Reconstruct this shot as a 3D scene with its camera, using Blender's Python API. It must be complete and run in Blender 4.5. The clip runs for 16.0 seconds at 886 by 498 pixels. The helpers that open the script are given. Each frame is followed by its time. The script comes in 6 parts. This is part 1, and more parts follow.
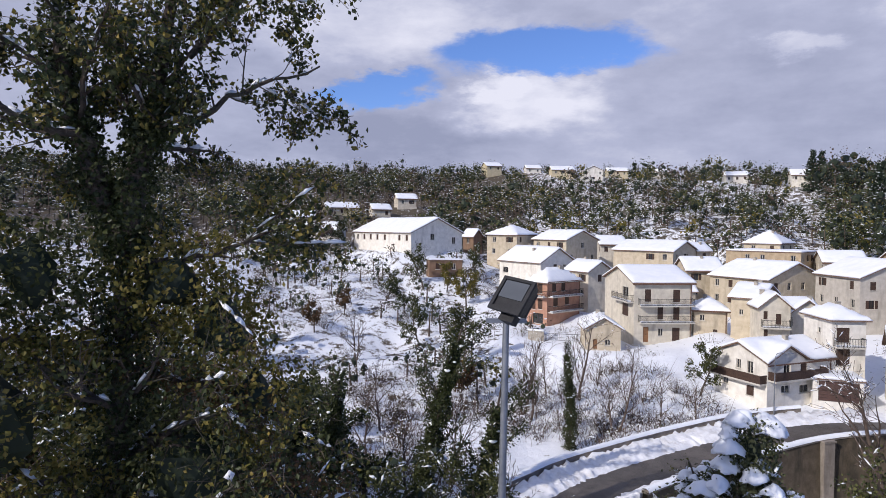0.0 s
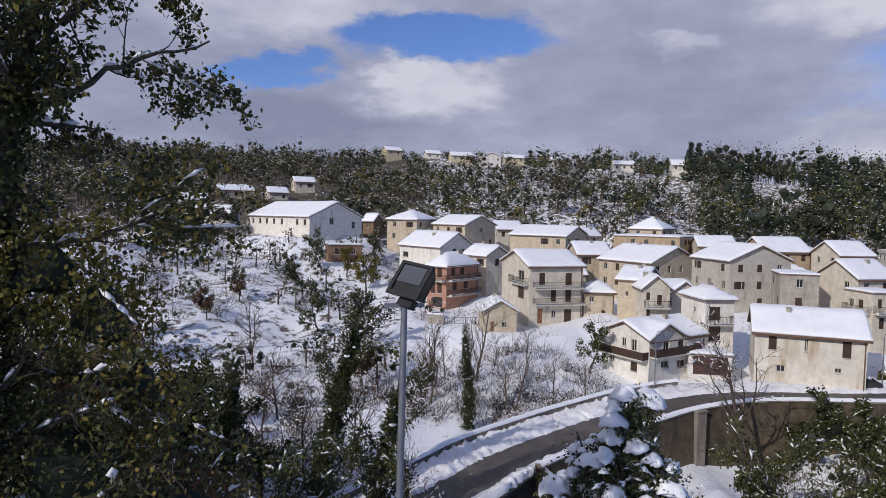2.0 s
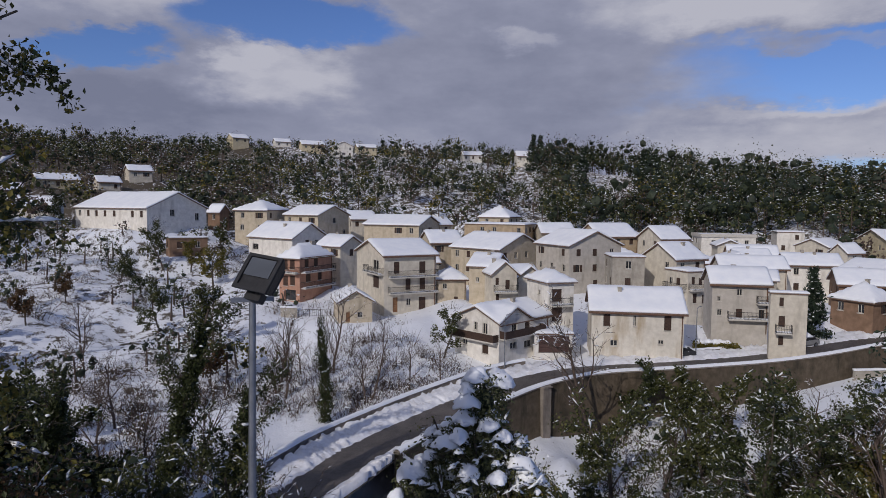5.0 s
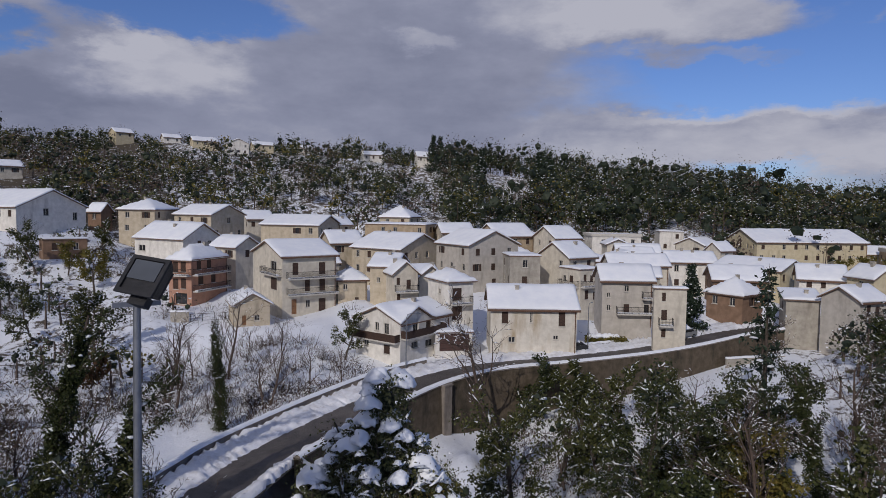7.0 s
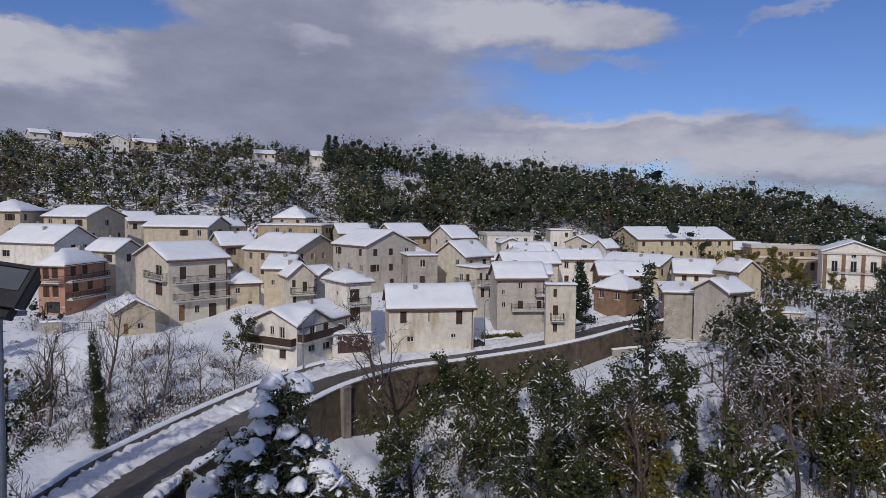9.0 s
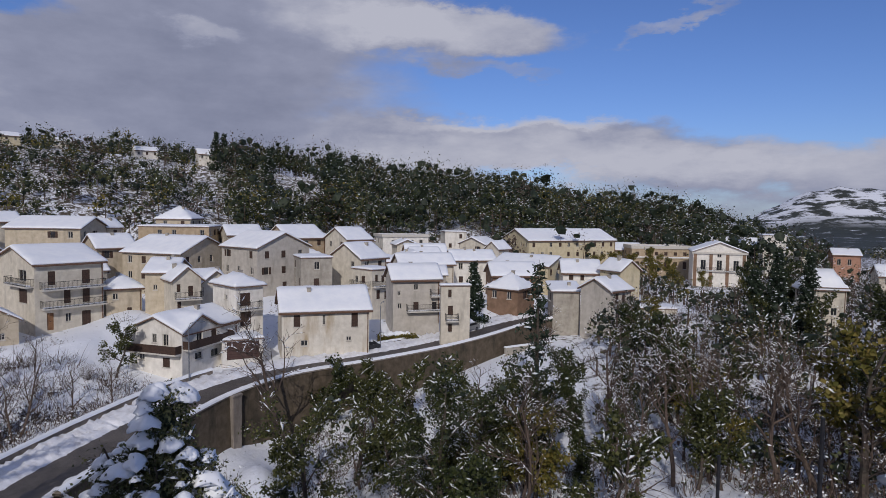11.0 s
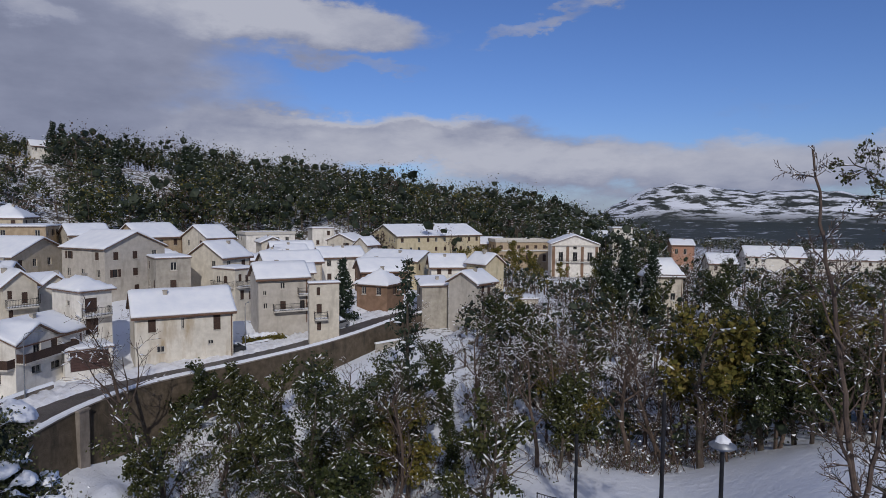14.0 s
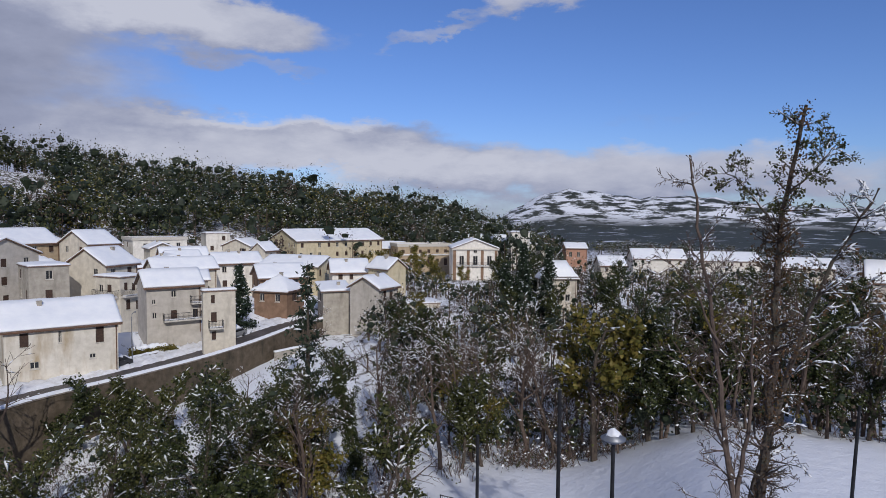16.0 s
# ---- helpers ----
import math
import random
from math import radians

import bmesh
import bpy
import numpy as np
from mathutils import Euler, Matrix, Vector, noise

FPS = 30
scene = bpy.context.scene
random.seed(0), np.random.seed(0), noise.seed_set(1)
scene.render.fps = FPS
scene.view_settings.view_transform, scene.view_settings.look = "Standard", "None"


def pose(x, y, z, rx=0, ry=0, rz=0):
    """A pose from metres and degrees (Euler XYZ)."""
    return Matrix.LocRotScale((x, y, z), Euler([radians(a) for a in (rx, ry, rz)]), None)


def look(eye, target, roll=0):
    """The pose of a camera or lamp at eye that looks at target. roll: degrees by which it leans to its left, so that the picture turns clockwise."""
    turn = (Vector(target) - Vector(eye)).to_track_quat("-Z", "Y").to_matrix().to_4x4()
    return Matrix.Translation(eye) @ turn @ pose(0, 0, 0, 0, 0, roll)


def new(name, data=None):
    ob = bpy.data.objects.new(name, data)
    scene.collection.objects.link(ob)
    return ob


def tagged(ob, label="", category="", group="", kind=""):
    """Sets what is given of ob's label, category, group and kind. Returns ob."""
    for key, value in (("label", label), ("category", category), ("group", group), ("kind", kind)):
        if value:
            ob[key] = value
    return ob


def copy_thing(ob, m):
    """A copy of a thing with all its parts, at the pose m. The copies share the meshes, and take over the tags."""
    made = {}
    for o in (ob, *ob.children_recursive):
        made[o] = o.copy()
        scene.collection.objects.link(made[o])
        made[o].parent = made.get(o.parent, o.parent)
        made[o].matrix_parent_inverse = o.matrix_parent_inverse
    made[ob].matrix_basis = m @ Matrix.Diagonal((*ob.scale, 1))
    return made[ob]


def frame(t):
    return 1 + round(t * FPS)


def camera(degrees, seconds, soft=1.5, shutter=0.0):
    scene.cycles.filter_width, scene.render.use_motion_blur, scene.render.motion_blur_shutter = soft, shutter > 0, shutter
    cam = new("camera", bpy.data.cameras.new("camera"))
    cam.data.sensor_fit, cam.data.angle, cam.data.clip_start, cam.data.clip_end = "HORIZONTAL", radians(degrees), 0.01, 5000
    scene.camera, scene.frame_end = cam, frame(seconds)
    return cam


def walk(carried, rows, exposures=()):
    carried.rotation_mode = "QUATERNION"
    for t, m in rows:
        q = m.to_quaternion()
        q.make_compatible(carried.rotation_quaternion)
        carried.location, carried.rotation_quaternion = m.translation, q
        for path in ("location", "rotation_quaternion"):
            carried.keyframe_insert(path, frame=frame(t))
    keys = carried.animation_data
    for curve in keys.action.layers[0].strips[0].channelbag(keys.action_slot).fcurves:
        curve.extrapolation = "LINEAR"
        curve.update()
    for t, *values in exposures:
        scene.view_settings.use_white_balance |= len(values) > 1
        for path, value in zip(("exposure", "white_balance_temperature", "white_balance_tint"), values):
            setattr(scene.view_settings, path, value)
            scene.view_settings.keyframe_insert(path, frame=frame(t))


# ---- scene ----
EYE = 20.0
EXPOSURES = [(0.0, 0.04, 6250, 15), (1.5, -0.24, 6250, 15), (3.5, -0.62, 6250, 15), (7.0, -0.84, 6200, 15), (10.0, -0.74, 6150, 15), (13.0, -0.80, 6100, 14), (14.5, -0.82, 6050, 13), (16.0, -0.52, 6050, 13)]
cam = camera(69.49, 16.0, 0.85)
# seconds, heading (clockwise), pitch, roll in degrees: a hand-held pan over the valley
PAN = [
    (0.0, 0.00, -1.80, 0.60),
    (0.5, 2.53, -2.05, 0.72),
    (1.0, 4.95, -2.41, 0.83),
    (1.5, 6.80, -2.77, 0.82),
    (2.0, 8.96, -3.05, 0.99),
    (2.5, 11.32, -3.30, 1.05),
    (3.0, 13.42, -3.42, 0.87),
    (3.5, 15.62, -3.39, 1.01),
    (4.0, 17.73, -3.57, 0.80),
    (6.5, 28.66, -3.72, 0.72),
    (7.0, 30.87, -3.69, 0.76),
    (7.5, 32.94, -3.58, 0.66),
    (8.0, 35.33, -3.39, 0.61),
    (8.5, 37.63, -3.45, 0.63),
    (9.0, 40.05, -3.57, 0.54),
    (9.5, 42.62, -3.52, 1.22),
    (10.0, 45.31, -3.41, 1.20),
    (12.5, 54.49, -3.41, 0.32),
    (13.0, 56.58, -3.48, 0.09),
    (13.5, 58.70, -3.50, 0.20),
    (14.0, 61.15, -3.54, 0.48),
    (14.5, 63.32, -3.55, 0.31),
    (15.0, 65.72, -3.42, 0.56),
    (15.5, 67.83, -3.23, 0.60),
    (16.0, 69.94, -3.06, 0.55),
]


def stand(yaw, pitch, roll):
    a = radians(yaw)
    turn = pose(0, 0, 0, 90, 0, -yaw) @ pose(0, 0, 0, pitch) @ pose(0, 0, 0, 0, 0, roll)
    return Matrix.Translation((0.14 * math.sin(a), 0.14 * (math.cos(a) - 1), EYE)) @ turn


walk(cam, [(t, stand(yaw, pitch, roll)) for t, yaw, pitch, roll in PAN], exposures=EXPOSURES)

# ---- light ----
SUN_AZ, SUN_EL = -127.0, 31.0  # clockwise from +y


def nodes_of(owner):
    owner.use_nodes = True
    tree = owner.node_tree
    tree.nodes.clear()
    return tree, tree.nodes, tree.links


def sky():
    world = bpy.data.worlds.new("sky")
    scene.world = world
    tree, N, L = nodes_of(world)
    out, bg = N.new("ShaderNodeOutputWorld"), N.new("ShaderNodeBackground")
    air = N.new("ShaderNodeTexSky")
    air.sky_type, air.sun_disc = "NISHITA", False
    air.sun_elevation, air.sun_rotation = radians(SUN_EL), radians(SUN_AZ)
    air.altitude, air.air_density, air.dust_density, air.ozone_density = 600, 1.0, 0.6, 2.0
    way = N.new("ShaderNodeTexCoord")
    sep = N.new("ShaderNodeSeparateXYZ")
    L.new(way.outputs["Generated"], sep.inputs[0])

    def m(op, a, b=None, c=None):
        n = N.new("ShaderNodeMath")
        n.operation = op
        for i, v in enumerate((a, b, c)):
            if v is None:
                continue
            if isinstance(v, (int, float)):
                n.inputs[i].default_value = v
            else:
                L.new(v, n.inputs[i])
        return n.outputs[0]

    az = m("MULTIPLY", m("ARCTAN2", sep.outputs[0], sep.outputs[1]), 57.2958)
    el = m("MULTIPLY", m("ARCSINE", sep.outputs[2]), 57.2958)

    # cloud texture stretched flat towards the horizon
    comb = N.new("ShaderNodeCombineXYZ")
    L.new(m("MULTIPLY", az, 0.05), comb.inputs[0])
    L.new(m("MULTIPLY", el, 0.115), comb.inputs[1])

    def clouds(scale, detail, rough, shift):
        mapn = N.new("ShaderNodeMapping")
        mapn.inputs["Location"].default_value = shift
        L.new(comb.outputs[0], mapn.inputs[0])
        t = N.new("ShaderNodeTexNoise")
        t.inputs["Scale"].default_value, t.inputs["Detail"].default_value, t.inputs["Roughness"].default_value = scale, detail, rough
        L.new(mapn.outputs[0], t.inputs["Vector"])
        return t.outputs["Fac"]

    n1, n2, n3 = clouds(2.3, 9, 0.6, (3.1, 1.7, 0.4)), clouds(1.1, 5, 0.55, (7.3, 2.2, 5.0)), clouds(4.6, 8, 0.62, (1.0, 6.1, 2.0))
    # billowing outlines: the cloud shapes are taken at shifted places
    az2 = m("ADD", az, m("MULTIPLY", m("SUBTRACT", clouds(3.2, 7, 0.6, (9.1, 4.4, 1.2)), 0.5), 11.0))
    el2 = m("ADD", el, m("MULTIPLY", m("SUBTRACT", clouds(3.6, 7, 0.6, (2.7, 8.8, 6.3)), 0.5), 5.0))

    def blob(a, e, wa, we, gain, tilt=0.0):
        du, dv = m("SUBTRACT", az2, a), m("SUBTRACT", el2, e)
        dv = m("SUBTRACT", dv, m("MULTIPLY", du, tilt))
        u, v = m("DIVIDE", du, wa), m("DIVIDE", dv, we)
        r2 = m("ADD", m("MULTIPLY", u, u), m("MULTIPLY", v, v))
        return m("MULTIPLY", m("EXPONENT", m("MULTIPLY", m("MULTIPLY", r2, r2), -1.0)), gain)

    # how much cloud: a closed grey bank to the north, opening to blue sky to the east
    open_sky = N.new("ShaderNodeMapRange")
    open_sky.interpolation_type = "SMOOTHSTEP"
    L.new(az, open_sky.inputs[0])
    open_sky.inputs[1].default_value, open_sky.inputs[2].default_value = 30, 62
    open_sky.inputs[3].default_value, open_sky.inputs[4].default_value = 0.62, -0.42
    cover = open_sky.outputs[0]
    low = N.new("ShaderNodeMapRange")
    L.new(el, low.inputs[0])
    low.inputs[1].default_value, low.inputs[2].default_value, low.inputs[3].default_value, low.inputs[4].default_value = 2.5, 7.5, 0.55, 0.0
    cover = m("ADD", cover, low.outputs[0])
    for spot in ((8.8, 15.4, 9.5, 2.2, -0.85), (-6.5, 11.9, 6.5, 1.5, -0.75, 0.15), (30, 19.5, 4, 1.8, -0.5), (50, 15.6, 13, 2.3, 0.85, -0.06), (55, 12.0, 7, 0.7, 0.45, -0.1), (57, 6.2, 17, 2.3, 0.9), (69.5, 15.6, 5.5, 0.7, 0.62, 0.28), (78, 19.0, 6.0, 1.9, 0.8), (86.5, 8.4, 8, 0.9, 0.42), (84, 4.0, 22, 2.2, 0.6)):
        cover = m("ADD", cover, blob(*spot))
    amount = N.new("ShaderNodeMapRange")
    amount.interpolation_type = "SMOOTHSTEP"
    L.new(m("ADD", m("ADD", cover, m("MULTIPLY", n1, 0.75)), -0.30), amount.inputs[0])
    amount.inputs[1].default_value, amount.inputs[2].default_value = 0.0, 0.55
    # brightness of the cloud: pale tops, slate-grey undersides
    shade = N.new("ShaderNodeMapRange")
    tone = m("ADD", m("ADD", m("MULTIPLY", n2, 0.9), m("MULTIPLY", n3, 0.55)), -0.34)
    for lit in ((7.5, 11.2, 6.5, 2.6, 0.55), (4.2, 12.2, 2.5, 1.6, 0.25), (-6, 17.5, 13, 3.4, 0.42), (58, 7.9, 12, 0.75, 0.55), (50, 15.8, 12, 2.0, 0.42), (28.5, 14.2, 3.0, 0.9, 0.35), (42, 17, 9, 2.5, 0.22), (-8, 8, 12, 2.4, -0.25), (17, 9.5, 8, 3.5, -0.06), (30, 9, 9, 4, -0.05), (44, 12, 14, 5, 0.12), (57, 5, 20, 2.4, 0.5), (86, 4.2, 22, 2.6, 0.42), (70, 15.6, 6, 1.0, 0.2), (78, 19, 6, 2, 0.3)):
        tone = m("ADD", tone, blob(*lit))
    L.new(tone, shade.inputs[0])
    shade.inputs[1].default_value, shade.inputs[2].default_value = 0.12, 0.95
    ramp = N.new("ShaderNodeValToRGB")
    L.new(shade.outputs[0], ramp.inputs[0])
    ramp.color_ramp.elements[0].position, ramp.color_ramp.elements[0].color = 0.0, (3.1, 3.4, 4.6, 1)
    ramp.color_ramp.elements[1].position, ramp.color_ramp.elements[1].color = 1.0, (7.8, 7.9, 8.6, 1)
    e = ramp.color_ramp.elements.new(0.45)
    e.color = (4.5, 4.8, 6.1, 1)
    tint = N.new("ShaderNodeMix")
    tint.data_type, tint.blend_type = "RGBA", "MULTIPLY"
    tint.inputs["Factor"].default_value = 1.0
    L.new(air.outputs[0], tint.inputs["A"])
    tint.inputs["B"].default_value = (0.84, 1.02, 1.46, 1)
    mix = N.new("ShaderNodeMix")
    mix.data_type = "RGBA"
    L.new(amount.outputs[0], mix.inputs["Factor"])
    L.new(tint.outputs["Result"], mix.inputs["A"])
    L.new(ramp.outputs[0], mix.inputs["B"])
    L.new(mix.outputs["Result"], bg.inputs[0])
    bg.inputs[1].default_value = 0.10
    L.new(bg.outputs[0], out.inputs[0])


sky()
sun = new("sun", bpy.data.lights.new("sun", "SUN"))
sun.data.energy, sun.data.angle, sun.data.color = 3.4, radians(0.55), (1.0, 0.93, 0.82)
a, e = radians(SUN_AZ), radians(SUN_EL)
sun.matrix_world = look((200 * math.sin(a) * math.cos(e), 200 * math.cos(a) * math.cos(e), 200 * math.sin(e)), (0, 0, 0))


# ---- materials ----
def material(name, colours, scale=3.0, rough=0.85, bump=0.25, metal=0.0, stain=None, stain_scale=0.35, island=0.0, piece=0.0, streak=False, stain_from=0.5, bump_scale=None, spec=0.3, translucent=0.0):
    """Grain between two colours, a larger stain over it, fine relief; island and piece vary the tone from leaf to leaf or piece to piece."""
    mat = bpy.data.materials.new(name)
    tree, N, L = nodes_of(mat)
    out, b = N.new("ShaderNodeOutputMaterial"), N.new("ShaderNodeBsdfPrincipled")
    co = N.new("ShaderNodeTexCoord")
    pos = co.outputs["Object"]
    if streak:
        mp = N.new("ShaderNodeMapping")
        mp.inputs["Scale"].default_value = (1, 1, 0.22)
        L.new(pos, mp.inputs[0])
        spos = mp.outputs[0]
    else:
        spos = pos

    def tex(vec, s, detail=6, r=0.6):
        t = N.new("ShaderNodeTexNoise")
        t.inputs["Scale"].default_value, t.inputs["Detail"].default_value, t.inputs["Roughness"].default_value = s, detail, r
        L.new(vec, t.inputs["Vector"])
        return t

    g = tex(pos, scale)
    ramp = N.new("ShaderNodeValToRGB")
    ramp.color_ramp.elements[0].position, ramp.color_ramp.elements[1].position = 0.32, 0.68
    ramp.color_ramp.elements[0].color, ramp.color_ramp.elements[1].color = (*colours[0], 1), (*colours[1], 1)
    L.new(g.outputs["Fac"], ramp.inputs[0])
    col = ramp.outputs[0]
    if stain:
        s = tex(spos, stain_scale, 5, 0.65)
        r2 = N.new("ShaderNodeMapRange")
        r2.inputs[1].default_value, r2.inputs[2].default_value, r2.inputs[4].default_value = stain_from, stain_from + 0.22, 0.8
        L.new(s.outputs["Fac"], r2.inputs[0])
        mx = N.new("ShaderNodeMix")
        mx.data_type = "RGBA"
        L.new(r2.outputs[0], mx.inputs["Factor"])
        L.new(col, mx.inputs["A"])
        mx.inputs["B"].default_value = (*stain, 1)
        col = mx.outputs["Result"]
    for amount, source in ((island, "island"), (piece, "piece")):
        if not amount:
            continue
        hs = N.new("ShaderNodeHueSaturation")
        rnd = N.new("ShaderNodeNewGeometry").outputs["Random Per Island"] if source == "island" else N.new("ShaderNodeObjectInfo").outputs["Random"]
        mr = N.new("ShaderNodeMapRange")
        mr.inputs[3].default_value, mr.inputs[4].default_value = 1 - amount, 1 + amount
        L.new(rnd, mr.inputs[0])
        L.new(mr.outputs[0], hs.inputs["Value"])
        mh = N.new("ShaderNodeMapRange")
        mh.inputs[3].default_value, mh.inputs[4].default_value = 0.5 + amount * 0.05, 0.5 - amount * 0.05
        L.new(rnd, mh.inputs[0])
        L.new(mh.outputs[0], hs.inputs["Hue"])
        L.new(col, hs.inputs["Color"])
        col = hs.outputs[0]
    L.new(col, b.inputs["Base Color"])
    b.inputs["Roughness"].default_value, b.inputs["Metallic"].default_value, b.inputs["Specular IOR Level"].default_value = rough, metal, spec
    if bump:
        bn = tex(pos, bump_scale or scale * 4, 5, 0.6)
        bp = N.new("ShaderNodeBump")
        bp.inputs["Strength"].default_value, bp.inputs["Distance"].default_value = bump, 0.08
        L.new(bn.outputs["Fac"], bp.inputs["Height"])
        L.new(bp.outputs[0], b.inputs["Normal"])
    if translucent:
        tr = N.new("ShaderNodeBsdfTranslucent")
        L.new(col, tr.inputs[0])
        ms = N.new("ShaderNodeMixShader")
        ms.inputs[0].default_value = translucent
        L.new(b.outputs[0], ms.inputs[1])
        L.new(tr.outputs[0], ms.inputs[2])
        L.new(ms.outputs[0], out.inputs[0])
    else:
        L.new(b.outputs[0], out.inputs[0])
    return mat


M = {}
M["snow"] = material("snow", ((0.80, 0.83, 0.88), (0.90, 0.92, 0.94)), 0.6, 0.62, 0.35, bump_scale=1.6, spec=0.35)
M["snow_ground"] = material("snow_ground", ((0.74, 0.77, 0.83), (0.88, 0.90, 0.93)), 0.25, 0.65, 0.6, bump_scale=0.9, spec=0.3)
M["snow_dirty"] = material("snow_dirty", ((0.74, 0.75, 0.78), (0.90, 0.91, 0.93)), 1.3, 0.7, 1.0, stain=(0.56, 0.54, 0.52), stain_scale=1.1, bump_scale=2.4)
M["asphalt"] = material("asphalt", ((0.060, 0.053, 0.048), (0.105, 0.092, 0.082)), 1.4, 0.5, 0.3, stain=(0.15, 0.13, 0.115), stain_scale=0.22, bump_scale=30)
M["wall_stone"] = material("wall_stone", ((0.085, 0.066, 0.045), (0.17, 0.13, 0.095)), 1.2, 0.9, 0.6, stain=(0.035, 0.032, 0.024), stain_scale=0.6, streak=True, piece=0.2)
M["concrete"] = material("concrete", ((0.22, 0.19, 0.16), (0.33, 0.29, 0.25)), 1.5, 0.9, 0.4, stain=(0.10, 0.085, 0.07), stain_scale=0.5, streak=True)
for key, lo, hi, dirt in (
    ("white", (0.66, 0.63, 0.57), (0.78, 0.75, 0.69), (0.50, 0.46, 0.40)),
    ("cream", (0.56, 0.51, 0.42), (0.68, 0.63, 0.53), (0.4, 0.36, 0.3)),
    ("ochre", (0.52, 0.44, 0.32), (0.63, 0.55, 0.42), (0.38, 0.32, 0.24)),
    ("ochre_dark", (0.44, 0.34, 0.22), (0.54, 0.43, 0.3), (0.31, 0.24, 0.17)),
    ("orange", (0.44, 0.24, 0.165), (0.53, 0.31, 0.22), (0.36, 0.22, 0.16)),
    ("yellow", (0.62, 0.53, 0.35), (0.7, 0.62, 0.43), (0.48, 0.42, 0.3)),
    ("plaster_grey", (0.5, 0.46, 0.4), (0.6, 0.56, 0.5), (0.38, 0.35, 0.3)),
    ("plaster_old", (0.60, 0.56, 0.48), (0.70, 0.66, 0.58), (0.46, 0.34, 0.19)),
    ("stone", (0.36, 0.33, 0.28), (0.50, 0.46, 0.39), (0.26, 0.23, 0.19)),
    ("brick", (0.22, 0.14, 0.09), (0.31, 0.20, 0.135), (0.15, 0.10, 0.07)),
):
    gain = {"white": 1.0, "cream": 0.92, "plaster_old": 0.98, "plaster_grey": 0.86, "ochre": 0.86}.get(key, 0.84)
    M[key] = material(key + "_render", ([gain * c for c in lo], [1.1 * gain * c for c in hi]), 1.1, 0.92, 0.35, stain=[0.85 * gain * c for c in dirt], stain_scale=0.55, streak=True, stain_from=0.5 if key == "plaster_old" else 0.56, bump_scale=14)
M["trim"] = material("stone_trim", ((0.50, 0.47, 0.42), (0.62, 0.59, 0.53)), 4, 0.85, 0.15)
M["shutter"] = material("shutter_wood", ((0.045, 0.028, 0.022), (0.085, 0.052, 0.038)), 5, 0.65, 0.2)
M["shutter_green"] = material("shutter_green", ((0.03, 0.035, 0.03), (0.06, 0.065, 0.055)), 5, 0.6, 0.2)
M["door_wood"] = material("door_wood", ((0.20, 0.10, 0.05), (0.30, 0.16, 0.08)), 5, 0.6, 0.2)
M["brown_metal"] = material("brown_metal", ((0.075, 0.045, 0.04), (0.11, 0.065, 0.055)), 3, 0.5, 0.1)
M["tile"] = material("roof_tile", ((0.15, 0.10, 0.075), (0.26, 0.17, 0.12)), 2.5, 0.9, 0.5, stain=(0.14, 0.11, 0.085), stain_scale=0.8)
M["iron"] = material("dark_iron", ((0.025, 0.025, 0.028), (0.05, 0.048, 0.048)), 6, 0.5, 0.1, metal=0.6)
M["gutter"] = material("gutter_copper", ((0.16, 0.09, 0.06), (0.22, 0.13, 0.09)), 6, 0.5, 0.1, metal=0.5)
M["galvanised"] = material("galvanised_steel", ((0.20, 0.215, 0.24), (0.30, 0.315, 0.34)), 5, 0.5, 0.08, metal=0.7)
M["black_cast"] = material("black_cast_metal", ((0.012, 0.012, 0.014), (0.028, 0.028, 0.03)), 8, 0.42, 0.12, spec=0.5)
M["bark"] = material("bark", ((0.055, 0.042, 0.034), (0.12, 0.095, 0.078)), 6, 0.95, 0.8, stain=(0.10, 0.11, 0.075), stain_scale=1.5)
M["twig"] = material("twig_bark", ((0.075, 0.055, 0.045), (0.14, 0.105, 0.085)), 5, 0.95, 0.0)
M["leaf"] = material("green_leaf", ((0.045, 0.054, 0.018), (0.090, 0.098, 0.030)), 1.1, 0.55, 0.0, island=0.55, translucent=0.25)
M["leaf_dark"] = material("ivy_leaf", ((0.026, 0.036, 0.012), (0.058, 0.072, 0.022)), 1.2, 0.45, 0.0, island=0.6, translucent=0.18)
M["leaf_olive"] = material("olive_leaf", ((0.115, 0.105, 0.022), (0.23, 0.195, 0.045)), 0.9, 0.6, 0.0, island=0.5, translucent=0.3)
M["leaf_rust"] = material("rust_leaf", ((0.085, 0.050, 0.022), (0.14, 0.085, 0.04)), 0.9, 0.7, 0.0, island=0.4, translucent=0.25)
M["leaf_mid"] = material("dull_green_leaf", ((0.058, 0.066, 0.028), (0.11, 0.118, 0.046)), 0.9, 0.6, 0.0, island=0.35)
# near-black leaf of some trees; also colours the lumps painted as shade inside crowns
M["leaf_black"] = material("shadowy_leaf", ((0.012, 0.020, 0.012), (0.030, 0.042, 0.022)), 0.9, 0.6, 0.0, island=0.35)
M["needle"] = material("needles", ((0.014, 0.026, 0.016), (0.032, 0.050, 0.028)), 1.5, 0.6, 0.0, island=0.5)


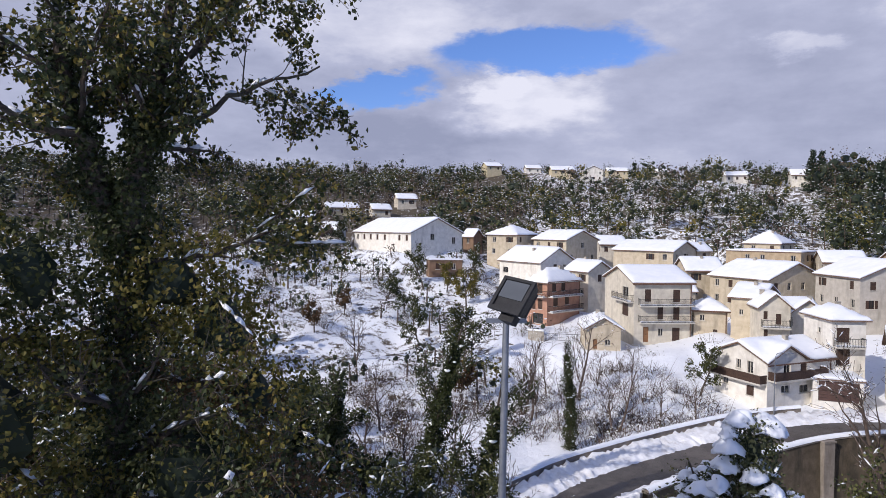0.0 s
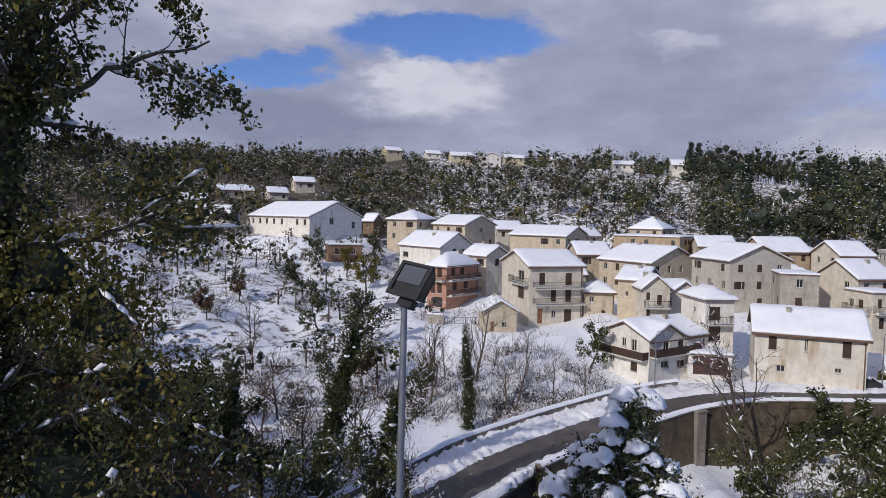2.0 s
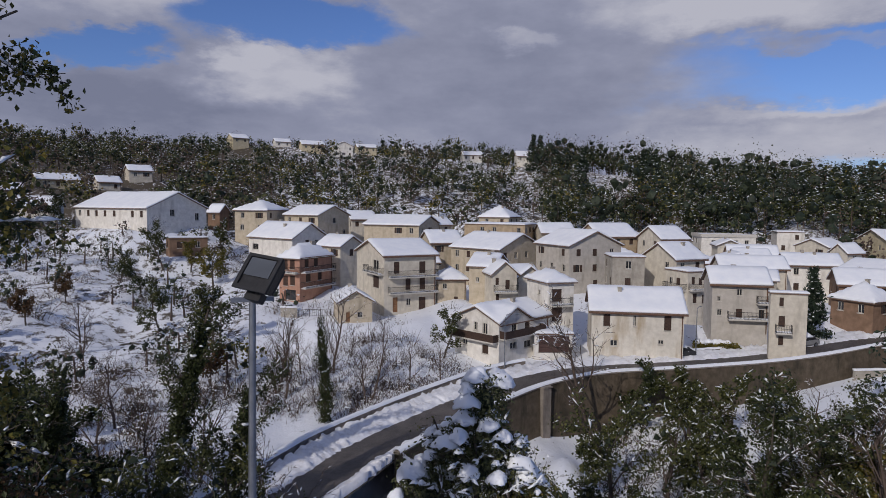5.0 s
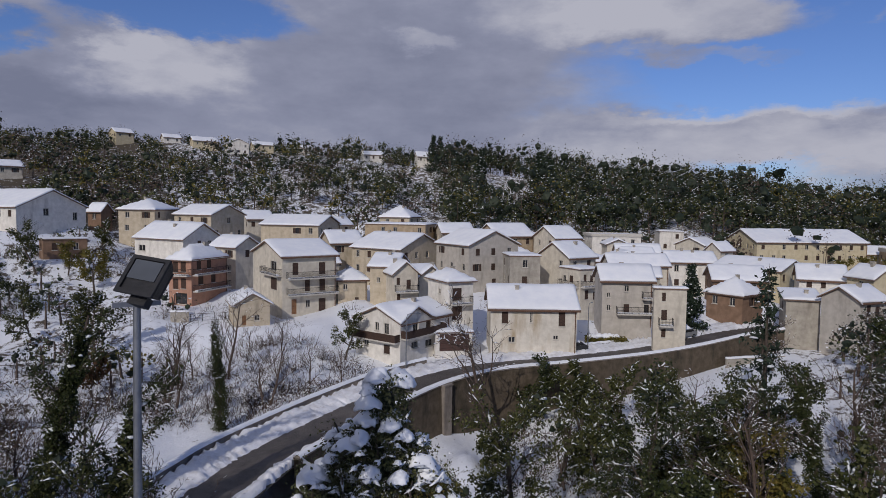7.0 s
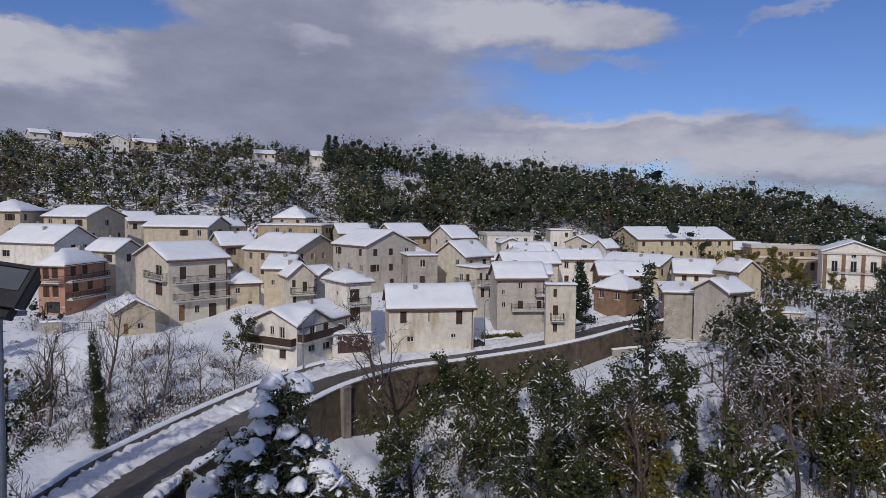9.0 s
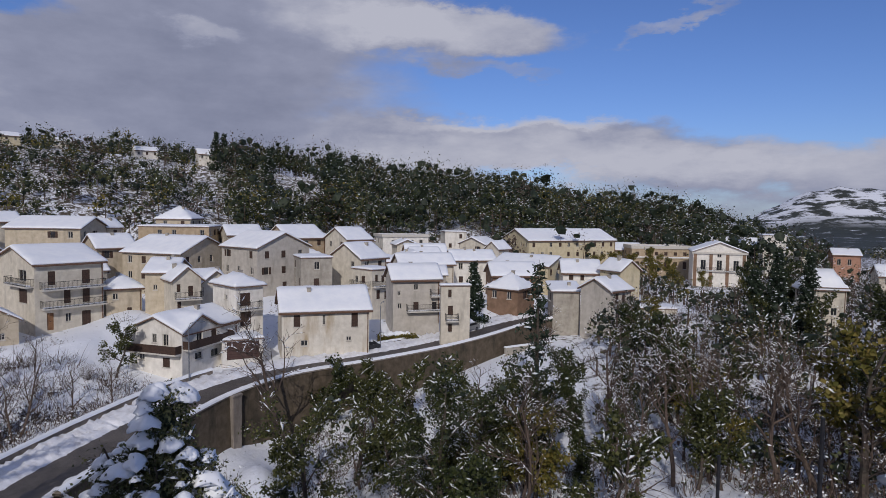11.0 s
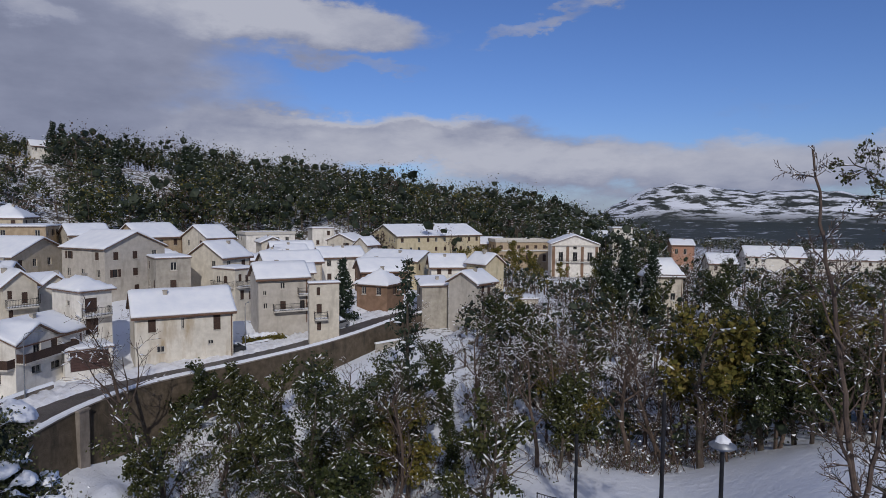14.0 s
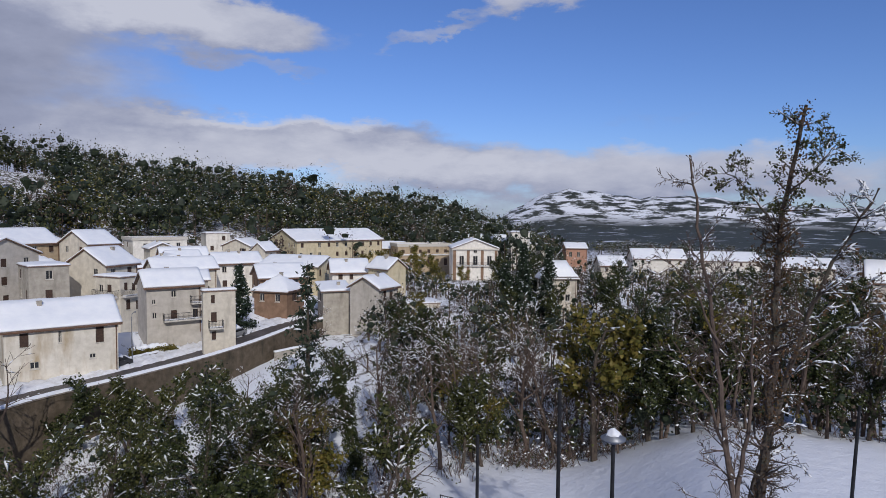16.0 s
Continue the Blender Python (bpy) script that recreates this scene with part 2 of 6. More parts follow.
def glass(name, tint, rough=0.06):
    mat = bpy.data.materials.new(name)
    tree, N, L = nodes_of(mat)
    out, b = N.new("ShaderNodeOutputMaterial"), N.new("ShaderNodeBsdfPrincipled")
    t = N.new("ShaderNodeTexNoise")
    t.inputs["Scale"].default_value = 0.7
    r = N.new("ShaderNodeValToRGB")
    r.color_ramp.elements[0].color, r.color_ramp.elements[1].color = (*[c * 0.6 for c in tint], 1), (*[c * 1.3 for c in tint], 1)
    L.new(t.outputs["Fac"], r.inputs[0])
    L.new(r.outputs[0], b.inputs["Base Color"])
    b.inputs["Roughness"].default_value, b.inputs["Specular IOR Level"].default_value = rough, 0.6
    L.new(b.outputs[0], out.inputs[0])
    return mat


M["pane"] = glass("window_pane", (0.035, 0.037, 0.04))
M["lens"] = glass("floodlight_lens", (0.09, 0.10, 0.115), 0.15)
M["car_silver"] = material("car_paint_silver", ((0.42, 0.43, 0.44), (0.48, 0.49, 0.50)), 2, 0.3, 0.0, metal=0.5)
M["car_white"] = material("car_paint_white", ((0.70, 0.70, 0.70), (0.76, 0.76, 0.76)), 2, 0.3, 0.0)
M["car_dark"] = material("car_paint_dark", ((0.035, 0.037, 0.042), (0.055, 0.057, 0.06)), 2, 0.3, 0.0)
M["rubber"] = material("rubber", ((0.012, 0.012, 0.012), (0.024, 0.024, 0.024)), 9, 0.8, 0.1)
M["orange_paint"] = material("orange_paint", ((0.62, 0.14, 0.03), (0.70, 0.19, 0.05)), 6, 0.5, 0.05)


# ---- small building kit ----
class Geo:
    """Points and faces, gathered in numpy, for one mesh."""

    def __init__(self):
        self.v, self.f, self.m, self.n = [], [], [], 0

    def add(self, verts, faces, mat=0):
        verts = np.asarray(verts, float).reshape(-1, 3)
        faces = np.asarray(faces, int)
        self.v.append(verts)
        self.f.extend((faces + self.n).tolist())
        self.m.extend([mat] * len(faces))
        self.n += len(verts)
        return self

    def box(self, x0, y0, z0, x1, y1, z1, mat=0):
        v = [(x, y, z) for z in (z0, z1) for y in (y0, y1) for x in (x0, x1)]
        return self.add(v, [(0, 2, 3, 1), (4, 5, 7, 6), (0, 1, 5, 4), (2, 6, 7, 3), (0, 4, 6, 2), (1, 3, 7, 5)], mat)

    def tube(self, pts, radii, sides=6, mat=0, cap=True):
        pts = np.asarray(pts, float)
        radii = np.broadcast_to(np.asarray(radii, float), (len(pts),))
        t = np.gradient(pts, axis=0)
        t /= np.linalg.norm(t, axis=1)[:, None] + 1e-9
        ref = np.where(np.abs(t[:, 2:3]) > 0.9, np.array([[1.0, 0, 0]]), np.array([[0, 0, 1.0]]))
        u = np.cross(t, ref)
        u /= np.linalg.norm(u, axis=1)[:, None] + 1e-9
        w = np.cross(t, u)
        ang = np.arange(sides) * 2 * np.pi / sides
        ring = pts[:, None] + radii[:, None, None] * (np.cos(ang)[None, :, None] * u[:, None] + np.sin(ang)[None, :, None] * w[:, None])
        k = np.arange(sides)
        f = [np.stack([i * sides + k, i * sides + (k + 1) % sides, (i + 1) * sides + (k + 1) % sides, (i + 1) * sides + k], 1) for i in range(len(pts) - 1)]
        self.add(ring.reshape(-1, 3), np.concatenate(f), mat)
        if cap:
            self.f.append([self.n - sides + i for i in range(sides)])
            self.f.append([self.n - len(pts) * sides + i for i in range(sides)][::-1])
            self.m += [mat, mat]
        return self

    def mesh(self, name, mats, smooth=False):
        me = bpy.data.meshes.new(name)
        v = np.concatenate(self.v) if self.v else np.zeros((0, 3))
        me.from_pydata(v.tolist(), [], self.f)
        for mat in mats:
            me.materials.append(mat)
        if len(mats) > 1:
            me.polygons.foreach_set("material_index", self.m)
        if smooth:
            me.polygons.foreach_set("use_smooth", [True] * len(self.f))
        me.update()
        return me


def part(name, geo, mats, parent=None, label="", smooth=False):
    """One mesh object under a thing or under a part."""
    mats = mats if isinstance(mats, (list, tuple)) else [mats]
    ob = new(name, geo.mesh(name, mats, smooth) if isinstance(geo, Geo) else geo)
    if parent is not None:
        ob.parent = parent
    if label:
        ob["label"] = label
    return ob


def thing(name, m, label, category, group="", kind=""):
    ob = new(name)
    ob.matrix_basis = m
    return tagged(ob, label, category, group, kind)


def polar(az, d, z=0.0):
    a = radians(az)
    return Vector((d * math.sin(a), d * math.cos(a), z))


def fnoise(x, y, s, seed=0.0):
    return noise.noise(Vector((x / s, y / s, seed)))


# a small lump, for snow cushions
def lump_template(levels=1):
    bm = bmesh.new()
    bmesh.ops.create_icosphere(bm, subdivisions=levels, radius=1.0)
    v = np.array([p.co[:] for p in bm.verts])
    bm.verts.ensure_lookup_table()
    f = np.array([[q.index for q in p.verts] for p in bm.faces])
    bm.free()
    return v, f


LUMP_V, LUMP_F = lump_template()
FLAKE_V = np.array([(1, 0, 0), (0.2, 0.9, 0), (-1, 0.1, 0), (-0.1, -0.9, 0), (0.1, 0, 1), (0, 0, -0.5)], float)
FLAKE_F = np.array([(0, 1, 4), (1, 2, 4), (2, 3, 4), (3, 0, 4), (1, 0, 5), (2, 1, 5), (3, 2, 5), (0, 3, 5)])
CUSHION_V, CUSHION_F = lump_template(3)


def lumps(geo, centres, sizes, rng, flat=0.55, mat=0):
    """Rounded cushions of uneven shape, flattened from below."""
    for c, s in zip(centres, sizes):
        a = rng.uniform(0, 6.28)
        r = np.array([[math.cos(a), -math.sin(a), 0], [math.sin(a), math.cos(a), 0], [0, 0, 1]])
        v = LUMP_V * (1 + rng.uniform(-0.25, 0.25, (len(LUMP_V), 1)))
        v = v * np.array([s * rng.uniform(0.8, 1.5), s * rng.uniform(0.7, 1.1), s * flat])
        geo.add(v @ r.T + c, LUMP_F, mat)


def leaves(geo, centres, size, rng, mat=0, droop=0.3, broad=0.36):
    """Pointed leaves, each folded along its rib."""
    n = len(centres)
    if not n:
        return
    c = np.asarray(centres)
    d = rng.normal(size=(n, 3))
    d[:, 2] -= droop
    d /= np.linalg.norm(d, axis=1)[:, None]
    s = np.cross(d, rng.normal(size=(n, 3)))
    s /= np.linalg.norm(s, axis=1)[:, None] + 1e-9
    up = np.cross(s, d)
    z = (size * rng.uniform(0.6, 1.35, n))[:, None]
    v = np.stack([c, c + d * z * 0.5 + s * z * broad + up * z * 0.1, c + d * z, c + d * z * 0.5 - s * z * broad + up * z * 0.1], 1)
    k = np.arange(n)[:, None] * 4
    geo.add(v.reshape(-1, 3), np.concatenate([k + [[0, 1, 2]], k + [[0, 2, 3]]]), mat)


def cushions(geo, centres, sizes, rng):
    """Large smooth pillows of snow, sagging at the rim."""
    for c, s in zip(centres, sizes):
        k = rng.uniform(0, 50)
        w = np.array([1 + 0.5 * noise.noise(Vector((v[0] * 1.5 + k, v[1] * 1.5, v[2] * 1.5))) + 0.22 * noise.noise(Vector((v[0] * 4 + k, v[1] * 4, v[2] * 4))) for v in CUSHION_V])[:, None]
        v = CUSHION_V * w * np.array([s * rng.uniform(0.9, 1.4), s * rng.uniform(0.8, 1.2), s * 0.62])
        v[:, 2] = np.where(v[:, 2] < 0, v[:, 2] * 0.5, v[:, 2]) - 0.35 * (v[:, 0] ** 2 + v[:, 1] ** 2) / s
        geo.add(v + c, CUSHION_F)


# ---- land: heights along rays from the look-out ----
DIST = [0, 2.5, 6, 12, 25, 40, 55, 70, 90, 115, 150, 210, 300, 380, 600, 1200, 4900]
RAY_BACK = [18.4, 18.4, 18.2, 17.5, 18, 20, 22, 25, 28, 31, 35, 42, 50, 55, 55, 60, 100]
RAY_SW = [18.4, 18.3, 17.5, 18.5, 21, 23, 25, 27, 30, 34, 38, 45, 52, 55, 55, 60, 100]
RAY_W = [18.4, 18.2, 15, 11.5, 8, 5, 3, 3, 5, 9, 14, 24, 40, 47, 52, 120, 420]
RAY_NW = [18.4, 18.2, 15, 11, 7, 3, 1, 2, 4, 9, 15, 25, 41, 48, 50, 40, 200]
RAY_N = [18.4, 18.2, 14, 9.5, 5, 0.5, -2, -1, 2, 5.5, 11, 21, 39, 49, 46, 0, -60]
RAY_NNE = [18.4, 18.2, 14, 8.5, 2, -4, -4, 0, 3.5, 6, 8.5, 21, 42, 47, 40, 0, -60]
RAY_NE = [18.4, 18.2, 14, 8, 0, -6, -6, -5, 2.5, 4.5, 6, 15, 35, 37, 20, -20, -60]
RAY_ENE = [18.4, 18.2, 14, 8, 0, -5, -6, -4, 2, 3, 4.5, 14, 26, 22, 0, -25, -60]
RAY_E = [18.4, 18.2, 14, 9, 2, -3, -3, -1, 2, 2.5, 3, 3, 16, 12, -5, -28, -60]
RAY_EES = [18.4, 18.2, 14.5, 9.5, 5, -0.5, -2.4, -5, -3, 0.5, 0, -2, -3, -2, -10, -28, -40]
RAY_ESE = [18.4, 18.2, 14, 9.8, 6.9, 4.4, 3.2, 0, -1, 0.5, 0, -2, -3, -4, -12, -28, -30]
RAYS = [(-180, RAY_BACK), (-148, RAY_BACK), (-120, RAY_SW), (-85, RAY_SW), (-52, RAY_W), (-28, RAY_NW), (2, RAY_N), (20, RAY_NNE), (36, RAY_NE), (50, RAY_ENE), (66, RAY_E), (80, RAY_EES), (97, RAY_ESE), (125, RAY_ESE), (172, RAY_BACK), (180, RAY_BACK)]
ROAD = np.array([(-26.0, 16.0, -3.4), (-14.0, 27.0, -2.6), (-3.0, 38.0, -1.8), (9.4, 48.6, -1.0), (13.3, 52.0, -0.8), (20.1, 56.0, -0.4), (25.6, 58.6, 0.0), (33.8, 61.6, 0.6), (42.5, 62.1, 1.1), (54.0, 60.2, 1.2), (64.5, 58.6, 1.4), (72.3, 57.8, 1.8), (82, 57.4, 2.4), (92, 56, 2.8)])
HALF = 3.1  # half the carriageway

HOUSES = [
    ('apartment_house', 27.4, 91.0, 5.2, 8.6, 12.1, 3.9, 12.6, 'R', 1.9, 'cream'),
    ('shed', 19.9, 87.8, -4.8, 4.7, 6, 3.6, 6.5, 'L', 1.4, 'ochre'),
    ('orange_house', 17.2, 104.6, 40.6, 8.6, 4.3, 4.3, 11.5, 'H', 1.76, 'orange'),
    ('low_house', 36.4, 92.1, -16.6, 4.5, 6, 4.3, 8.7, 'H', 1.35, 'ochre'),
    ('old_house', 40.5, 89.3, -39.4, 3.9, 9, 5.5, 10.9, 'R', 1.49, 'ochre'),
    ('side_house', 41.5, 83.2, -11.5, 3.7, 9, 5.8, 10.3, 'L', 1.6, 'cream'),
    ('tower_house', 43.9, 71.6, -3.5, 3.7, 6.3, 2.3, 10.3, 'H', 1.0, 'white'),
    ('garage', 40.4, 69.0, -20.3, 4.8, 5, 1.5, 4.1, 'F', 0.3, 'white'),
    ('balcony_house', 34.7, 67.6, 22.8, 9.9, 7.3, 1.6, 6.1, 'X', 1.56, 'white'),
    ('barn', 47.4, 66.9, -31.3, 11.1, 8.2, 1.1, 7.2, 'R', 2.3, 'plaster_old'),
    ('h_a', 17.2, 149.0, 53.4, 9.6, 8.2, 10.8, 18.8, 'H', 2.03, 'ochre'),
    ('h_b', 27.5, 142.4, 34.1, 10.0, 10.8, 9.8, 17.8, 'L', 2.0, 'ochre'),
    ('h_c', 18.5, 120.6, 31.3, 8.8, 13.0, 6.8, 13.8, 'L', 2.6, 'white'),
    ('h_d', 25.4, 111.1, 27.1, 5.4, 6.5, 5.8, 12.8, 'L', 1.6, 'cream'),
    ('h_e', 47.5, 131.7, 45.2, 11.6, 13.7, 7.8, 15.8, 'L', 1.9, 'ochre'),
    ('h_f', 55.5, 139.4, 18.3, 3.5, 4.2, 9.8, 15.8, 'R', 1.38, 'ochre'),
    ('drum', 77.1, 145.9, 42.2, 8.5, 8.2, 8.5, 17.5, 'H', 2.7, 'ochre'),
    ('h_g', 73.4, 130.8, 45.7, 13.0, 15.0, 6.8, 15.8, 'F', 0.4, 'ochre_dark'),
    ('h_h', 53.7, 105.1, 22.9, 13.4, 12.4, 5.1, 12.1, 'L', 2.6, 'ochre'),
    ('h_i', 61.4, 93.7, 1.8, 11.1, 10.7, 5.4, 13.4, 'L', 2.4, 'plaster_grey'),
    ('h_j', 84.9, 117.6, -5.8, 9.5, 9.7, 6.7, 13.7, 'R', 2.53, 'ochre_dark'),
    ('h_k', 91.7, 105.8, -5.9, 6.5, 8.7, 6.7, 13.7, 'R', 2.3, 'cream'),
    ('h_l', 73.8, 81.6, 2.9, 6.4, 7.7, 9.4, 11.8, 'R', 2.3, 'cream'),
    ('terrace_house', 71.1, 75.9, -3.1, 4.3, 5.2, 1.3, 10.3, 'F', 0.4, 'cream'),
    ('flat_house', 119.6, 123.6, -29.1, 12.9, 9.3, 4.2, 13.2, 'P', 0.6, 'white'),
    ('cream_house', 65.1, 65.0, -33.1, 7.0, 5.4, 3.5, 10.2, 'R', 1.72, 'plaster_grey'),
    ('cream_wing', 66.8, 57.3, -39.3, 4.1, 0.9, 3.0, 9.7, 'F', 0.5, 'cream'),
    ('r_a', 87.2, 85.3, -30.6, 10.9, 5.7, 2.8, 9.8, 'R', 1.72, 'cream'),
    ('r_b', 101.8, 84.1, -35.4, 9.1, 7.1, 3.0, 10.0, 'R', 1.72, 'white'),
    ('r_c', 134.2, 96.0, -4.4, 4.5, 4.4, 3.7, 10.7, 'R', 1.72, 'cream'),
    ('brown_hut', 88.1, 58.9, 3.7, 5.7, 6.0, 4.6, 7.4, 'H', 2.03, 'brick'),
    ('yellow_house', 107.8, 65.2, 6.1, 9.8, 12.4, 2.6, 9.6, 'L', 1.6, 'yellow'),
    ('white_house', 104.1, 59.7, -55.2, 6.7, 8, 3.1, 9.1, 'R', 1.95, 'white'),
    ('yellow_wing', 105.2, 48.9, -20.1, 4.7, 5.1, 6.2, 10.1, 'L', 1.6, 'yellow'),
    ('stone_house', 88.3, 42.5, -9.3, 5.2, 5.5, 2.8, 8.6, 'R', 1.5, 'plaster_grey'),
    ('long_house', 155.3, 100.5, -27.1, 30.1, 16.0, 4.1, 12.1, 'R', 2.99, 'yellow'),
    ('ochre_hall', 178.0, 79.5, -50.9, 17.4, 9.0, 1.3, 10.3, 'P', 0.8, 'ochre_dark'),
    ('pediment_house', 170.0, 59.0, -65.9, 12.9, 12, 1.6, 10.6, 'L', 2.4, 'white'),
    ('far_hall', 227.9, 75.1, -61.8, 18.5, 6.3, 2.0, 10.0, 'R', 2.3, 'plaster_grey'),
    ('block_tower', 223.2, 55.5, -66.0, 6.8, 10, 1.9, 13.9, 'F', 0.5, 'white'),
    ('block_low', 229.7, 49.7, -67.8, 5.8, 10, 1.5, 9.5, 'F', 0.5, 'white'),
    ('red_house', 256.7, 41.1, -70.9, 8.3, 10, -2.9, 7.1, 'R', 1.84, 'orange'),
    ('villa', 115.8, 22.8, -63.8, 6.6, 3.2, 1.1, 8.9, 'H', 2.43, 'cream'),
    ('far_white', 259.9, -6.9, -76.5, 24.5, 16.4, -0.4, 3.5, 'R', 2.88, 'white'),
    ('far_right', 145.8, -35.4, -88.6, 9.8, 1.8, 2.6, 8.7, 'R', 2.88, 'plaster_grey'),
    ('gable_house', -7.1, 141.8, 37.9, 14.6, 24.9, 14.8, 19.1, 'L', 3.2, 'white'),
    ('gable_shed', -2.8, 132.0, 11.2, 7.0, 3.5, 10.1, 13.4, 'F', 0.5, 'brick'),
    ('brown_house', 7.6, 159.8, 42.3, 3.0, 3.7, 13.8, 18.3, 'L', 1.5, 'brick'),
    ('left_a', -39.5, 216.4, 20.4, 10.9, 8, 24.8, 26.9, 'R', 1.72, 'yellow'),
    ('left_b', -45.5, 194.7, 23.2, 7.3, 8, 21.0, 23.2, 'R', 1.72, 'yellow'),
    ('left_c', -16.4, 229.4, 14.1, 7.0, 8, 27.8, 30.7, 'R', 1.72, 'cream'),
    ('left_d', -23.5, 213.7, 16.3, 6.1, 8, 24.0, 26.3, 'R', 1.72, 'cream'),
    ('left_e', -28.2, 172.7, 79.3, 5.5, 13.0, 14.4, 19.3, 'L', 2.0, 'white'),
    ('crest_a', 56.6, 335.3, 0.4, 11.5, 9, 48.2, 51.5, 'R', 2.07, 'yellow'),
    ('crest_b', 71.4, 327.3, -2.3, 10.0, 9, 45.4, 50.6, 'L', 2.2, 'white'),
    ('crest_c', 85.6, 334.2, -4.4, 10.4, 9, 48.4, 51.1, 'R', 1.84, 'yellow'),
    ('crest_d', 23.2, 344.2, 16.1, 8.4, 9, 51.0, 54.1, 'R', 2.07, 'yellow'),
    ('crest_e', 113.7, 341.6, -8.4, 6.7, 9, 49.3, 51.4, 'R', 1.72, 'cream'),
    ('crest_f', 124.8, 283.8, -13.7, 9.5, 9, 41.4, 44.9, 'R', 1.84, 'white'),
    ('crest_g', 138.5, 254.8, -18.5, 12.6, 9, 39.3, 42.9, 'R', 2.3, 'white'),
    ('crest_h', 44.8, 347.1, 2.6, 8.0, 9, 50.9, 53.3, 'R', 1.84, 'white'),
    ('far_a', 224.6, 13.3, -76.6, 17.1, 12, 0.9, 5.9, 'R', 2.76, 'white'),
    ('far_b', 227.8, -31.9, -88.0, 14.8, 12, -0.8, 4.2, 'R', 2.76, 'cream'),
    ('far_c', 188.9, 20.2, -71.9, 7.1, 9, 0.8, 5.8, 'R', 2.3, 'cream'),
    ('r_d', 140.1, 104.9, 1.8, 6.8, 8.6, 5.2, 11.2, 'R', 1.72, 'cream'),
    ('r_e', 143.2, 121.8, -39.6, 6.4, 8, 8.1, 14.1, 'F', 0.4, 'white'),
    ('r_g', 108.3, 103.8, -34.2, 9.6, 4.6, 4.2, 10.2, 'R', 1.84, 'white'),
    ('r_h', 92.2, 67.0, -44.0, 8.0, 8, 4.8, 8.8, 'R', 1.84, 'brick'),
    ('r_i', 87.8, 52.0, -49.4, 4.3, 5, 4.7, 7.7, 'M', 0.8, 'stone'),
    ('r_l', 103.0, 44.1, -56.8, 5.9, 5, 3.6, 4.2, 'F', 0.3, 'cream'),
    ('r_m', 185.0, 88.4, -54.5, 8.2, 9, 3.0, 9.0, 'R', 1.84, 'cream'),
    ('s_a', 46.6, 85.1, -8.7, 4.2, 1.0, 3.3, 9.3, 'L', 1.6, 'cream'),
    ('s_b', 45.8, 119.5, -6.0, 6.5, 9, 6.7, 12.7, 'R', 2.07, 'ochre'),
    ('s_c', 38.8, 157.3, -1.9, 6.2, 9, 10.6, 16.6, 'R', 1.84, 'cream'),
    ('s_d', 76.9, 128.8, -18.9, 7.6, 9, 7.1, 14.1, 'R', 1.95, 'cream'),
    ('s_e', 63.7, 84.7, -25.0, 5.1, 6, 5.1, 12.1, 'F', 0.4, 'stone'),
]


def infill(n, seed):
    """Smaller houses crowded between the larger ones, their eaves stepping up with the hill."""
    rng = random.Random(seed)
    out, tries = [], 0
    while len(out) < n and tries < 4000:
        tries += 1
        az, d = radians(rng.uniform(16, 50)), rng.uniform(98, 178)
        x, y = d * math.sin(az), d * math.cos(az)
        near = min(HOUSES, key=lambda h: math.hypot(h[1] - x, h[2] - y))
        th, W, D = near[3] + rng.choice((0, 90, 0, -90)), rng.uniform(4.5, 7.5), rng.uniform(5, 8)
        c, s = math.cos(radians(th)), math.sin(radians(th))
        mid = (x + c * W / 2 - s * D / 2, y + s * W / 2 + c * D / 2)
        if any(math.hypot(mid[0] - h[1] - (math.cos(radians(h[3])) * h[4] - math.sin(radians(h[3])) * h[5]) / 2, mid[1] - h[2] - (math.sin(radians(h[3])) * h[4] + math.cos(radians(h[3])) * h[5]) / 2) < (math.hypot(W, D) + math.hypot(h[4], h[5])) * 0.40 for h in HOUSES + out):
            continue
        eave = 8.4 + (d - 98) * 0.055 + rng.uniform(-0.8, 0.4)
        out.append(("infill_%d" % len(out), x, y, th, W, D, eave - 5.5, eave, rng.choice("RLHR"), rng.uniform(1.1, 1.5), rng.choice(("cream", "ochre", "plaster_grey", "stone", "white", "ochre"))))
    return out


HOUSES += infill(20, 5)


def smooth_line(p, steps=6):
    """A Catmull-Rom line through the points."""
    out = []
    q = np.vstack([2 * p[0] - p[1], p, 2 * p[-1] - p[-2]])
    for i in range(1, len(q) - 2):
        for t in np.linspace(0, 1, steps, endpoint=False):
            a, b, c, d = q[i - 1], q[i], q[i + 1], q[i + 2]
            out.append(0.5 * (2 * b + (c - a) * t + (2 * a - 5 * b + 4 * c - d) * t * t + (3 * b - a - 3 * c + d) * t ** 3))
    out.append(p[-1])
    return np.array(out)


ROAD_LINE = smooth_line(ROAD)
ROAD_DIR = np.gradient(ROAD_LINE[:, :2], axis=0)
ROAD_DIR /= np.linalg.norm(ROAD_DIR, axis=1)[:, None]
ROAD_NORM = np.stack([-ROAD_DIR[:, 1], ROAD_DIR[:, 0]], 1)  # towards the village


def road_near(x, y):
    """Signed distance from the road's middle (plus: village side) and its height there."""
    dx, dy = x[:, None] - ROAD_LINE[None, :, 0], y[:, None] - ROAD_LINE[None, :, 1]
    i = np.argmin(dx * dx + dy * dy, axis=1)
    k = np.arange(len(x))
    s = dx[k, i] * ROAD_NORM[i, 0] + dy[k, i] * ROAD_NORM[i, 1]
    along = np.abs(dx[k, i] * ROAD_DIR[i, 0] + dy[k, i] * ROAD_DIR[i, 1])
    return np.where(along > 3, np.sign(s) * 99, s), ROAD_LINE[i, 2]


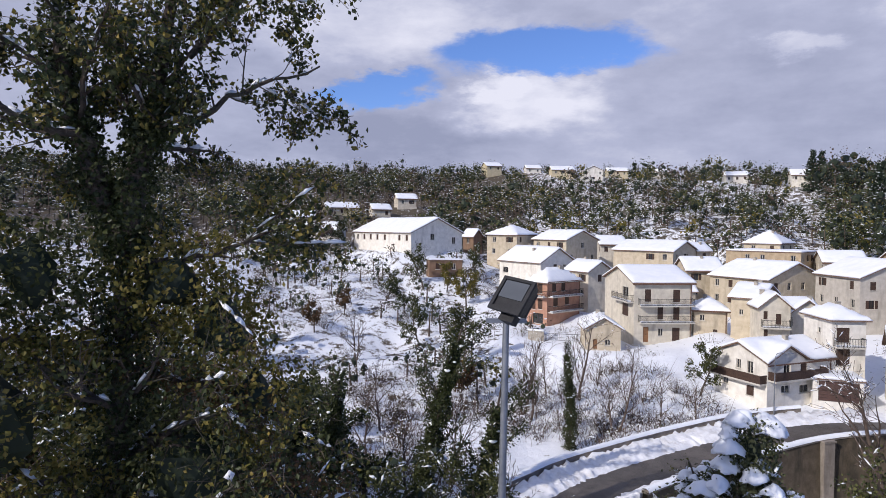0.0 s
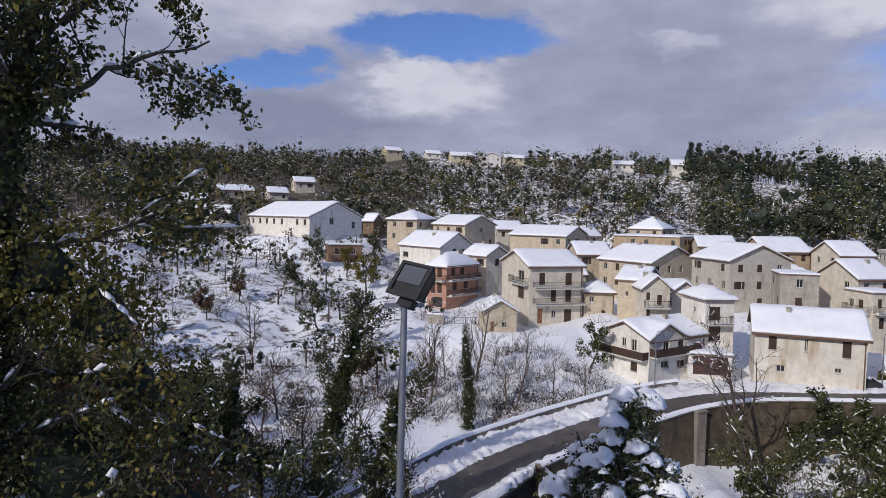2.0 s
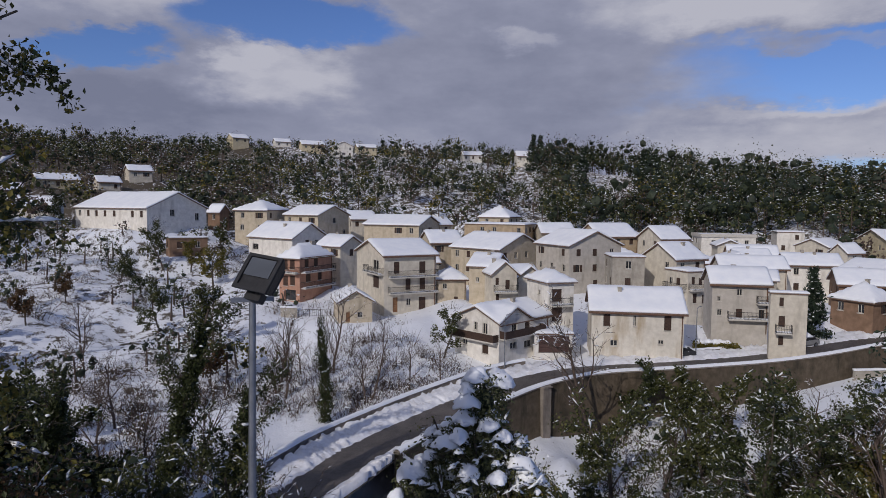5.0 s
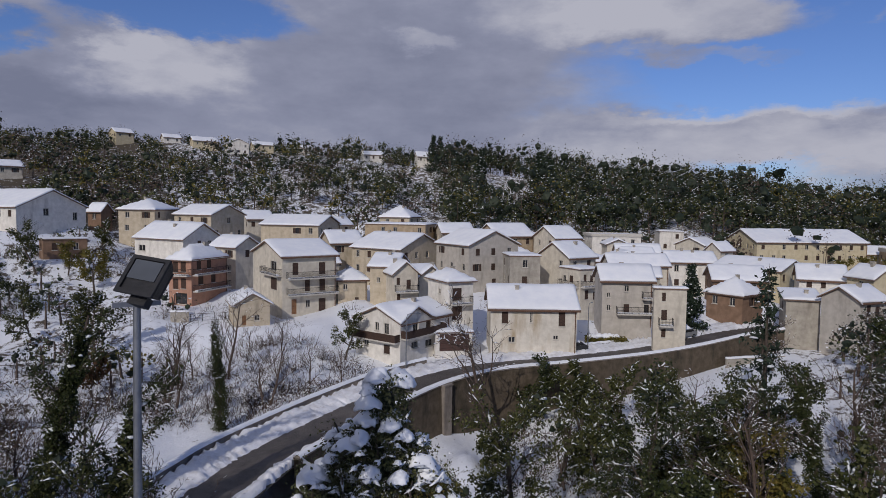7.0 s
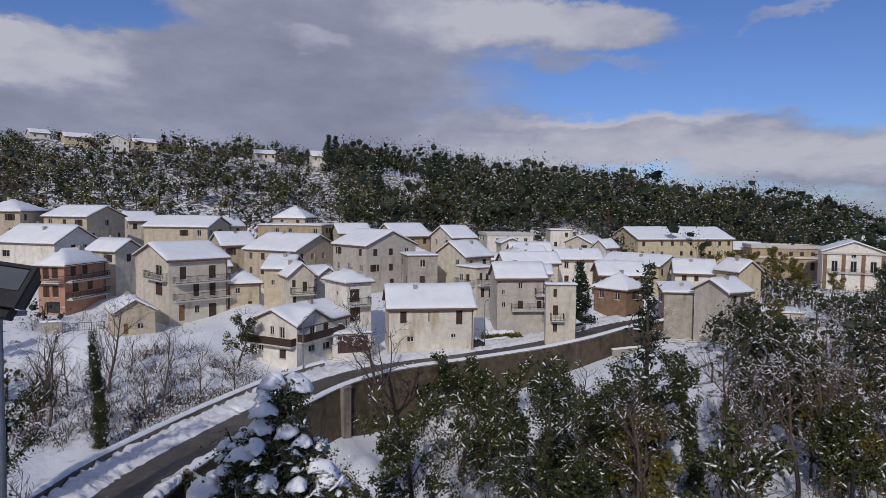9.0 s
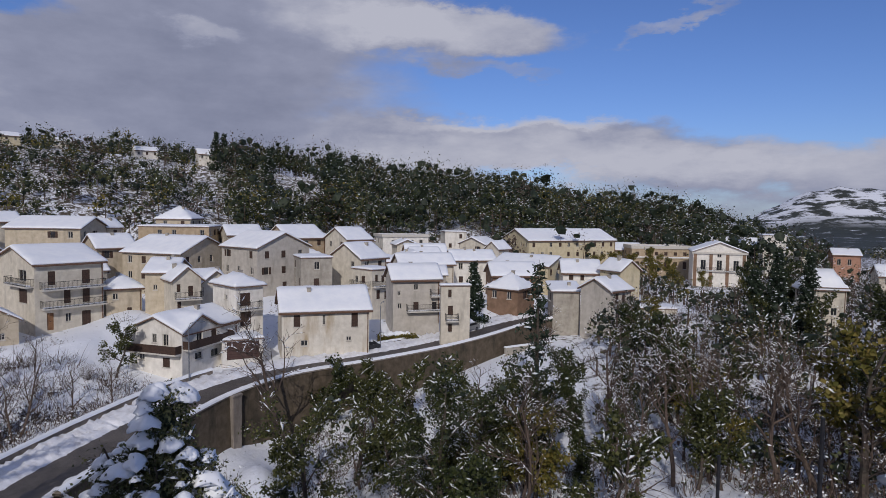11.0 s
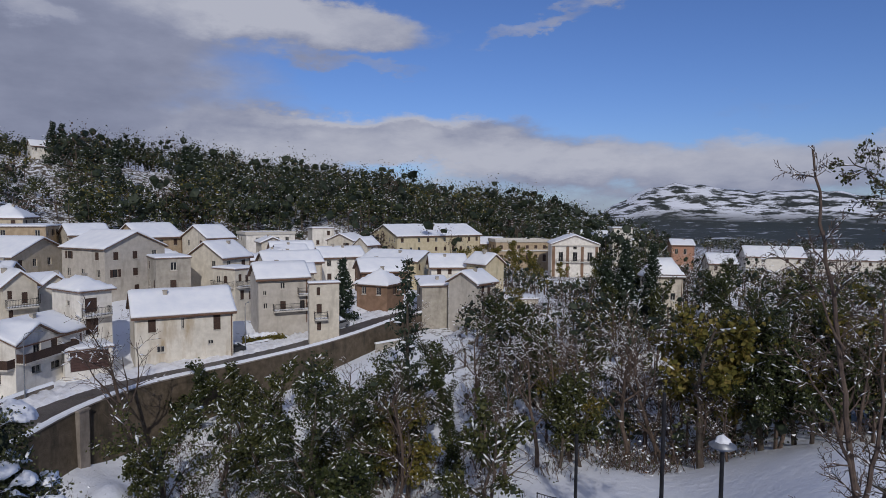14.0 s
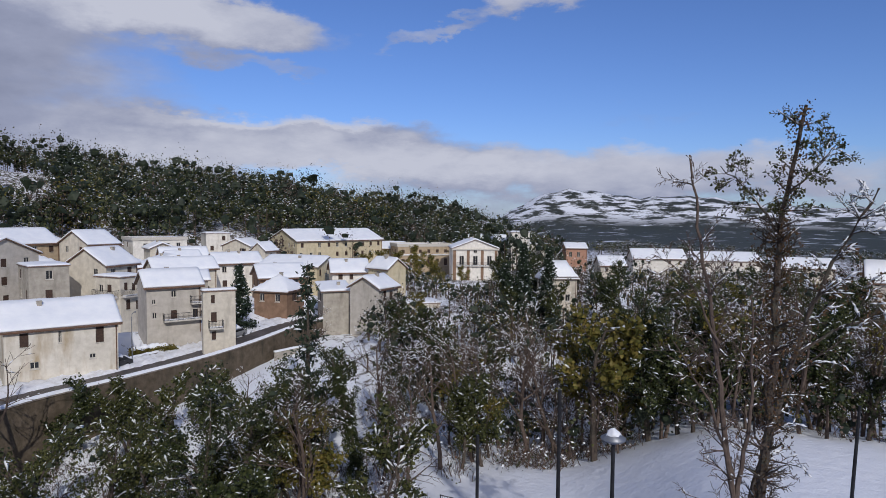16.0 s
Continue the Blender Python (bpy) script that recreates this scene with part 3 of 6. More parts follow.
def heights(x, y):
    x, y = np.atleast_1d(np.asarray(x, float)), np.atleast_1d(np.asarray(y, float))
    d, az = np.hypot(x, y), np.degrees(np.arctan2(x, y))
    z = np.zeros_like(x)
    for (a0, p0), (a1, p1) in zip(RAYS[:-1], RAYS[1:]):
        k = (az >= a0) & (az <= a1)
        if k.any():
            t = (az[k] - a0) / (a1 - a0)
            t = t * t * (3 - 2 * t)
            z[k] = np.interp(d[k], DIST, p0) * (1 - t) + np.interp(d[k], DIST, p1) * t
    # far hills over the plain
    far = np.exp(-((d - 3000) / 520) ** 2)
    z += far * (150 * np.exp(-((az - 80.5) / 5.0) ** 2) + 120 * np.exp(-((az - 90) / 7.0) ** 2) + 85 * np.exp(-((az - 104) / 10.0) ** 2) + 12 * np.sin(az * 1.3) ** 2 * (az > 72))
    # uneven ground
    w = np.clip((d - 8) / 20, 0, 1) * np.clip(d / 60, 0.35, 2.2) * np.where((az > 64) & (az < 118), np.clip((d - 50) / 25, 0.12, 1), 1)
    z += w * (0.7 * np.sin(x * 0.21 + 1.3 * np.sin(y * 0.13)) * np.cos(y * 0.19 + 0.7) + 0.35 * np.sin(x * 0.63 + y * 0.41) * np.sin(y * 0.57 - x * 0.22))
    z += far * 5 * np.sin(x * 0.021) * np.sin(y * 0.017)
    # level platforms under the houses
    for h in HOUSES:
        th = radians(h[3])
        ux, uy = x - h[1], y - h[2]
        u, v = ux * math.cos(th) + uy * math.sin(th), -ux * math.sin(th) + uy * math.cos(th)
        gap = np.hypot(np.maximum(np.maximum(-u, u - h[4]), 0), np.maximum(np.maximum(-v, v - h[5]), 0))
        near = np.clip(1.3 - gap / 6.5, 0, 1)
        near = near * near * (3 - 2 * near)
        z = z * (1 - near) + (h[6] - 0.12) * near
    s, rz = road_near(x, y)
    bed = rz - 0.35
    t = np.clip((s - 4.6) / 7.0, 0, 1)
    up = bed * (1 - t) + z * t
    z = np.where((s > 1.8) & (s <= 4.6), bed, np.where((s > 4.6) & (s < 11.6), up, z))
    z = np.where((s <= 1.8) & (s > -14), np.minimum(z, rz - np.interp(az, [30, 45, 52, 60], [4.5, 4.5, 3.0, 2.0])), z)
    # a smooth mound of drifted snow at the foot of the wall
    z = np.where(s < -5.2, z + 3.2 * np.exp(-((az - 33.6) / 2.6) ** 2 - ((d - 56) / 6.5) ** 2), z)
    return z


def height(x, y):
    return float(heights([x], [y])[0])


def build_ground():
    fine = np.arange(-50, 125.01, 1.0)
    az = np.radians(np.concatenate([np.arange(-180, -50, 6.5), fine, np.arange(131, 180, 7)]))
    d = 1.2 * 1.042 ** np.arange(0, 203)
    A, D = np.meshgrid(az, d)
    x, y = (D * np.sin(A)).ravel(), (D * np.cos(A)).ravel()
    z = heights(x, y)
    n = len(az)
    i, j = np.meshgrid(np.arange(len(d) - 1), np.arange(n), indexing="ij")
    j2 = (j + 1) % n
    f = np.stack([i * n + j, i * n + j2, (i + 1) * n + j2, (i + 1) * n + j], -1).reshape(-1, 4)
    g = Geo().add(np.stack([x, y, z], 1), f[:, ::-1])
    g.v.append(np.array([[0, 0, 18.4]]))
    g.f += [[g.n, a, b] for a, b in zip(range(n), list(range(1, n)) + [0])]
    g.m += [0] * n
    ob = part("ground", g, M["snow_land"], smooth=True)
    tagged(ob, "snow-covered hillside, valley and distant plain", "ground", kind="structure")


def snow_land():
    """Snow with thin patches near by; far off, dark woods and hedges break the white."""
    mat = bpy.data.materials.new("snow_land")
    tree, N, L = nodes_of(mat)
    out, b = N.new("ShaderNodeOutputMaterial"), N.new("ShaderNodeBsdfPrincipled")
    geo = N.new("ShaderNodeTexCoord")
    pos = geo.outputs["Object"]

    def tex(s, detail, r=0.6):
        t = N.new("ShaderNodeTexNoise")
        t.inputs["Scale"].default_value, t.inputs["Detail"].default_value, t.inputs["Roughness"].default_value = s, detail, r
        L.new(pos, t.inputs["Vector"])
        return t.outputs["Fac"]

    def span(v, a, b2, c=0.0, d=1.0):
        r = N.new("ShaderNodeMapRange")
        r.inputs[1].default_value, r.inputs[2].default_value, r.inputs[3].default_value, r.inputs[4].default_value = a, b2, c, d
        L.new(v, r.inputs[0])
        return r.outputs[0]

    def mixc(f, a, b2):
        mx = N.new("ShaderNodeMix")
        mx.data_type = "RGBA"
        L.new(f, mx.inputs["Factor"])
        for v, s in ((a, "A"), (b2, "B")):
            if isinstance(v, tuple):
                mx.inputs[s].default_value = (*v, 1)
            else:
                L.new(v, mx.inputs[s])
        return mx.outputs["Result"]

    snow = mixc(tex(0.3, 5), (0.78, 0.81, 0.87), (0.90, 0.92, 0.95))
    scrub = mixc(tex(2.5, 4), (0.05, 0.042, 0.03), (0.15, 0.12, 0.085))
    ln = N.new("ShaderNodeVectorMath")
    ln.operation = "LENGTH"
    L.new(pos, ln.inputs[0])
    # scrub and leaf litter show through: little in the fields, much in the thickets and under the woods

    def side(x, y, edge):
        d = N.new("ShaderNodeVectorMath")
        d.operation = "DOT_PRODUCT"
        L.new(pos, d.inputs[0])
        d.inputs[1].default_value = (x, y, 0)
        return span(d.outputs["Value"], edge, edge + 8)

    def plus(a, b2, k):
        n = N.new("ShaderNodeMath")
        n.operation = "MULTIPLY_ADD"
        L.new(b2, n.inputs[0])
        n.inputs[1].default_value = k
        L.new(a, n.inputs[2])
        return n.outputs[0]

    here = N.new("ShaderNodeMath")
    here.operation = "MULTIPLY"
    L.new(side(0.552, -0.834, 2.0), here.inputs[0])
    L.new(span(ln.outputs["Value"], 150, 115), here.inputs[1])
    cover = plus(tex(0.55, 9, 0.74), here.outputs[0], 0.09)
    cover = plus(cover, side(-0.99, 0.14, 0.0), 0.09)
    cover = plus(cover, span(ln.outputs["Value"], 150, 180), 0.15)
    cover = plus(cover, span(ln.outputs["Value"], 28, 14), -0.3)
    lawn = N.new("ShaderNodeMath")
    lawn.operation = "MULTIPLY"
    L.new(side(0.407, -0.914, 0.0), lawn.inputs[0])
    L.new(span(ln.outputs["Value"], 66, 58), lawn.inputs[1])
    cover = plus(cover, lawn.outputs[0], -0.4)
    near = mixc(span(cover, 0.60, 0.67), snow, scrub)
    woods = mixc(tex(0.05, 4), (0.022, 0.03, 0.022), (0.07, 0.07, 0.05))
    tall = N.new("ShaderNodeMapping")
    tall.inputs["Scale"].default_value = (1, 1, 4.5)
    L.new(pos, tall.inputs[0])
    patch = N.new("ShaderNodeTexNoise")
    patch.inputs["Scale"].default_value, patch.inputs["Detail"].default_value, patch.inputs["Roughness"].default_value = 0.009, 10, 0.7
    L.new(tall.outputs[0], patch.inputs["Vector"])
    wood_mask = span(patch.outputs["Fac"], 0.47, 0.53)
    farc = mixc(wood_mask, snow, woods)
    # the plain at the foot of the far hills is mostly wooded
    plain = mixc(span(tex(0.012, 7, 0.7), 0.34, 0.42), snow, woods)
    farc = mixc(span(ln.outputs["Value"], 2250, 2500), plain, farc)
    col = mixc(span(ln.outputs["Value"], 420, 600), near, farc)
    L.new(col, b.inputs["Base Color"])
    b.inputs["Roughness"].default_value, b.inputs["Specular IOR Level"].default_value = 0.7, 0.25
    bp = N.new("ShaderNodeBump")
    bp.inputs["Strength"].default_value, bp.inputs["Distance"].default_value = 0.7, 0.25
    L.new(tex(0.9, 6, 0.65), bp.inputs["Height"])
    L.new(bp.outputs[0], b.inputs["Normal"])
    L.new(b.outputs[0], out.inputs[0])
    return mat


M["snow_land"] = snow_land()
build_ground()


def strip(cross, lift=0.0, lo=0, hi=None, wob=0.0, seed=1):
    """A band along the road: cross is a list of (offset, height) seen in section."""
    g = Geo()
    line, nrm = ROAD_LINE[lo:hi], ROAD_NORM[lo:hi]
    fine = []
    for a, b, na, nb in zip(line[:-1], line[1:], nrm[:-1], nrm[1:]):
        for t in (0, 0.25, 0.5, 0.75) if wob else (0,):
            fine.append((a * (1 - t) + b * t, na * (1 - t) + nb * t))
    fine.append((line[-1], nrm[-1]))
    rings = []
    for k, (p, nn) in enumerate(fine):
        ring = []
        for j, (o, h) in enumerate(cross):
            w = wob * fnoise(k * 0.9, j * 1.7, 1.6, seed) if 0 < j < len(cross) - 1 else 0.0
            w2 = wob * fnoise(k * 0.7, j * 2.1, 1.3, seed + 9)
            ring.append((p[0] + nn[0] * (o + w2), p[1] + nn[1] * (o + w2), p[2] + h + w + lift))
        rings.append(ring)
    n = len(cross)
    v = np.array(rings).reshape(-1, 3)
    i, j = np.meshgrid(np.arange(len(rings) - 1), np.arange(n - 1), indexing="ij")
    f = np.stack([i * n + j, (i + 1) * n + j, (i + 1) * n + j + 1, i * n + j + 1], -1).reshape(-1, 4)
    return g.add(v, f)


def closed(cross):
    return cross + [cross[0]]


road = part("road", strip([(-HALF - 1, 0), (-1, 0.05), (1, 0.05), (HALF + 1, 0)]), M["asphalt"])
tagged(road, "wet grey asphalt road curving between banks of cleared snow", "road", kind="structure")
bank = part("snow_bank", strip([(-HALF - 0.9, 0.06), (-HALF - 0.75, 0.6), (-HALF - 0.3, 0.5), (-HALF + 0.25, 0.28), (-HALF + 0.6, 0.02)], wob=0.34, seed=3), M["snow_dirty"], smooth=True)
tagged(bank, "cleared snow heaped along the valley side of the road", "snow bank", kind="structure")
bank2 = part("snow_bank", strip([(HALF - 2.0, 0.04), (HALF - 1.5, 0.30), (HALF - 0.9, 0.36), (HALF - 0.3, 0.34), (HALF + 0.3, 0.42), (HALF + 0.8, 0.5), (HALF + 1.1, 0.1)], wob=0.42, seed=5), M["snow_dirty"], smooth=True)
tagged(bank2, "cleared snow heaped along the village side of the road", "snow bank", kind="structure")


def wall_piece(name, cross, lo, hi, mat, label):
    ob = part(name, strip(closed(cross), lo=lo, hi=hi), mat)
    return tagged(ob, label, "wall", kind="structure")


VALLEY_FROM, VILLAGE_TO = 24, 46
wall_piece("retaining_wall", [(-HALF - 1.4, 0.75), (-HALF - 0.95, 0.75), (-HALF - 0.95, -0.6), (-HALF - 1.0, -9.5), (-HALF - 1.75, -9.5)], VALLEY_FROM, None, M["wall_stone"], "tall stained retaining wall carrying the road above the valley")
wall_piece("parapet_coping", [(-HALF - 1.5, 0.78), (-HALF - 0.85, 0.78), (-HALF - 0.85, 0.62), (-HALF - 1.5, 0.62)], VALLEY_FROM, None, M["concrete"], "concrete coping of the road wall")
ob = part("parapet_snow", strip([(-HALF - 1.55, 0.78), (-HALF - 1.5, 0.95), (-HALF - 1.2, 1.06), (-HALF - 0.9, 0.96), (-HALF - 0.8, 0.78)], lo=VALLEY_FROM, wob=0.04), M["snow"], smooth=True)
tagged(ob, "smooth snow cap on the road wall", "snow", kind="structure")
wall_piece("village_parapet", [(HALF + 1.15, 0.75), (HALF + 1.5, 0.75), (HALF + 1.5, -1.5), (HALF + 1.15, -1.5)], 6, VILLAGE_TO, M["concrete"], "low dark concrete parapet along the road")
ob = part("parapet_snow", strip([(HALF + 1.05, 0.75), (HALF + 1.12, 0.95), (HALF + 1.35, 1.05), (HALF + 1.6, 0.95), (HALF + 1.65, 0.7)], lo=6, hi=VILLAGE_TO, wob=0.05, seed=4), M["snow"], smooth=True)
tagged(ob, "thick snow cap on the parapet", "snow", kind="structure")


def wall_pier(k):
    """A pale concrete pier where the retaining wall begins."""
    p, nn = ROAD_LINE[k], ROAD_NORM[k]
    o = p[:2] - nn * (HALF + 1.62)
    ob = part("wall_pier", Geo().box(-0.55, -0.32, -7.0, 0.55, 0.32, 0.55).box(-0.65, -0.40, 0.55, 0.65, 0.40, 0.72), M["concrete"])
    ob.matrix_basis = pose(o[0], o[1], p[2], 0, 0, math.degrees(math.atan2(ROAD_DIR[k][1], ROAD_DIR[k][0])))
    tagged(ob, "pale stained concrete pier of the road wall", "pier", kind="structure")


wall_pier(42)


# ---- houses ----
WALL_LOOK = {"white": "white-rendered", "cream": "cream-rendered", "ochre": "pale ochre", "ochre_dark": "dark ochre", "orange": "terracotta-orange", "yellow": "pale yellow", "plaster_grey": "grey-beige rendered", "plaster_old": "weathered peeling cream", "stone": "grey stone", "brick": "brown brick"}


def roof_shape(kind, W, D, rise):
    def f(u, v):
        if kind == "R":
            return rise * (1 - abs(2 * v / D - 1))
        if kind == "L":
            return rise * (1 - abs(2 * u / W - 1))
        if kind == "H":
            m = min(W, D) / 2
            return rise * min(1.0, min(u, W - u, v, D - v) / m)
        if kind == "X":
            return max(rise * (1 - abs(2 * v / D - 1)), rise * (1 - abs(u - W * 0.3) / (W * 0.3)) if v < D / 2 else -9)
        if kind == "M":
            return rise * v / D
        return 0.0
    return f


def breaks(kind, W, D, o):
    us = {-o, W + o, 0.0, W}
    vs = {-o, D + o, 0.0, D}
    if kind in "LX":
        us |= {W / 2, W * 0.3, W * 0.6}
    if kind in "RX":
        vs |= {D / 2}
    if kind == "H":
        m = min(W, D) / 2
        us |= {m, W - m}
        vs |= {m, D - m}

    def fill(s, step):
        s = sorted(s)
        out = []
        for a, b in zip(s[:-1], s[1:]):
            if b - a < 1e-3:
                continue
            n = max(1, int(round((b - a) / step)))
            out += [a + (b - a) * i / n for i in range(n)]
        return out + [s[-1]]
    return fill(us, 0.8), fill(vs, 0.8)


def sheet(us, vs, top, bottom):
    """A closed slab over the grid."""
    g = Geo()
    nu, nv = len(us), len(vs)
    v = [(u, w, top(u, w)) for w in vs for u in us] + [(u, w, bottom(u, w)) for w in vs for u in us]
    f = []
    n = nu * nv
    for j in range(nv - 1):
        for i in range(nu - 1):
            a = j * nu + i
            f.append((a, a + 1, a + nu + 1, a + nu))
            f.append((n + a, n + a + nu, n + a + nu + 1, n + a + 1))
    for i in range(nu - 1):
        f.append((i, n + i, n + i + 1, i + 1))
        a = (nv - 1) * nu + i
        f.append((a, a + 1, n + a + 1, n + a))
    for j in range(nv - 1):
        a = j * nu
        f.append((a, a + nu, n + a + nu, n + a))
        a = j * nu + nu - 1
        f.append((a, n + a, n + a + nu, a + nu))
    return g.add(v, f)


def face_frame(side, W, D):
    """Maps (along, out, z) of one wall to the house: right wall (v=0), left wall (u=0), and the two behind."""
    if side == "r":
        return lambda s, o, z: (s, -o, z), W
    if side == "l":
        return lambda s, o, z: (-o, D - s, z), D
    if side == "b":
        return lambda s, o, z: (W - s, D + o, z), W
    return lambda s, o, z: (W + o, s, z), D


def fbox(g, fm, s0, s1, o0, o1, z0, z1, mat=0):
    v = [fm(s, o, z) for z in (z0, z1) for o in (o0, o1) for s in (s0, s1)]
    return g.add(v, [(0, 2, 3, 1), (4, 5, 7, 6), (0, 1, 5, 4), (2, 6, 7, 3), (0, 4, 6, 2), (1, 3, 7, 5)], mat)


def wall_with_holes(g, fm, length, z0, z1, holes, depth=0.2):
    ss = sorted({0.0, length, *[c for h in holes for c in (h[0], h[0] + h[2])]})
    zs = sorted({z0, z1, *[c for h in holes for c in (h[1], h[1] + h[3])]})
    for a, b in zip(ss[:-1], ss[1:]):
        for c, d in zip(zs[:-1], zs[1:]):
            ms, mz = (a + b) / 2, (c + d) / 2
            if any(h[0] < ms < h[0] + h[2] and h[1] < mz < h[1] + h[3] for h in holes):
                continue
            g.add([fm(a, 0, c), fm(b, 0, c), fm(b, 0, d), fm(a, 0, d)], [(0, 1, 2, 3)])
    for s, z, w, h in [k[:4] for k in holes]:
        p = [(s, z), (s + w, z), (s + w, z + h), (s, z + h)]
        for (a, b), (c, d) in zip(p, p[1:] + p[:1]):
            g.add([fm(a, 0, b), fm(a, -depth, b), fm(c, -depth, d), fm(c, 0, d)], [(0, 1, 2, 3)])


def window(house, fm, s, z, w, h, style):
    """style: w glazed window, s with closed shutters, o with open shutters, d door, g roller door, e empty dark opening."""
    if style in "dg":
        g = Geo()
        fbox(g, fm, s, s + w, -0.2, -0.14, z, z + h)
        n = 3 if style == "d" else max(4, int(h / 0.3))
        if style == "d":
            for k in range(2):
                for c0, c1 in ((0.08, 0.45), (0.52, 0.92)):
                    fbox(g, fm, s + w * (0.08 + 0.47 * k), s + w * (0.45 + 0.47 * k), -0.14, -0.11, z + h * c0, z + h * c1)
        else:
            ribs = [(o, z + h * (k + t) / n) for k in range(n) for o, t in ((-0.14, 0.05), (-0.10, 0.2), (-0.10, 0.8), (-0.14, 0.95))]
            g = Geo().add([fm(a, o, b) for o, b in ribs for a in (s, s + w)], [(2 * k, 2 * k + 1, 2 * k + 3, 2 * k + 2) for k in range(len(ribs) - 1)])
        door = part("garage_door" if style == "g" else "door", g, M["brown_metal" if style == "g" else "door_wood"], house)
        if style == "d":
            part("handle", fbox(Geo(), fm, s + w * 0.46, s + w * 0.54, -0.11, -0.07, z + h * 0.48, z + h * 0.52), M["iron"], door, "dark iron handle")
        return
    win = part("window", fbox(Geo(), fm, s - 0.06, s + w + 0.06, -0.02, 0.09, z - 0.09, z + 0.0), M["trim"], house)
    g = Geo()
    t = 0.07
    for a, b, c, d in ((0, w, 0, t), (0, w, h - t, h), (0, t, t, h - t), (w - t, w, t, h - t), (w / 2 - t / 2, w / 2 + t / 2, t, h - t)):
        fbox(g, fm, s + a, s + b, -0.19, -0.11, z + c, z + d)
    part("window_frame", g, M["shutter" if style != "w" else "trim"], win)
    part("pane", fbox(Geo(), fm, s + t, s + w - t, -0.17, -0.15, z + t, z + h - t), M["pane"], win)
    if style in "so":
        mat = M["shutter"]
        for k in range(2):
            g = Geo()
            if style == "s":
                a0, a1, o0 = s + w * k / 2 + 0.01, s + w * (k + 1) / 2 - 0.01, -0.08
            else:
                a0, a1, o0 = (s - w / 2 - 0.02, s - 0.02, 0.01) if k == 0 else (s + w + 0.02, s + w * 1.5 + 0.02, 0.01)
            fbox(g, fm, a0, a1, o0, o0 + 0.03, z + 0.02, z + h - 0.02)
            part("shutter", g, mat, win)


def balcony(house, fm, s0, s1, z, deep=1.1, solid=False, snow=True, side_wrap=False):
    bal = part("balcony", fbox(Geo(), fm, s0, s1, 0.003, deep, z - 0.18, z), M["trim"], house)
    g = Geo()
    if solid:
        fbox(g, fm, s0, s1, deep - 0.06, deep, z, z + 0.9)
        fbox(g, fm, s0, s0 + 0.06, 0, deep - 0.06, z, z + 0.9)
        fbox(g, fm, s1 - 0.06, s1, 0, deep - 0.06, z, z + 0.9)
        part("balcony_front", g, M["shutter"], bal, "brown boarded balcony front")
    else:
        fbox(g, fm, s0, s1, deep - 0.06, deep - 0.02, z + 0.92, z + 0.97)
        fbox(g, fm, s0, s1, deep - 0.06, deep - 0.02, z + 0.06, z + 0.1)
        n = int((s1 - s0) / 0.16)
        for k in range(n + 1):
            a = s0 + (s1 - s0 - 0.02) * k / n
            fbox(g, fm, a, a + 0.022, deep - 0.05, deep - 0.03, z, z + 0.92)
        for a in (s0, s1 - 0.03):
            fbox(g, fm, a, a + 0.03, 0, deep - 0.04, z + 0.92, z + 0.97)
            for k in range(5):
                fbox(g, fm, a, a + 0.022, deep * k / 5.5, deep * k / 5.5 + 0.022, z, z + 0.92)
        part("railing", g, M["iron"], bal, "dark iron railing")
    if snow:
        part("snow", fbox(Geo(), fm, s0 + 0.08, s1 - 0.08, deep * 0.35, deep - 0.07, z + 0.003, z + 0.16), M["snow"], bal, "snow lying on the balcony")


def auto_windows(length, hgt, rng, storey=2.75):
    out = []
    n = max(1, int(length / 3.0))
    rows = max(1, int((hgt + 0.4) / storey))
    for r in range(rows):
        z = hgt - (r + 1) * storey + 0.95
        if z < 0.2:
            continue
        for k in range(n):
            if rng.random() < 0.24:
                continue
            w = 0.9
            s = length * (k + 0.5) / n - w / 2 + rng.uniform(-0.2, 0.2)
            out.append((round(max(0.4, min(length - w - 0.4, s)), 2), z, w, 1.25, rng.choice(["w", "s", "w", "s", "o" if length > 4 and n < length / 3.2 else "s"])))
    return out


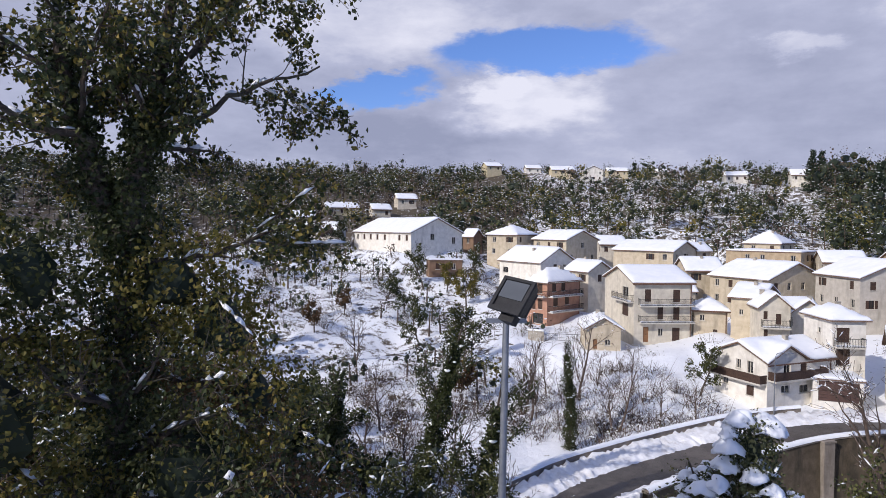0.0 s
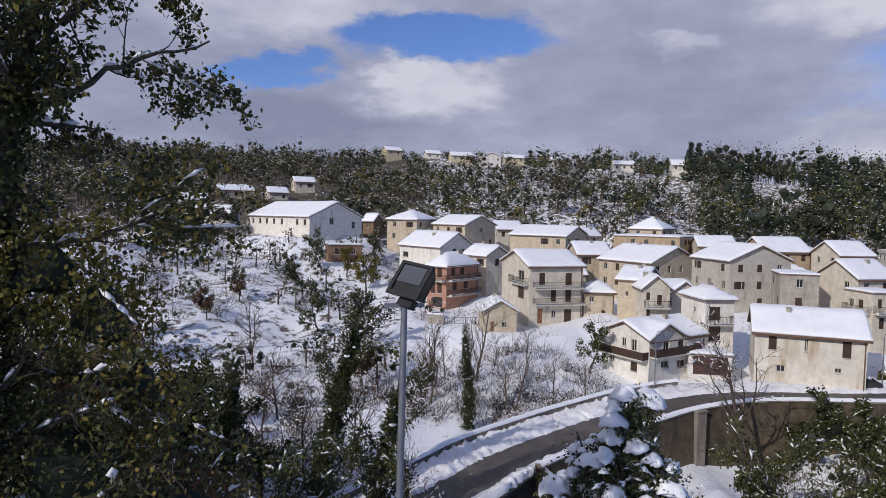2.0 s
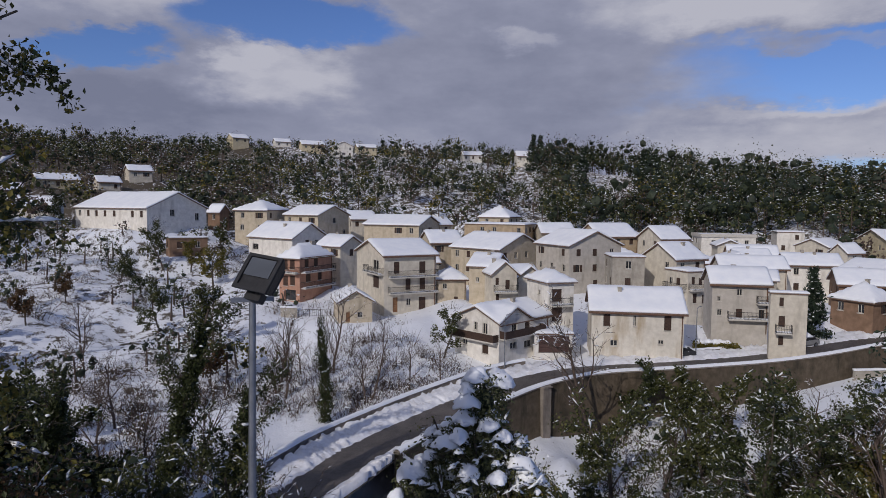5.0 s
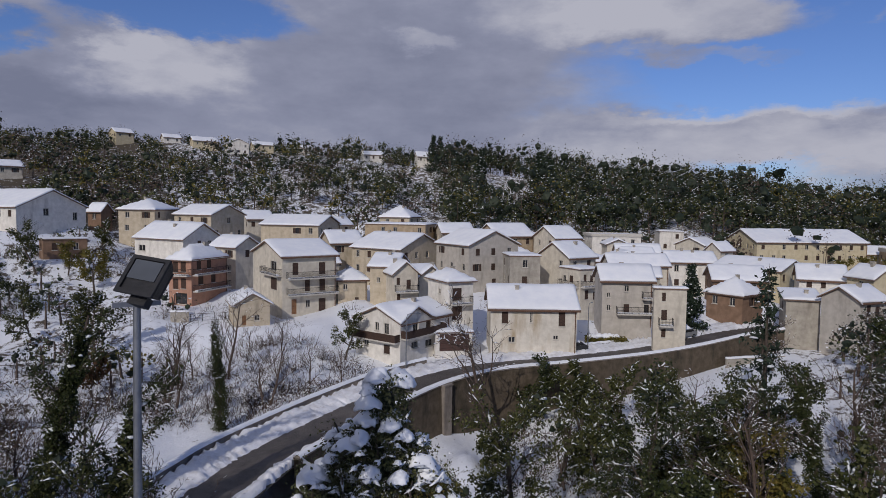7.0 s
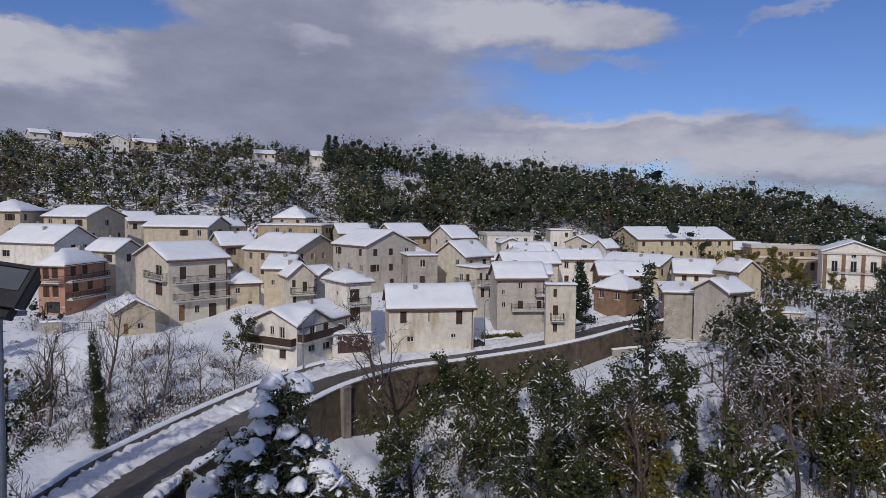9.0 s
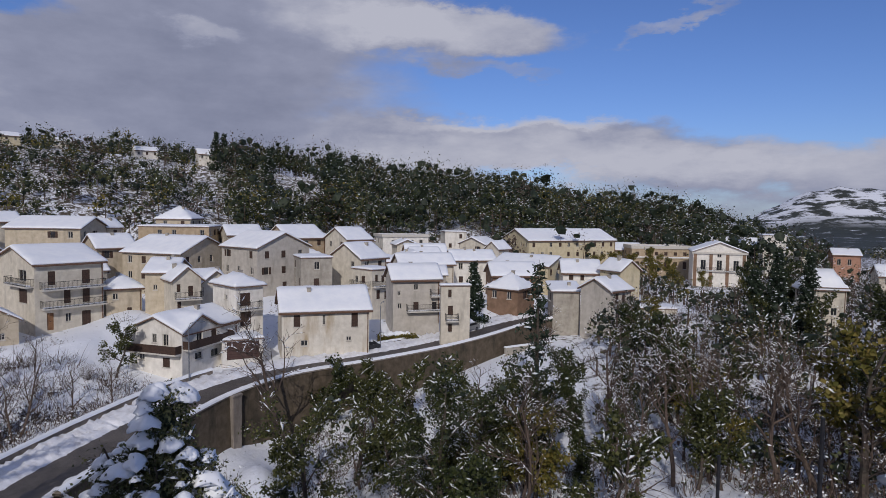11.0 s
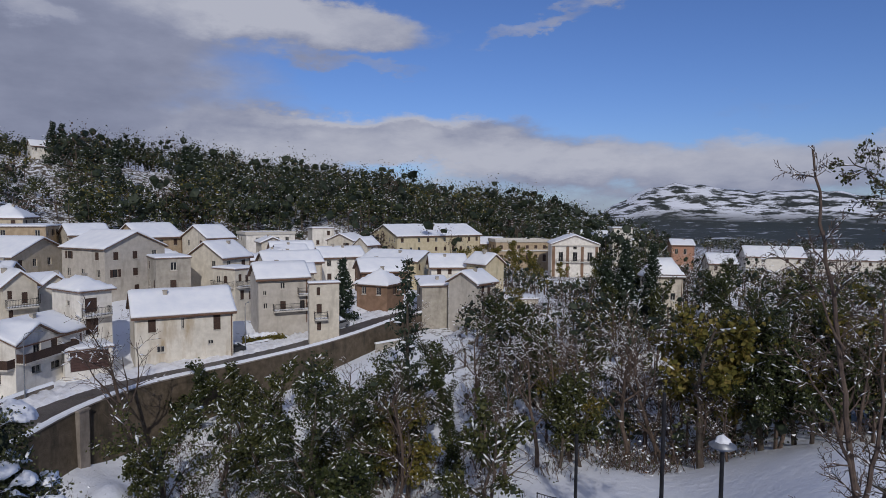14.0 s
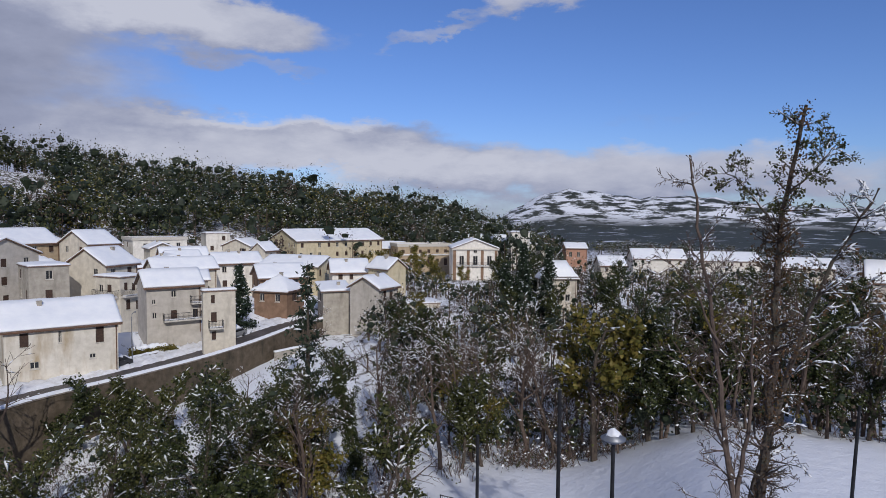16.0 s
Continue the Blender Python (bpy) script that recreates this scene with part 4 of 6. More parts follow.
def house(row, holes=None, balconies=(), chimneys=None, label="", name="house"):
    """Local axes: u along the right wall, v along the left wall, origin at the nearest corner on the ground."""
    key, x, y, th, W, D, zb, ze, kind, rise, look_key = row
    rng = random.Random(key)
    H = ze - zb
    wall_mat = M[look_key]
    ob = thing(name, pose(x, y, zb, 0, 0, th), label or WALL_LOOK[look_key] + " house under a thick snowy roof in the village", "house", group="village houses")
    holes = dict(holes or {})
    for side, ln in (("r", W), ("l", D)):
        if side not in holes:
            holes[side] = auto_windows(ln, H, rng)
    g = Geo()
    for side in "rlbf":
        fm, ln = face_frame(side, W, D)
        wall_with_holes(g, fm, ln, 0.0, H, [h[:4] for h in holes.get(side, [])])
        g.add([fm(0, 0, -4), fm(ln, 0, -4), fm(ln, 0, 0), fm(0, 0, 0)], [(0, 1, 2, 3)])
    f = roof_shape(kind, W, D, rise)
    if kind in "LX":
        a = W / 2 if kind == "L" else W * 0.3
        b = W if kind == "L" else W * 0.6
        g.add([(0, 0, H), (b, 0, H), (a, 0, H + rise)], [(0, 1, 2)])
        if kind == "L":
            g.add([(0, D, H), (W, D, H), (a, D, H + rise)], [(0, 2, 1)])
    if kind in "RX":
        g.add([(0, 0, H), (0, D, H), (0, D / 2, H + rise)], [(0, 2, 1)])
        g.add([(W, 0, H), (W, D, H), (W, D / 2, H + rise)], [(0, 1, 2)])
    if kind == "M":
        g.add([(0, 0, H), (0, D, H), (0, D, H + rise)], [(0, 2, 1)])
        g.add([(W, 0, H), (W, D, H), (W, D, H + rise)], [(0, 1, 2)])
        g.add([(0, D, H), (W, D, H), (W, D, H + rise), (0, D, H + rise)], [(0, 3, 2, 1)])
    part("wall", g, wall_mat, ob)
    o = 0.42 if kind not in "FP" else 0.15
    us, vs = breaks(kind, W, D, o)
    top = lambda u, v: H + 0.14 + f(u, v)
    roof = part("roof", sheet(us, vs, top, lambda u, v: H + 0.003 + f(u, v)), M["tile"], ob, "clay-tiled roof edge")
    seed = rng.uniform(0, 90)

    def snow_top(u, v):
        e = min(u + o, W + o - u, v + o, D + o - v)
        k = min(1.0, (e + 0.10) / 0.55)
        return top(u, v) + 0.06 + 0.27 * math.sqrt(k) + 0.05 * fnoise(u, v, 1.4, seed) + 0.09 * fnoise(u, v, 4.0, seed)
    ou = lambda s: [min(max(a, s[0] + 0.06), s[-1] - 0.06) for a in s]
    fine_u = sorted({*us, us[0] + 0.25, us[-1] - 0.25})
    fine_v = sorted({*vs, vs[0] + 0.25, vs[-1] - 0.25})
    part("snow", sheet(fine_u, fine_v, snow_top, lambda u, v: top(u, v) + 0.003), M["snow"], roof, "thick fresh snow over the roof", smooth=True)
    if kind == "P":
        g = Geo()
        for side in "rlbf":
            fm, ln = face_frame(side, W, D)
            fbox(g, fm, -0.1, ln + 0.1, 0.02, 0.28, H - 0.15, H + rise)
        part("cornice", g, M["trim"], ob, "moulded cornice round the flat roof")
    if kind in "RLHX" and W > 4:
        g = Geo()
        fm, ln = face_frame("r", W, D)
        if kind != "L":
            fbox(g, fm, -0.4, ln + 0.4, 0.40, 0.52, H - 0.12 - rise * 0.84 / D * (kind != "H"), H + 0.0 - rise * 0.84 / D * (kind != "H"))
            fbox(g, fm, ln - 0.25, ln - 0.15, 0.02, 0.12, 0.1, H - 0.1)
            part("gutter", g, M["gutter"], ob, "brown copper gutter and downpipe")
    if chimneys is None:
        chimneys = [(W * rng.uniform(0.3, 0.7), D * rng.uniform(0.35, 0.7)) for _ in range(1 if rng.random() < 0.75 else 2)] if kind not in "FP" else []
    for u, v in chimneys:
        z = H + f(u, v)
        stack = part("chimney", Geo().box(u - 0.24, v - 0.24, z - 0.2, u + 0.24, v + 0.24, z + 0.85).box(u - 0.30, v - 0.30, z + 0.85, u + 0.30, v + 0.30, z + 0.92), M["stone"], roof, "small rendered chimney")
    for side, lst in holes.items():
        fm, _ = face_frame(side, W, D)
        for s, z, w, h, style in lst:
            window(ob, fm, s, z, w, h, style)
    for side, s0, s1, z, deep, solid in balconies:
        fm, _ = face_frame(side, W, D)
        balcony(ob, fm, s0, s1, z, deep, solid)
    return ob


DETAIL = {}
DETAIL['apartment_house'] = dict(holes={'r': [(1.57, 5.98, 0.92, 1.79, 's'), (5.77, 5.89, 1.05, 1.82, 's'), (3.48, 3.44, 0.84, 1.81, 's'), (5.83, 3.37, 0.95, 1.83, 's'), (1.4, 0.16, 0.83, 2.24, 'd'), (3.64, 1.02, 0.75, 1.13, 'w'), (5.71, 0.14, 1.15, 2.1, 's')], 'l': [(7.4, 6.37, 2.41, 1.48, 'w'), (7.52, 3.58, 2.41, 1.83, 's')]}, balconies=[('r', 0.6, 8.61, 5.5, 1.0, False), ('r', 0.65, 8.67, 3.08, 1.0, False), ('l', 5.48, 11.98, 5.95, 1.0, False)])
DETAIL['shed'] = dict(holes={'r': [(0.96, 0.06, 0.57, 1.36, 'd'), (2.59, 0.59, 0.74, 0.81, 'w')], 'l': []}, balconies=[])
DETAIL['orange_house'] = dict(holes={'l': [(0.77, 5.12, 1.0, 1.62, 's'), (2.27, 5.22, 0.99, 1.61, 's'), (0.8, 2.44, 1.0, 1.62, 's'), (2.3, 2.57, 0.99, 1.61, 's'), (1.21, 0.14, 2.24, 1.71, 'e')], 'r': [(1.23, 5.48, 1.04, 1.62, 's'), (3.62, 5.51, 1.08, 1.59, 's'), (1.57, 3.06, 1.2, 1.34, 's'), (4.6, 3.1, 1.1, 1.37, 's')]}, balconies=[('l', 0.16, 4.26, 4.71, 1.0, False), ('r', 0.24, 8.43, 4.74, 1.0, False), ('r', 0.28, 8.49, 2.2, 1.0, False)])
DETAIL['low_house'] = dict(holes={'r': [(0.8, 2.88, 0.7, 0.88, 'w'), (2.6, 0.53, 0.61, 1.15, 's')], 'l': []}, balconies=[])
DETAIL['old_house'] = dict(holes={'r': [(1.08, 2.99, 0.52, 0.77, 'w'), (2.51, 1.54, 0.43, 0.86, 'w')], 'l': []}, balconies=[])
DETAIL['side_house'] = dict(holes={'r': [(0.46, 2.85, 0.5, 1.06, 's'), (1.96, 2.21, 0.66, 1.39, 's'), (0.53, 0.31, 0.5, 1.23, 's')], 'l': []}, balconies=[('r', 0.19, 3.59, 1.88, 1.0, False)])
DETAIL['tower_house'] = dict(holes={'r': [(0.51, 5.38, 1.42, 1.67, 's'), (0.52, 2.75, 1.5, 1.97, 's')], 'l': [(3.17, 6.02, 0.79, 0.67, 'w')]}, balconies=[('r', 0.19, 3.2, 5.0, 1.0, False)])
DETAIL['garage'] = dict(holes={'r': [(0.53, 0.3, 3.85, 2.2, 'g')], 'l': []}, balconies=[])
DETAIL['balcony_house'] = dict(holes={'l': [(3.17, 3.17, 0.64, 1.04, 'w'), (4.64, 2.88, 0.8, 1.37, 'w'), (1.26, 1.09, 0.86, 0.78, 'w'), (4.64, 0.49, 0.98, 1.1, 's')], 'r': [(2.43, 2.92, 1.06, 1.25, 'w'), (5.01, 2.77, 1.0, 1.34, 's'), (2.12, 1.02, 1.27, 0.83, 'w'), (4.91, 0.78, 1.44, 0.92, 'w')]}, balconies=[('l', 0.09, 7.24, 2.24, 1.0, True), ('r', 0.12, 8.13, 2.67, 1.0, True)])
DETAIL['barn'] = dict(holes={'r': [(1.42, 4.11, 0.83, 1.52, 's'), (8.76, 3.83, 0.85, 1.95, 's'), (2.31, 1.62, 0.89, 0.76, 'w'), (8.1, 2.07, 0.67, 0.54, 'w'), (5.05, 4.22, 0.38, 1.36, 'w')], 'l': []}, balconies=[])
DETAIL['h_c'] = dict(holes={'r': [(3.17, 5.0, 0.87, 1.65, 's'), (5.52, 5.03, 0.9, 1.56, 'w')], 'l': [(1.05, 4.5, 1.87, 1.14, 'w')]}, balconies=[])
DETAIL['terrace_house'] = dict(holes={'r': [(0.69, 7.18, 0.61, 1.12, 's'), (2.04, 7.01, 0.62, 1.13, 's'), (1.0, 4.25, 0.74, 1.5, 's'), (2.73, 4.12, 0.63, 1.33, 's')], 'l': [(0.72, 6.76, 0.91, 1.14, 'w'), (2.53, 6.84, 0.89, 1.13, 's')]}, balconies=[('r', 0.13, 4.22, 6.36, 1.0, False), ('l', 0.46, 4.93, 6.25, 1.0, False)])
DETAIL['flat_house'] = dict(holes={'r': [(2.42, 6.56, 0.95, 1.53, 'w'), (4.81, 6.57, 0.96, 1.54, 'w'), (7.7, 6.58, 0.97, 1.54, 'w'), (10.29, 6.6, 0.98, 1.55, 'w')]}, balconies=[])
DETAIL['cream_house'] = dict(holes={'r': [(0.64, 4.27, 0.5, 0.66, 'w'), (3.07, 5.09, 0.68, 0.91, 'w'), (0.68, 2.37, 0.59, 0.83, 'w'), (3.04, 1.93, 0.77, 1.42, 's'), (5.86, 1.89, 0.69, 1.42, 'e')], 'l': []}, balconies=[('r', 1.97, 6.93, 2.08, 1.0, False), ('r', 5.5, 6.96, 4.23, 1.0, False)])
DETAIL['cream_wing'] = dict(holes={'r': [(0.99, 5.17, 0.48, 1.1, 's'), (0.97, 2.65, 0.72, 1.34, 's'), (1.03, 0.35, 0.56, 1.11, 's')], 'l': []}, balconies=[('r', 0.62, 2.37, 2.02, 1.0, False)])
DETAIL['white_house'] = dict(holes={'r': [(1.11, 4.7, 0.8, 1.2, 's'), (3.19, 4.68, 0.69, 1.22, 's')], 'l': []}, balconies=[])
DETAIL['stone_house'] = dict(holes={'l': [], 'r': [(1.22, 3.79, 0.83, 1.52, 's'), (2.9, 3.84, 0.85, 1.19, 's'), (1.39, 1.48, 1.26, 1.27, 'w')]}, balconies=[('r', 0.51, 4.72, 3.56, 1.0, False)])
DETAIL['red_house'] = dict(holes={'r': [(1.2, 6.59, 1.13, 2.04, 'w'), (4.36, 6.62, 1.13, 2.04, 'w')], 'l': []}, balconies=[])
DETAIL['gable_house'] = dict(holes={'r': [(5.37, 2.66, 1.13, 1.42, 'w'), (11.63, 1.72, 1.02, 1.58, 'w')]}, balconies=[])
DETAIL['ochre_hall'] = dict(holes={'r': [(1.2 + 2.75 * k, 6.9, 0.95, 1.05, 's') for k in range(6)] + [(1.15 + 2.75 * k, 3.0, 1.05, 2.1, 's') for k in range(6)], 'l': [(1.6, 6.9, 0.9, 1.05, 's'), (5.4, 6.9, 0.9, 1.05, 's')]}, balconies=[])
DETAIL['pediment_house'] = dict(holes={'r': [(1.9, 4.3, 1.3, 2.6, 'w'), (5.8, 4.3, 1.3, 2.6, 'w'), (9.8, 4.3, 1.3, 2.6, 'w'), (5.9, 9.3 - 1.6, 1.0, 0.9, 'w')], 'l': []}, balconies=[('r', 1.2, 11.7, 4.1, 0.7, False)])
BUILT = {row[0]: house(row, **DETAIL.get(row[0], {})) for row in HOUSES}


def facade_bands():
    """The two halls by the square: a string course on one, brown pilasters and a cornice on the other."""
    fm, ln = face_frame("r", 17.4, 9.0)
    part("string_course", fbox(Geo(), fm, -0.2, ln + 0.2, 0.003, 0.35, 6.1, 6.4), M["trim"], BUILT["ochre_hall"], "pale moulded string course")
    part("snow", fbox(Geo(), fm, -0.2, ln + 0.2, 0.02, 0.36, 6.405, 6.55), M["snow"], BUILT["ochre_hall"], "snow on the string course")
    fm, ln = face_frame("r", 12.9, 12)
    for s0 in (0.15, 4.0, 8.0, 11.95):
        part("pilaster", fbox(Geo(), fm, s0, s0 + 0.8, 0.003, 0.14, 0.0, 8.5), M["brick"], BUILT["pediment_house"], "flat brown pilaster")
    part("cornice", fbox(Geo(), fm, -0.3, ln + 0.3, 0.003, 0.4, 8.5, 8.95), M["trim"], BUILT["pediment_house"], "pale stone cornice under the gable")


facade_bands()


# ---- trees ----
def grow(rng, p, d, length, radius, level, spec, out):
    """Bent, tapering limbs: out gets (points, radii, level)."""
    n = max(2, int(spec["segs"] - level - (level > 1)))
    pts, rad = [np.array(p)], [radius]
    d = np.array(d, float)
    for i in range(n):
        d = d + rng.normal(0, spec["bend"], 3) + np.array([0, 0, spec["lift"][level]])
        d /= np.linalg.norm(d)
        pts.append(pts[-1] + d * length / n)
        rad.append(radius * (1 - (i + 1) / n * (0.72 if level == 0 else 0.85)))
    out.append((np.array(pts), np.array(rad), level))
    if level >= spec["levels"]:
        return
    k = spec["kids"][level]
    for j in range(k):
        t = spec["start"][level] + (1 - spec["start"][level]) * (j + rng.uniform(0.1, 0.9)) / k
        i = min(n - 1, int(t * n))
        q = pts[i] + (pts[i + 1] - pts[i]) * (t * n - i)
        along = (pts[i + 1] - pts[i]) / np.linalg.norm(pts[i + 1] - pts[i])
        side = rng.normal(size=3)
        side -= along * side.dot(along)
        side /= np.linalg.norm(side)
        a = radians(spec["angle"][level] * rng.uniform(0.7, 1.25))
        grow(rng, q, along * math.cos(a) + side * math.sin(a), length * spec["ratio"][level] * rng.uniform(0.65, 1.15) * (1.15 - 0.5 * t), max(0.004, rad[i] * 0.6), level + 1, spec, out)


def limbs_to(geo, limbs, thin=0.0):
    for pts, rad, lv in limbs:
        geo.tube(pts, np.maximum(rad, thin), 7 if lv == 0 else (4 if lv == 1 else 3), cap=False)


def on_limbs(rng, limbs, levels, n, spread):
    """n places scattered round the limbs of those levels."""
    pick = [(p, r) for p, r, lv in limbs if lv in levels]
    if not pick:
        return np.zeros((0, 3))
    w = np.array([np.linalg.norm(p[-1] - p[0]) for p, _ in pick])
    idx = rng.choice(len(pick), n, p=w / w.sum())
    out = np.empty((n, 3))
    for q, i in enumerate(idx):
        p = pick[i][0]
        t = rng.uniform(0.15, 1) * (len(p) - 1)
        k = min(int(t), len(p) - 2)
        out[q] = p[k] + (p[k + 1] - p[k]) * (t - k)
    return out + rng.normal(0, spread, (n, 3))


def snow_on(geo, rng, limbs, levels, n, size, lift=0.6):
    """Snow lodged along limbs that lie flat enough to hold it."""
    pts = []
    pick = [(p[i], p[i + 1], r[i]) for p, r, lv in limbs if lv in levels for i in range(len(p) - 1)]
    pick = [(a, b, r) for a, b, r in pick if abs(b[2] - a[2]) < 0.8 * np.linalg.norm(b - a)]
    if not pick:
        return
    for i in rng.integers(0, len(pick), int(n * 1.7)):
        a, b, r = pick[i]
        c = a + (b - a) * rng.uniform(0, 1)
        d = b - a
        ang = math.atan2(d[1], d[0])
        s = 0.58 * size * rng.uniform(0.35, 1.5)
        rot = np.array([[math.cos(ang), -math.sin(ang), 0], [math.sin(ang), math.cos(ang), 0], [0, 0, 1]])
        v = FLAKE_V * (1 + rng.uniform(-0.3, 0.3, (6, 1))) * np.array([s * 1.7, s * 0.6, s * 0.55])
        v[:, 2] += v[:, 0] * np.clip(d[2] / (np.hypot(d[0], d[1]) + 1e-6), -0.9, 0.9)
        geo.add(v @ rot.T + c + [0, 0, r * 0.8 + s * lift * 0.3], FLAKE_F)


BARE = dict(levels=3, segs=7, bend=0.13, lift=(0.06, 0.07, 0.05, 0.02), kids=(9, 6, 5), start=(0.22, 0.2, 0.15), angle=(42, 45, 45), ratio=(0.55, 0.5, 0.5))
BROAD = dict(levels=3, segs=7, bend=0.14, lift=(0.05, 0.05, 0.0, -0.03), kids=(9, 6, 4), start=(0.25, 0.2, 0.2), angle=(52, 48, 50), ratio=(0.5, 0.5, 0.45))
SHRUB = dict(levels=2, segs=6, bend=0.16, lift=(0.0, 0.02, 0.0, 0), kids=(7, 6, 4), start=(0.15, 0.15, 0.1), angle=(38, 45, 45), ratio=(0.6, 0.55, 0.5))


LIGHT_BROAD = dict(BROAD, levels=2, kids=(9, 6, 0), segs=5)


def bare_tree(seed, h, snow=260, spec=BARE):
    rng = np.random.default_rng(seed)
    ob = thing("bare_tree", Matrix(), "leafless grey-brown tree with snow along its twigs on the slope", "tree", group="trees of the valley")
    limbs = []
    grow(rng, (0, 0, -0.3), (rng.normal(0, 0.08), rng.normal(0, 0.08), 1), h, h * 0.016 + 0.03, 0, spec, limbs)
    g = Geo()
    limbs_to(g, limbs, 0.013)
    part("trunk", g, M["twig"], ob)
    s = Geo()
    snow_on(s, rng, limbs, (1, 2, 3), snow, 0.12)
    tagged(part("snow", s, M["snow"], ob, "snow clinging to the twigs", smooth=True), kind="stuff")
    return ob


def leafy_tree(seed, h, leaf="leaf", n=2600, size=0.26, snow=150, snow_size=0.3, ivy=0, spec=None):
    rng = np.random.default_rng(seed)
    tone = {"leaf": "dark green", "leaf_olive": "olive-yellow autumn", "leaf_rust": "rusty brown", "leaf_dark": "deep green ivy-clad"}[leaf]
    ob = thing("tree", Matrix(), tone + " tree weighed down by lumps of snow", "tree", group="trees of the valley")
    limbs = []
    grow(rng, (0, 0, -0.3), (rng.normal(0, 0.06), rng.normal(0, 0.06), 1), h * 0.92, h * 0.018 + 0.05, 0, spec or LIGHT_BROAD, limbs)
    g = Geo()
    limbs_to(g, limbs, 0.014)
    part("trunk", g, M["bark"], ob)
    c = Geo()
    leaves(c, on_limbs(rng, limbs, (2, 3), n, 0.22), size, rng, broad=0.46)
    # near-black flakes among the limbs paint the crown's inner shade
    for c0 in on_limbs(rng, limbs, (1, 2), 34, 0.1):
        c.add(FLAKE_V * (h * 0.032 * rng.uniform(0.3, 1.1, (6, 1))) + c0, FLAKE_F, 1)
    if ivy:
        leaves(c, on_limbs(rng, limbs, (0,), ivy, 0.22), size * 0.8, rng)
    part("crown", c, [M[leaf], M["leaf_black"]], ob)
    s = Geo()
    snow_on(s, rng, limbs, (1, 2, 3), snow, snow_size, 0.9)
    tagged(part("snow", s, M["snow"], ob, "lumps of snow on the crown", smooth=True), kind="stuff")
    return ob


def ivy_trunk(seed, h, wide=0.75, n=5200, size=0.2):
    rng = np.random.default_rng(seed)
    ob = thing("ivy_tree", Matrix(), "tall trunk wrapped in dark ivy with snow caught in it", "tree", group="ivy-clad trees")
    limbs = []
    spec = dict(BARE, kids=(8, 5, 3), start=(0.35, 0.2, 0.2), ratio=(0.32, 0.5, 0.5), levels=3, bend=0.07)
    grow(rng, (0, 0, -0.3), (rng.normal(0, 0.05), rng.normal(0, 0.05), 1), h, 0.24, 0, spec, limbs)
    g = Geo()
    limbs_to(g, limbs, 0.014)
    part("trunk", g, M["bark"], ob)
    c = Geo()
    main = limbs[0][0]
    t = rng.uniform(0.0, 0.93, n) * (len(main) - 1)
    k = np.minimum(t.astype(int), len(main) - 2)
    p = main[k] + (main[k + 1] - main[k]) * (t - k)[:, None]
    bulge = wide * (0.55 + 0.45 * np.sin(t * 2.3 + seed) ** 2) * np.clip(1.25 - t / len(main), 0.35, 1)
    r = bulge * np.sqrt(rng.uniform(0.05, 1, n))
    a = rng.uniform(0, 6.283, n)
    p = p + np.stack([r * np.cos(a), r * np.sin(a), rng.normal(0, 0.15, n)], 1)
    leaves(c, p, size, rng, droop=0.8)
    leaves(c, on_limbs(rng, limbs, (1,), n // 5, 0.2), size, rng)
    part("ivy", c, M["leaf_dark"], ob, "dark glossy ivy")
    s = Geo()
    top = p[rng.integers(0, n, 40)]
    lumps(s, top, rng.uniform(0.08, 0.24, 40), rng, 0.5)
    snow_on(s, rng, limbs, (1, 2), 70, 0.15)
    tagged(part("snow", s, M["snow"], ob, "snow caught in the ivy", smooth=True), kind="stuff")
    return ob


def conifer(seed, h, wide, snowy=1.0, dense=1.0):
    rng = np.random.default_rng(seed)
    ob = thing("spruce", Matrix(), "dark spruce with drooping boughs loaded with snow", "tree", group="spruces among the houses")
    part("trunk", Geo().tube([(0, 0, -0.3), (0, 0, h * 0.5), (0, 0, h)], [h * 0.018, h * 0.01, 0.01], 7, cap=False), M["bark"], ob)
    c, s = Geo(), Geo()
    z = h * 0.06
    while z < h * 0.97:
        r = wide * (1 - z / h) ** 0.85 + 0.12
        for k in range(int((6 + 3 * (1 - z / h)) * dense)):
            a = rng.uniform(0, 6.28)
            L = r * rng.uniform(0.7, 1.12)
            t = np.linspace(0, 1, 5)
            pts = np.stack([np.cos(a) * L * t, np.sin(a) * L * t, z + L * (0.18 * t - 0.5 * t * t)], 1)
            m = int((13 + 17 * L) * (1.4 - 0.4 / dense if dense < 1 else 1.4))
            q = pts[np.minimum((rng.uniform(0.15, 1, m) * 4).astype(int), 3)] + rng.uniform(0, 1, (m, 1)) * (pts[1] - pts[0]) + rng.normal(0, 0.10 + 0.05 * L, (m, 3)) * [1, 1, 0.5]
            leaves(c, q, 0.40, rng, droop=0.5, broad=0.2)
            if rng.random() < 0.75 * snowy:
                i = rng.integers(2, 5)
                lumps(s, pts[[i]] + [0, 0, 0.08], [0.08 + 0.09 * L], rng, 0.35)
        z += 0.42 + 0.3 * (1 - z / h)
    part("foliage", c, M["needle"], ob)
    tagged(part("snow", s, M["snow"], ob, "pads of snow on the boughs", smooth=True), kind="stuff")
    return ob


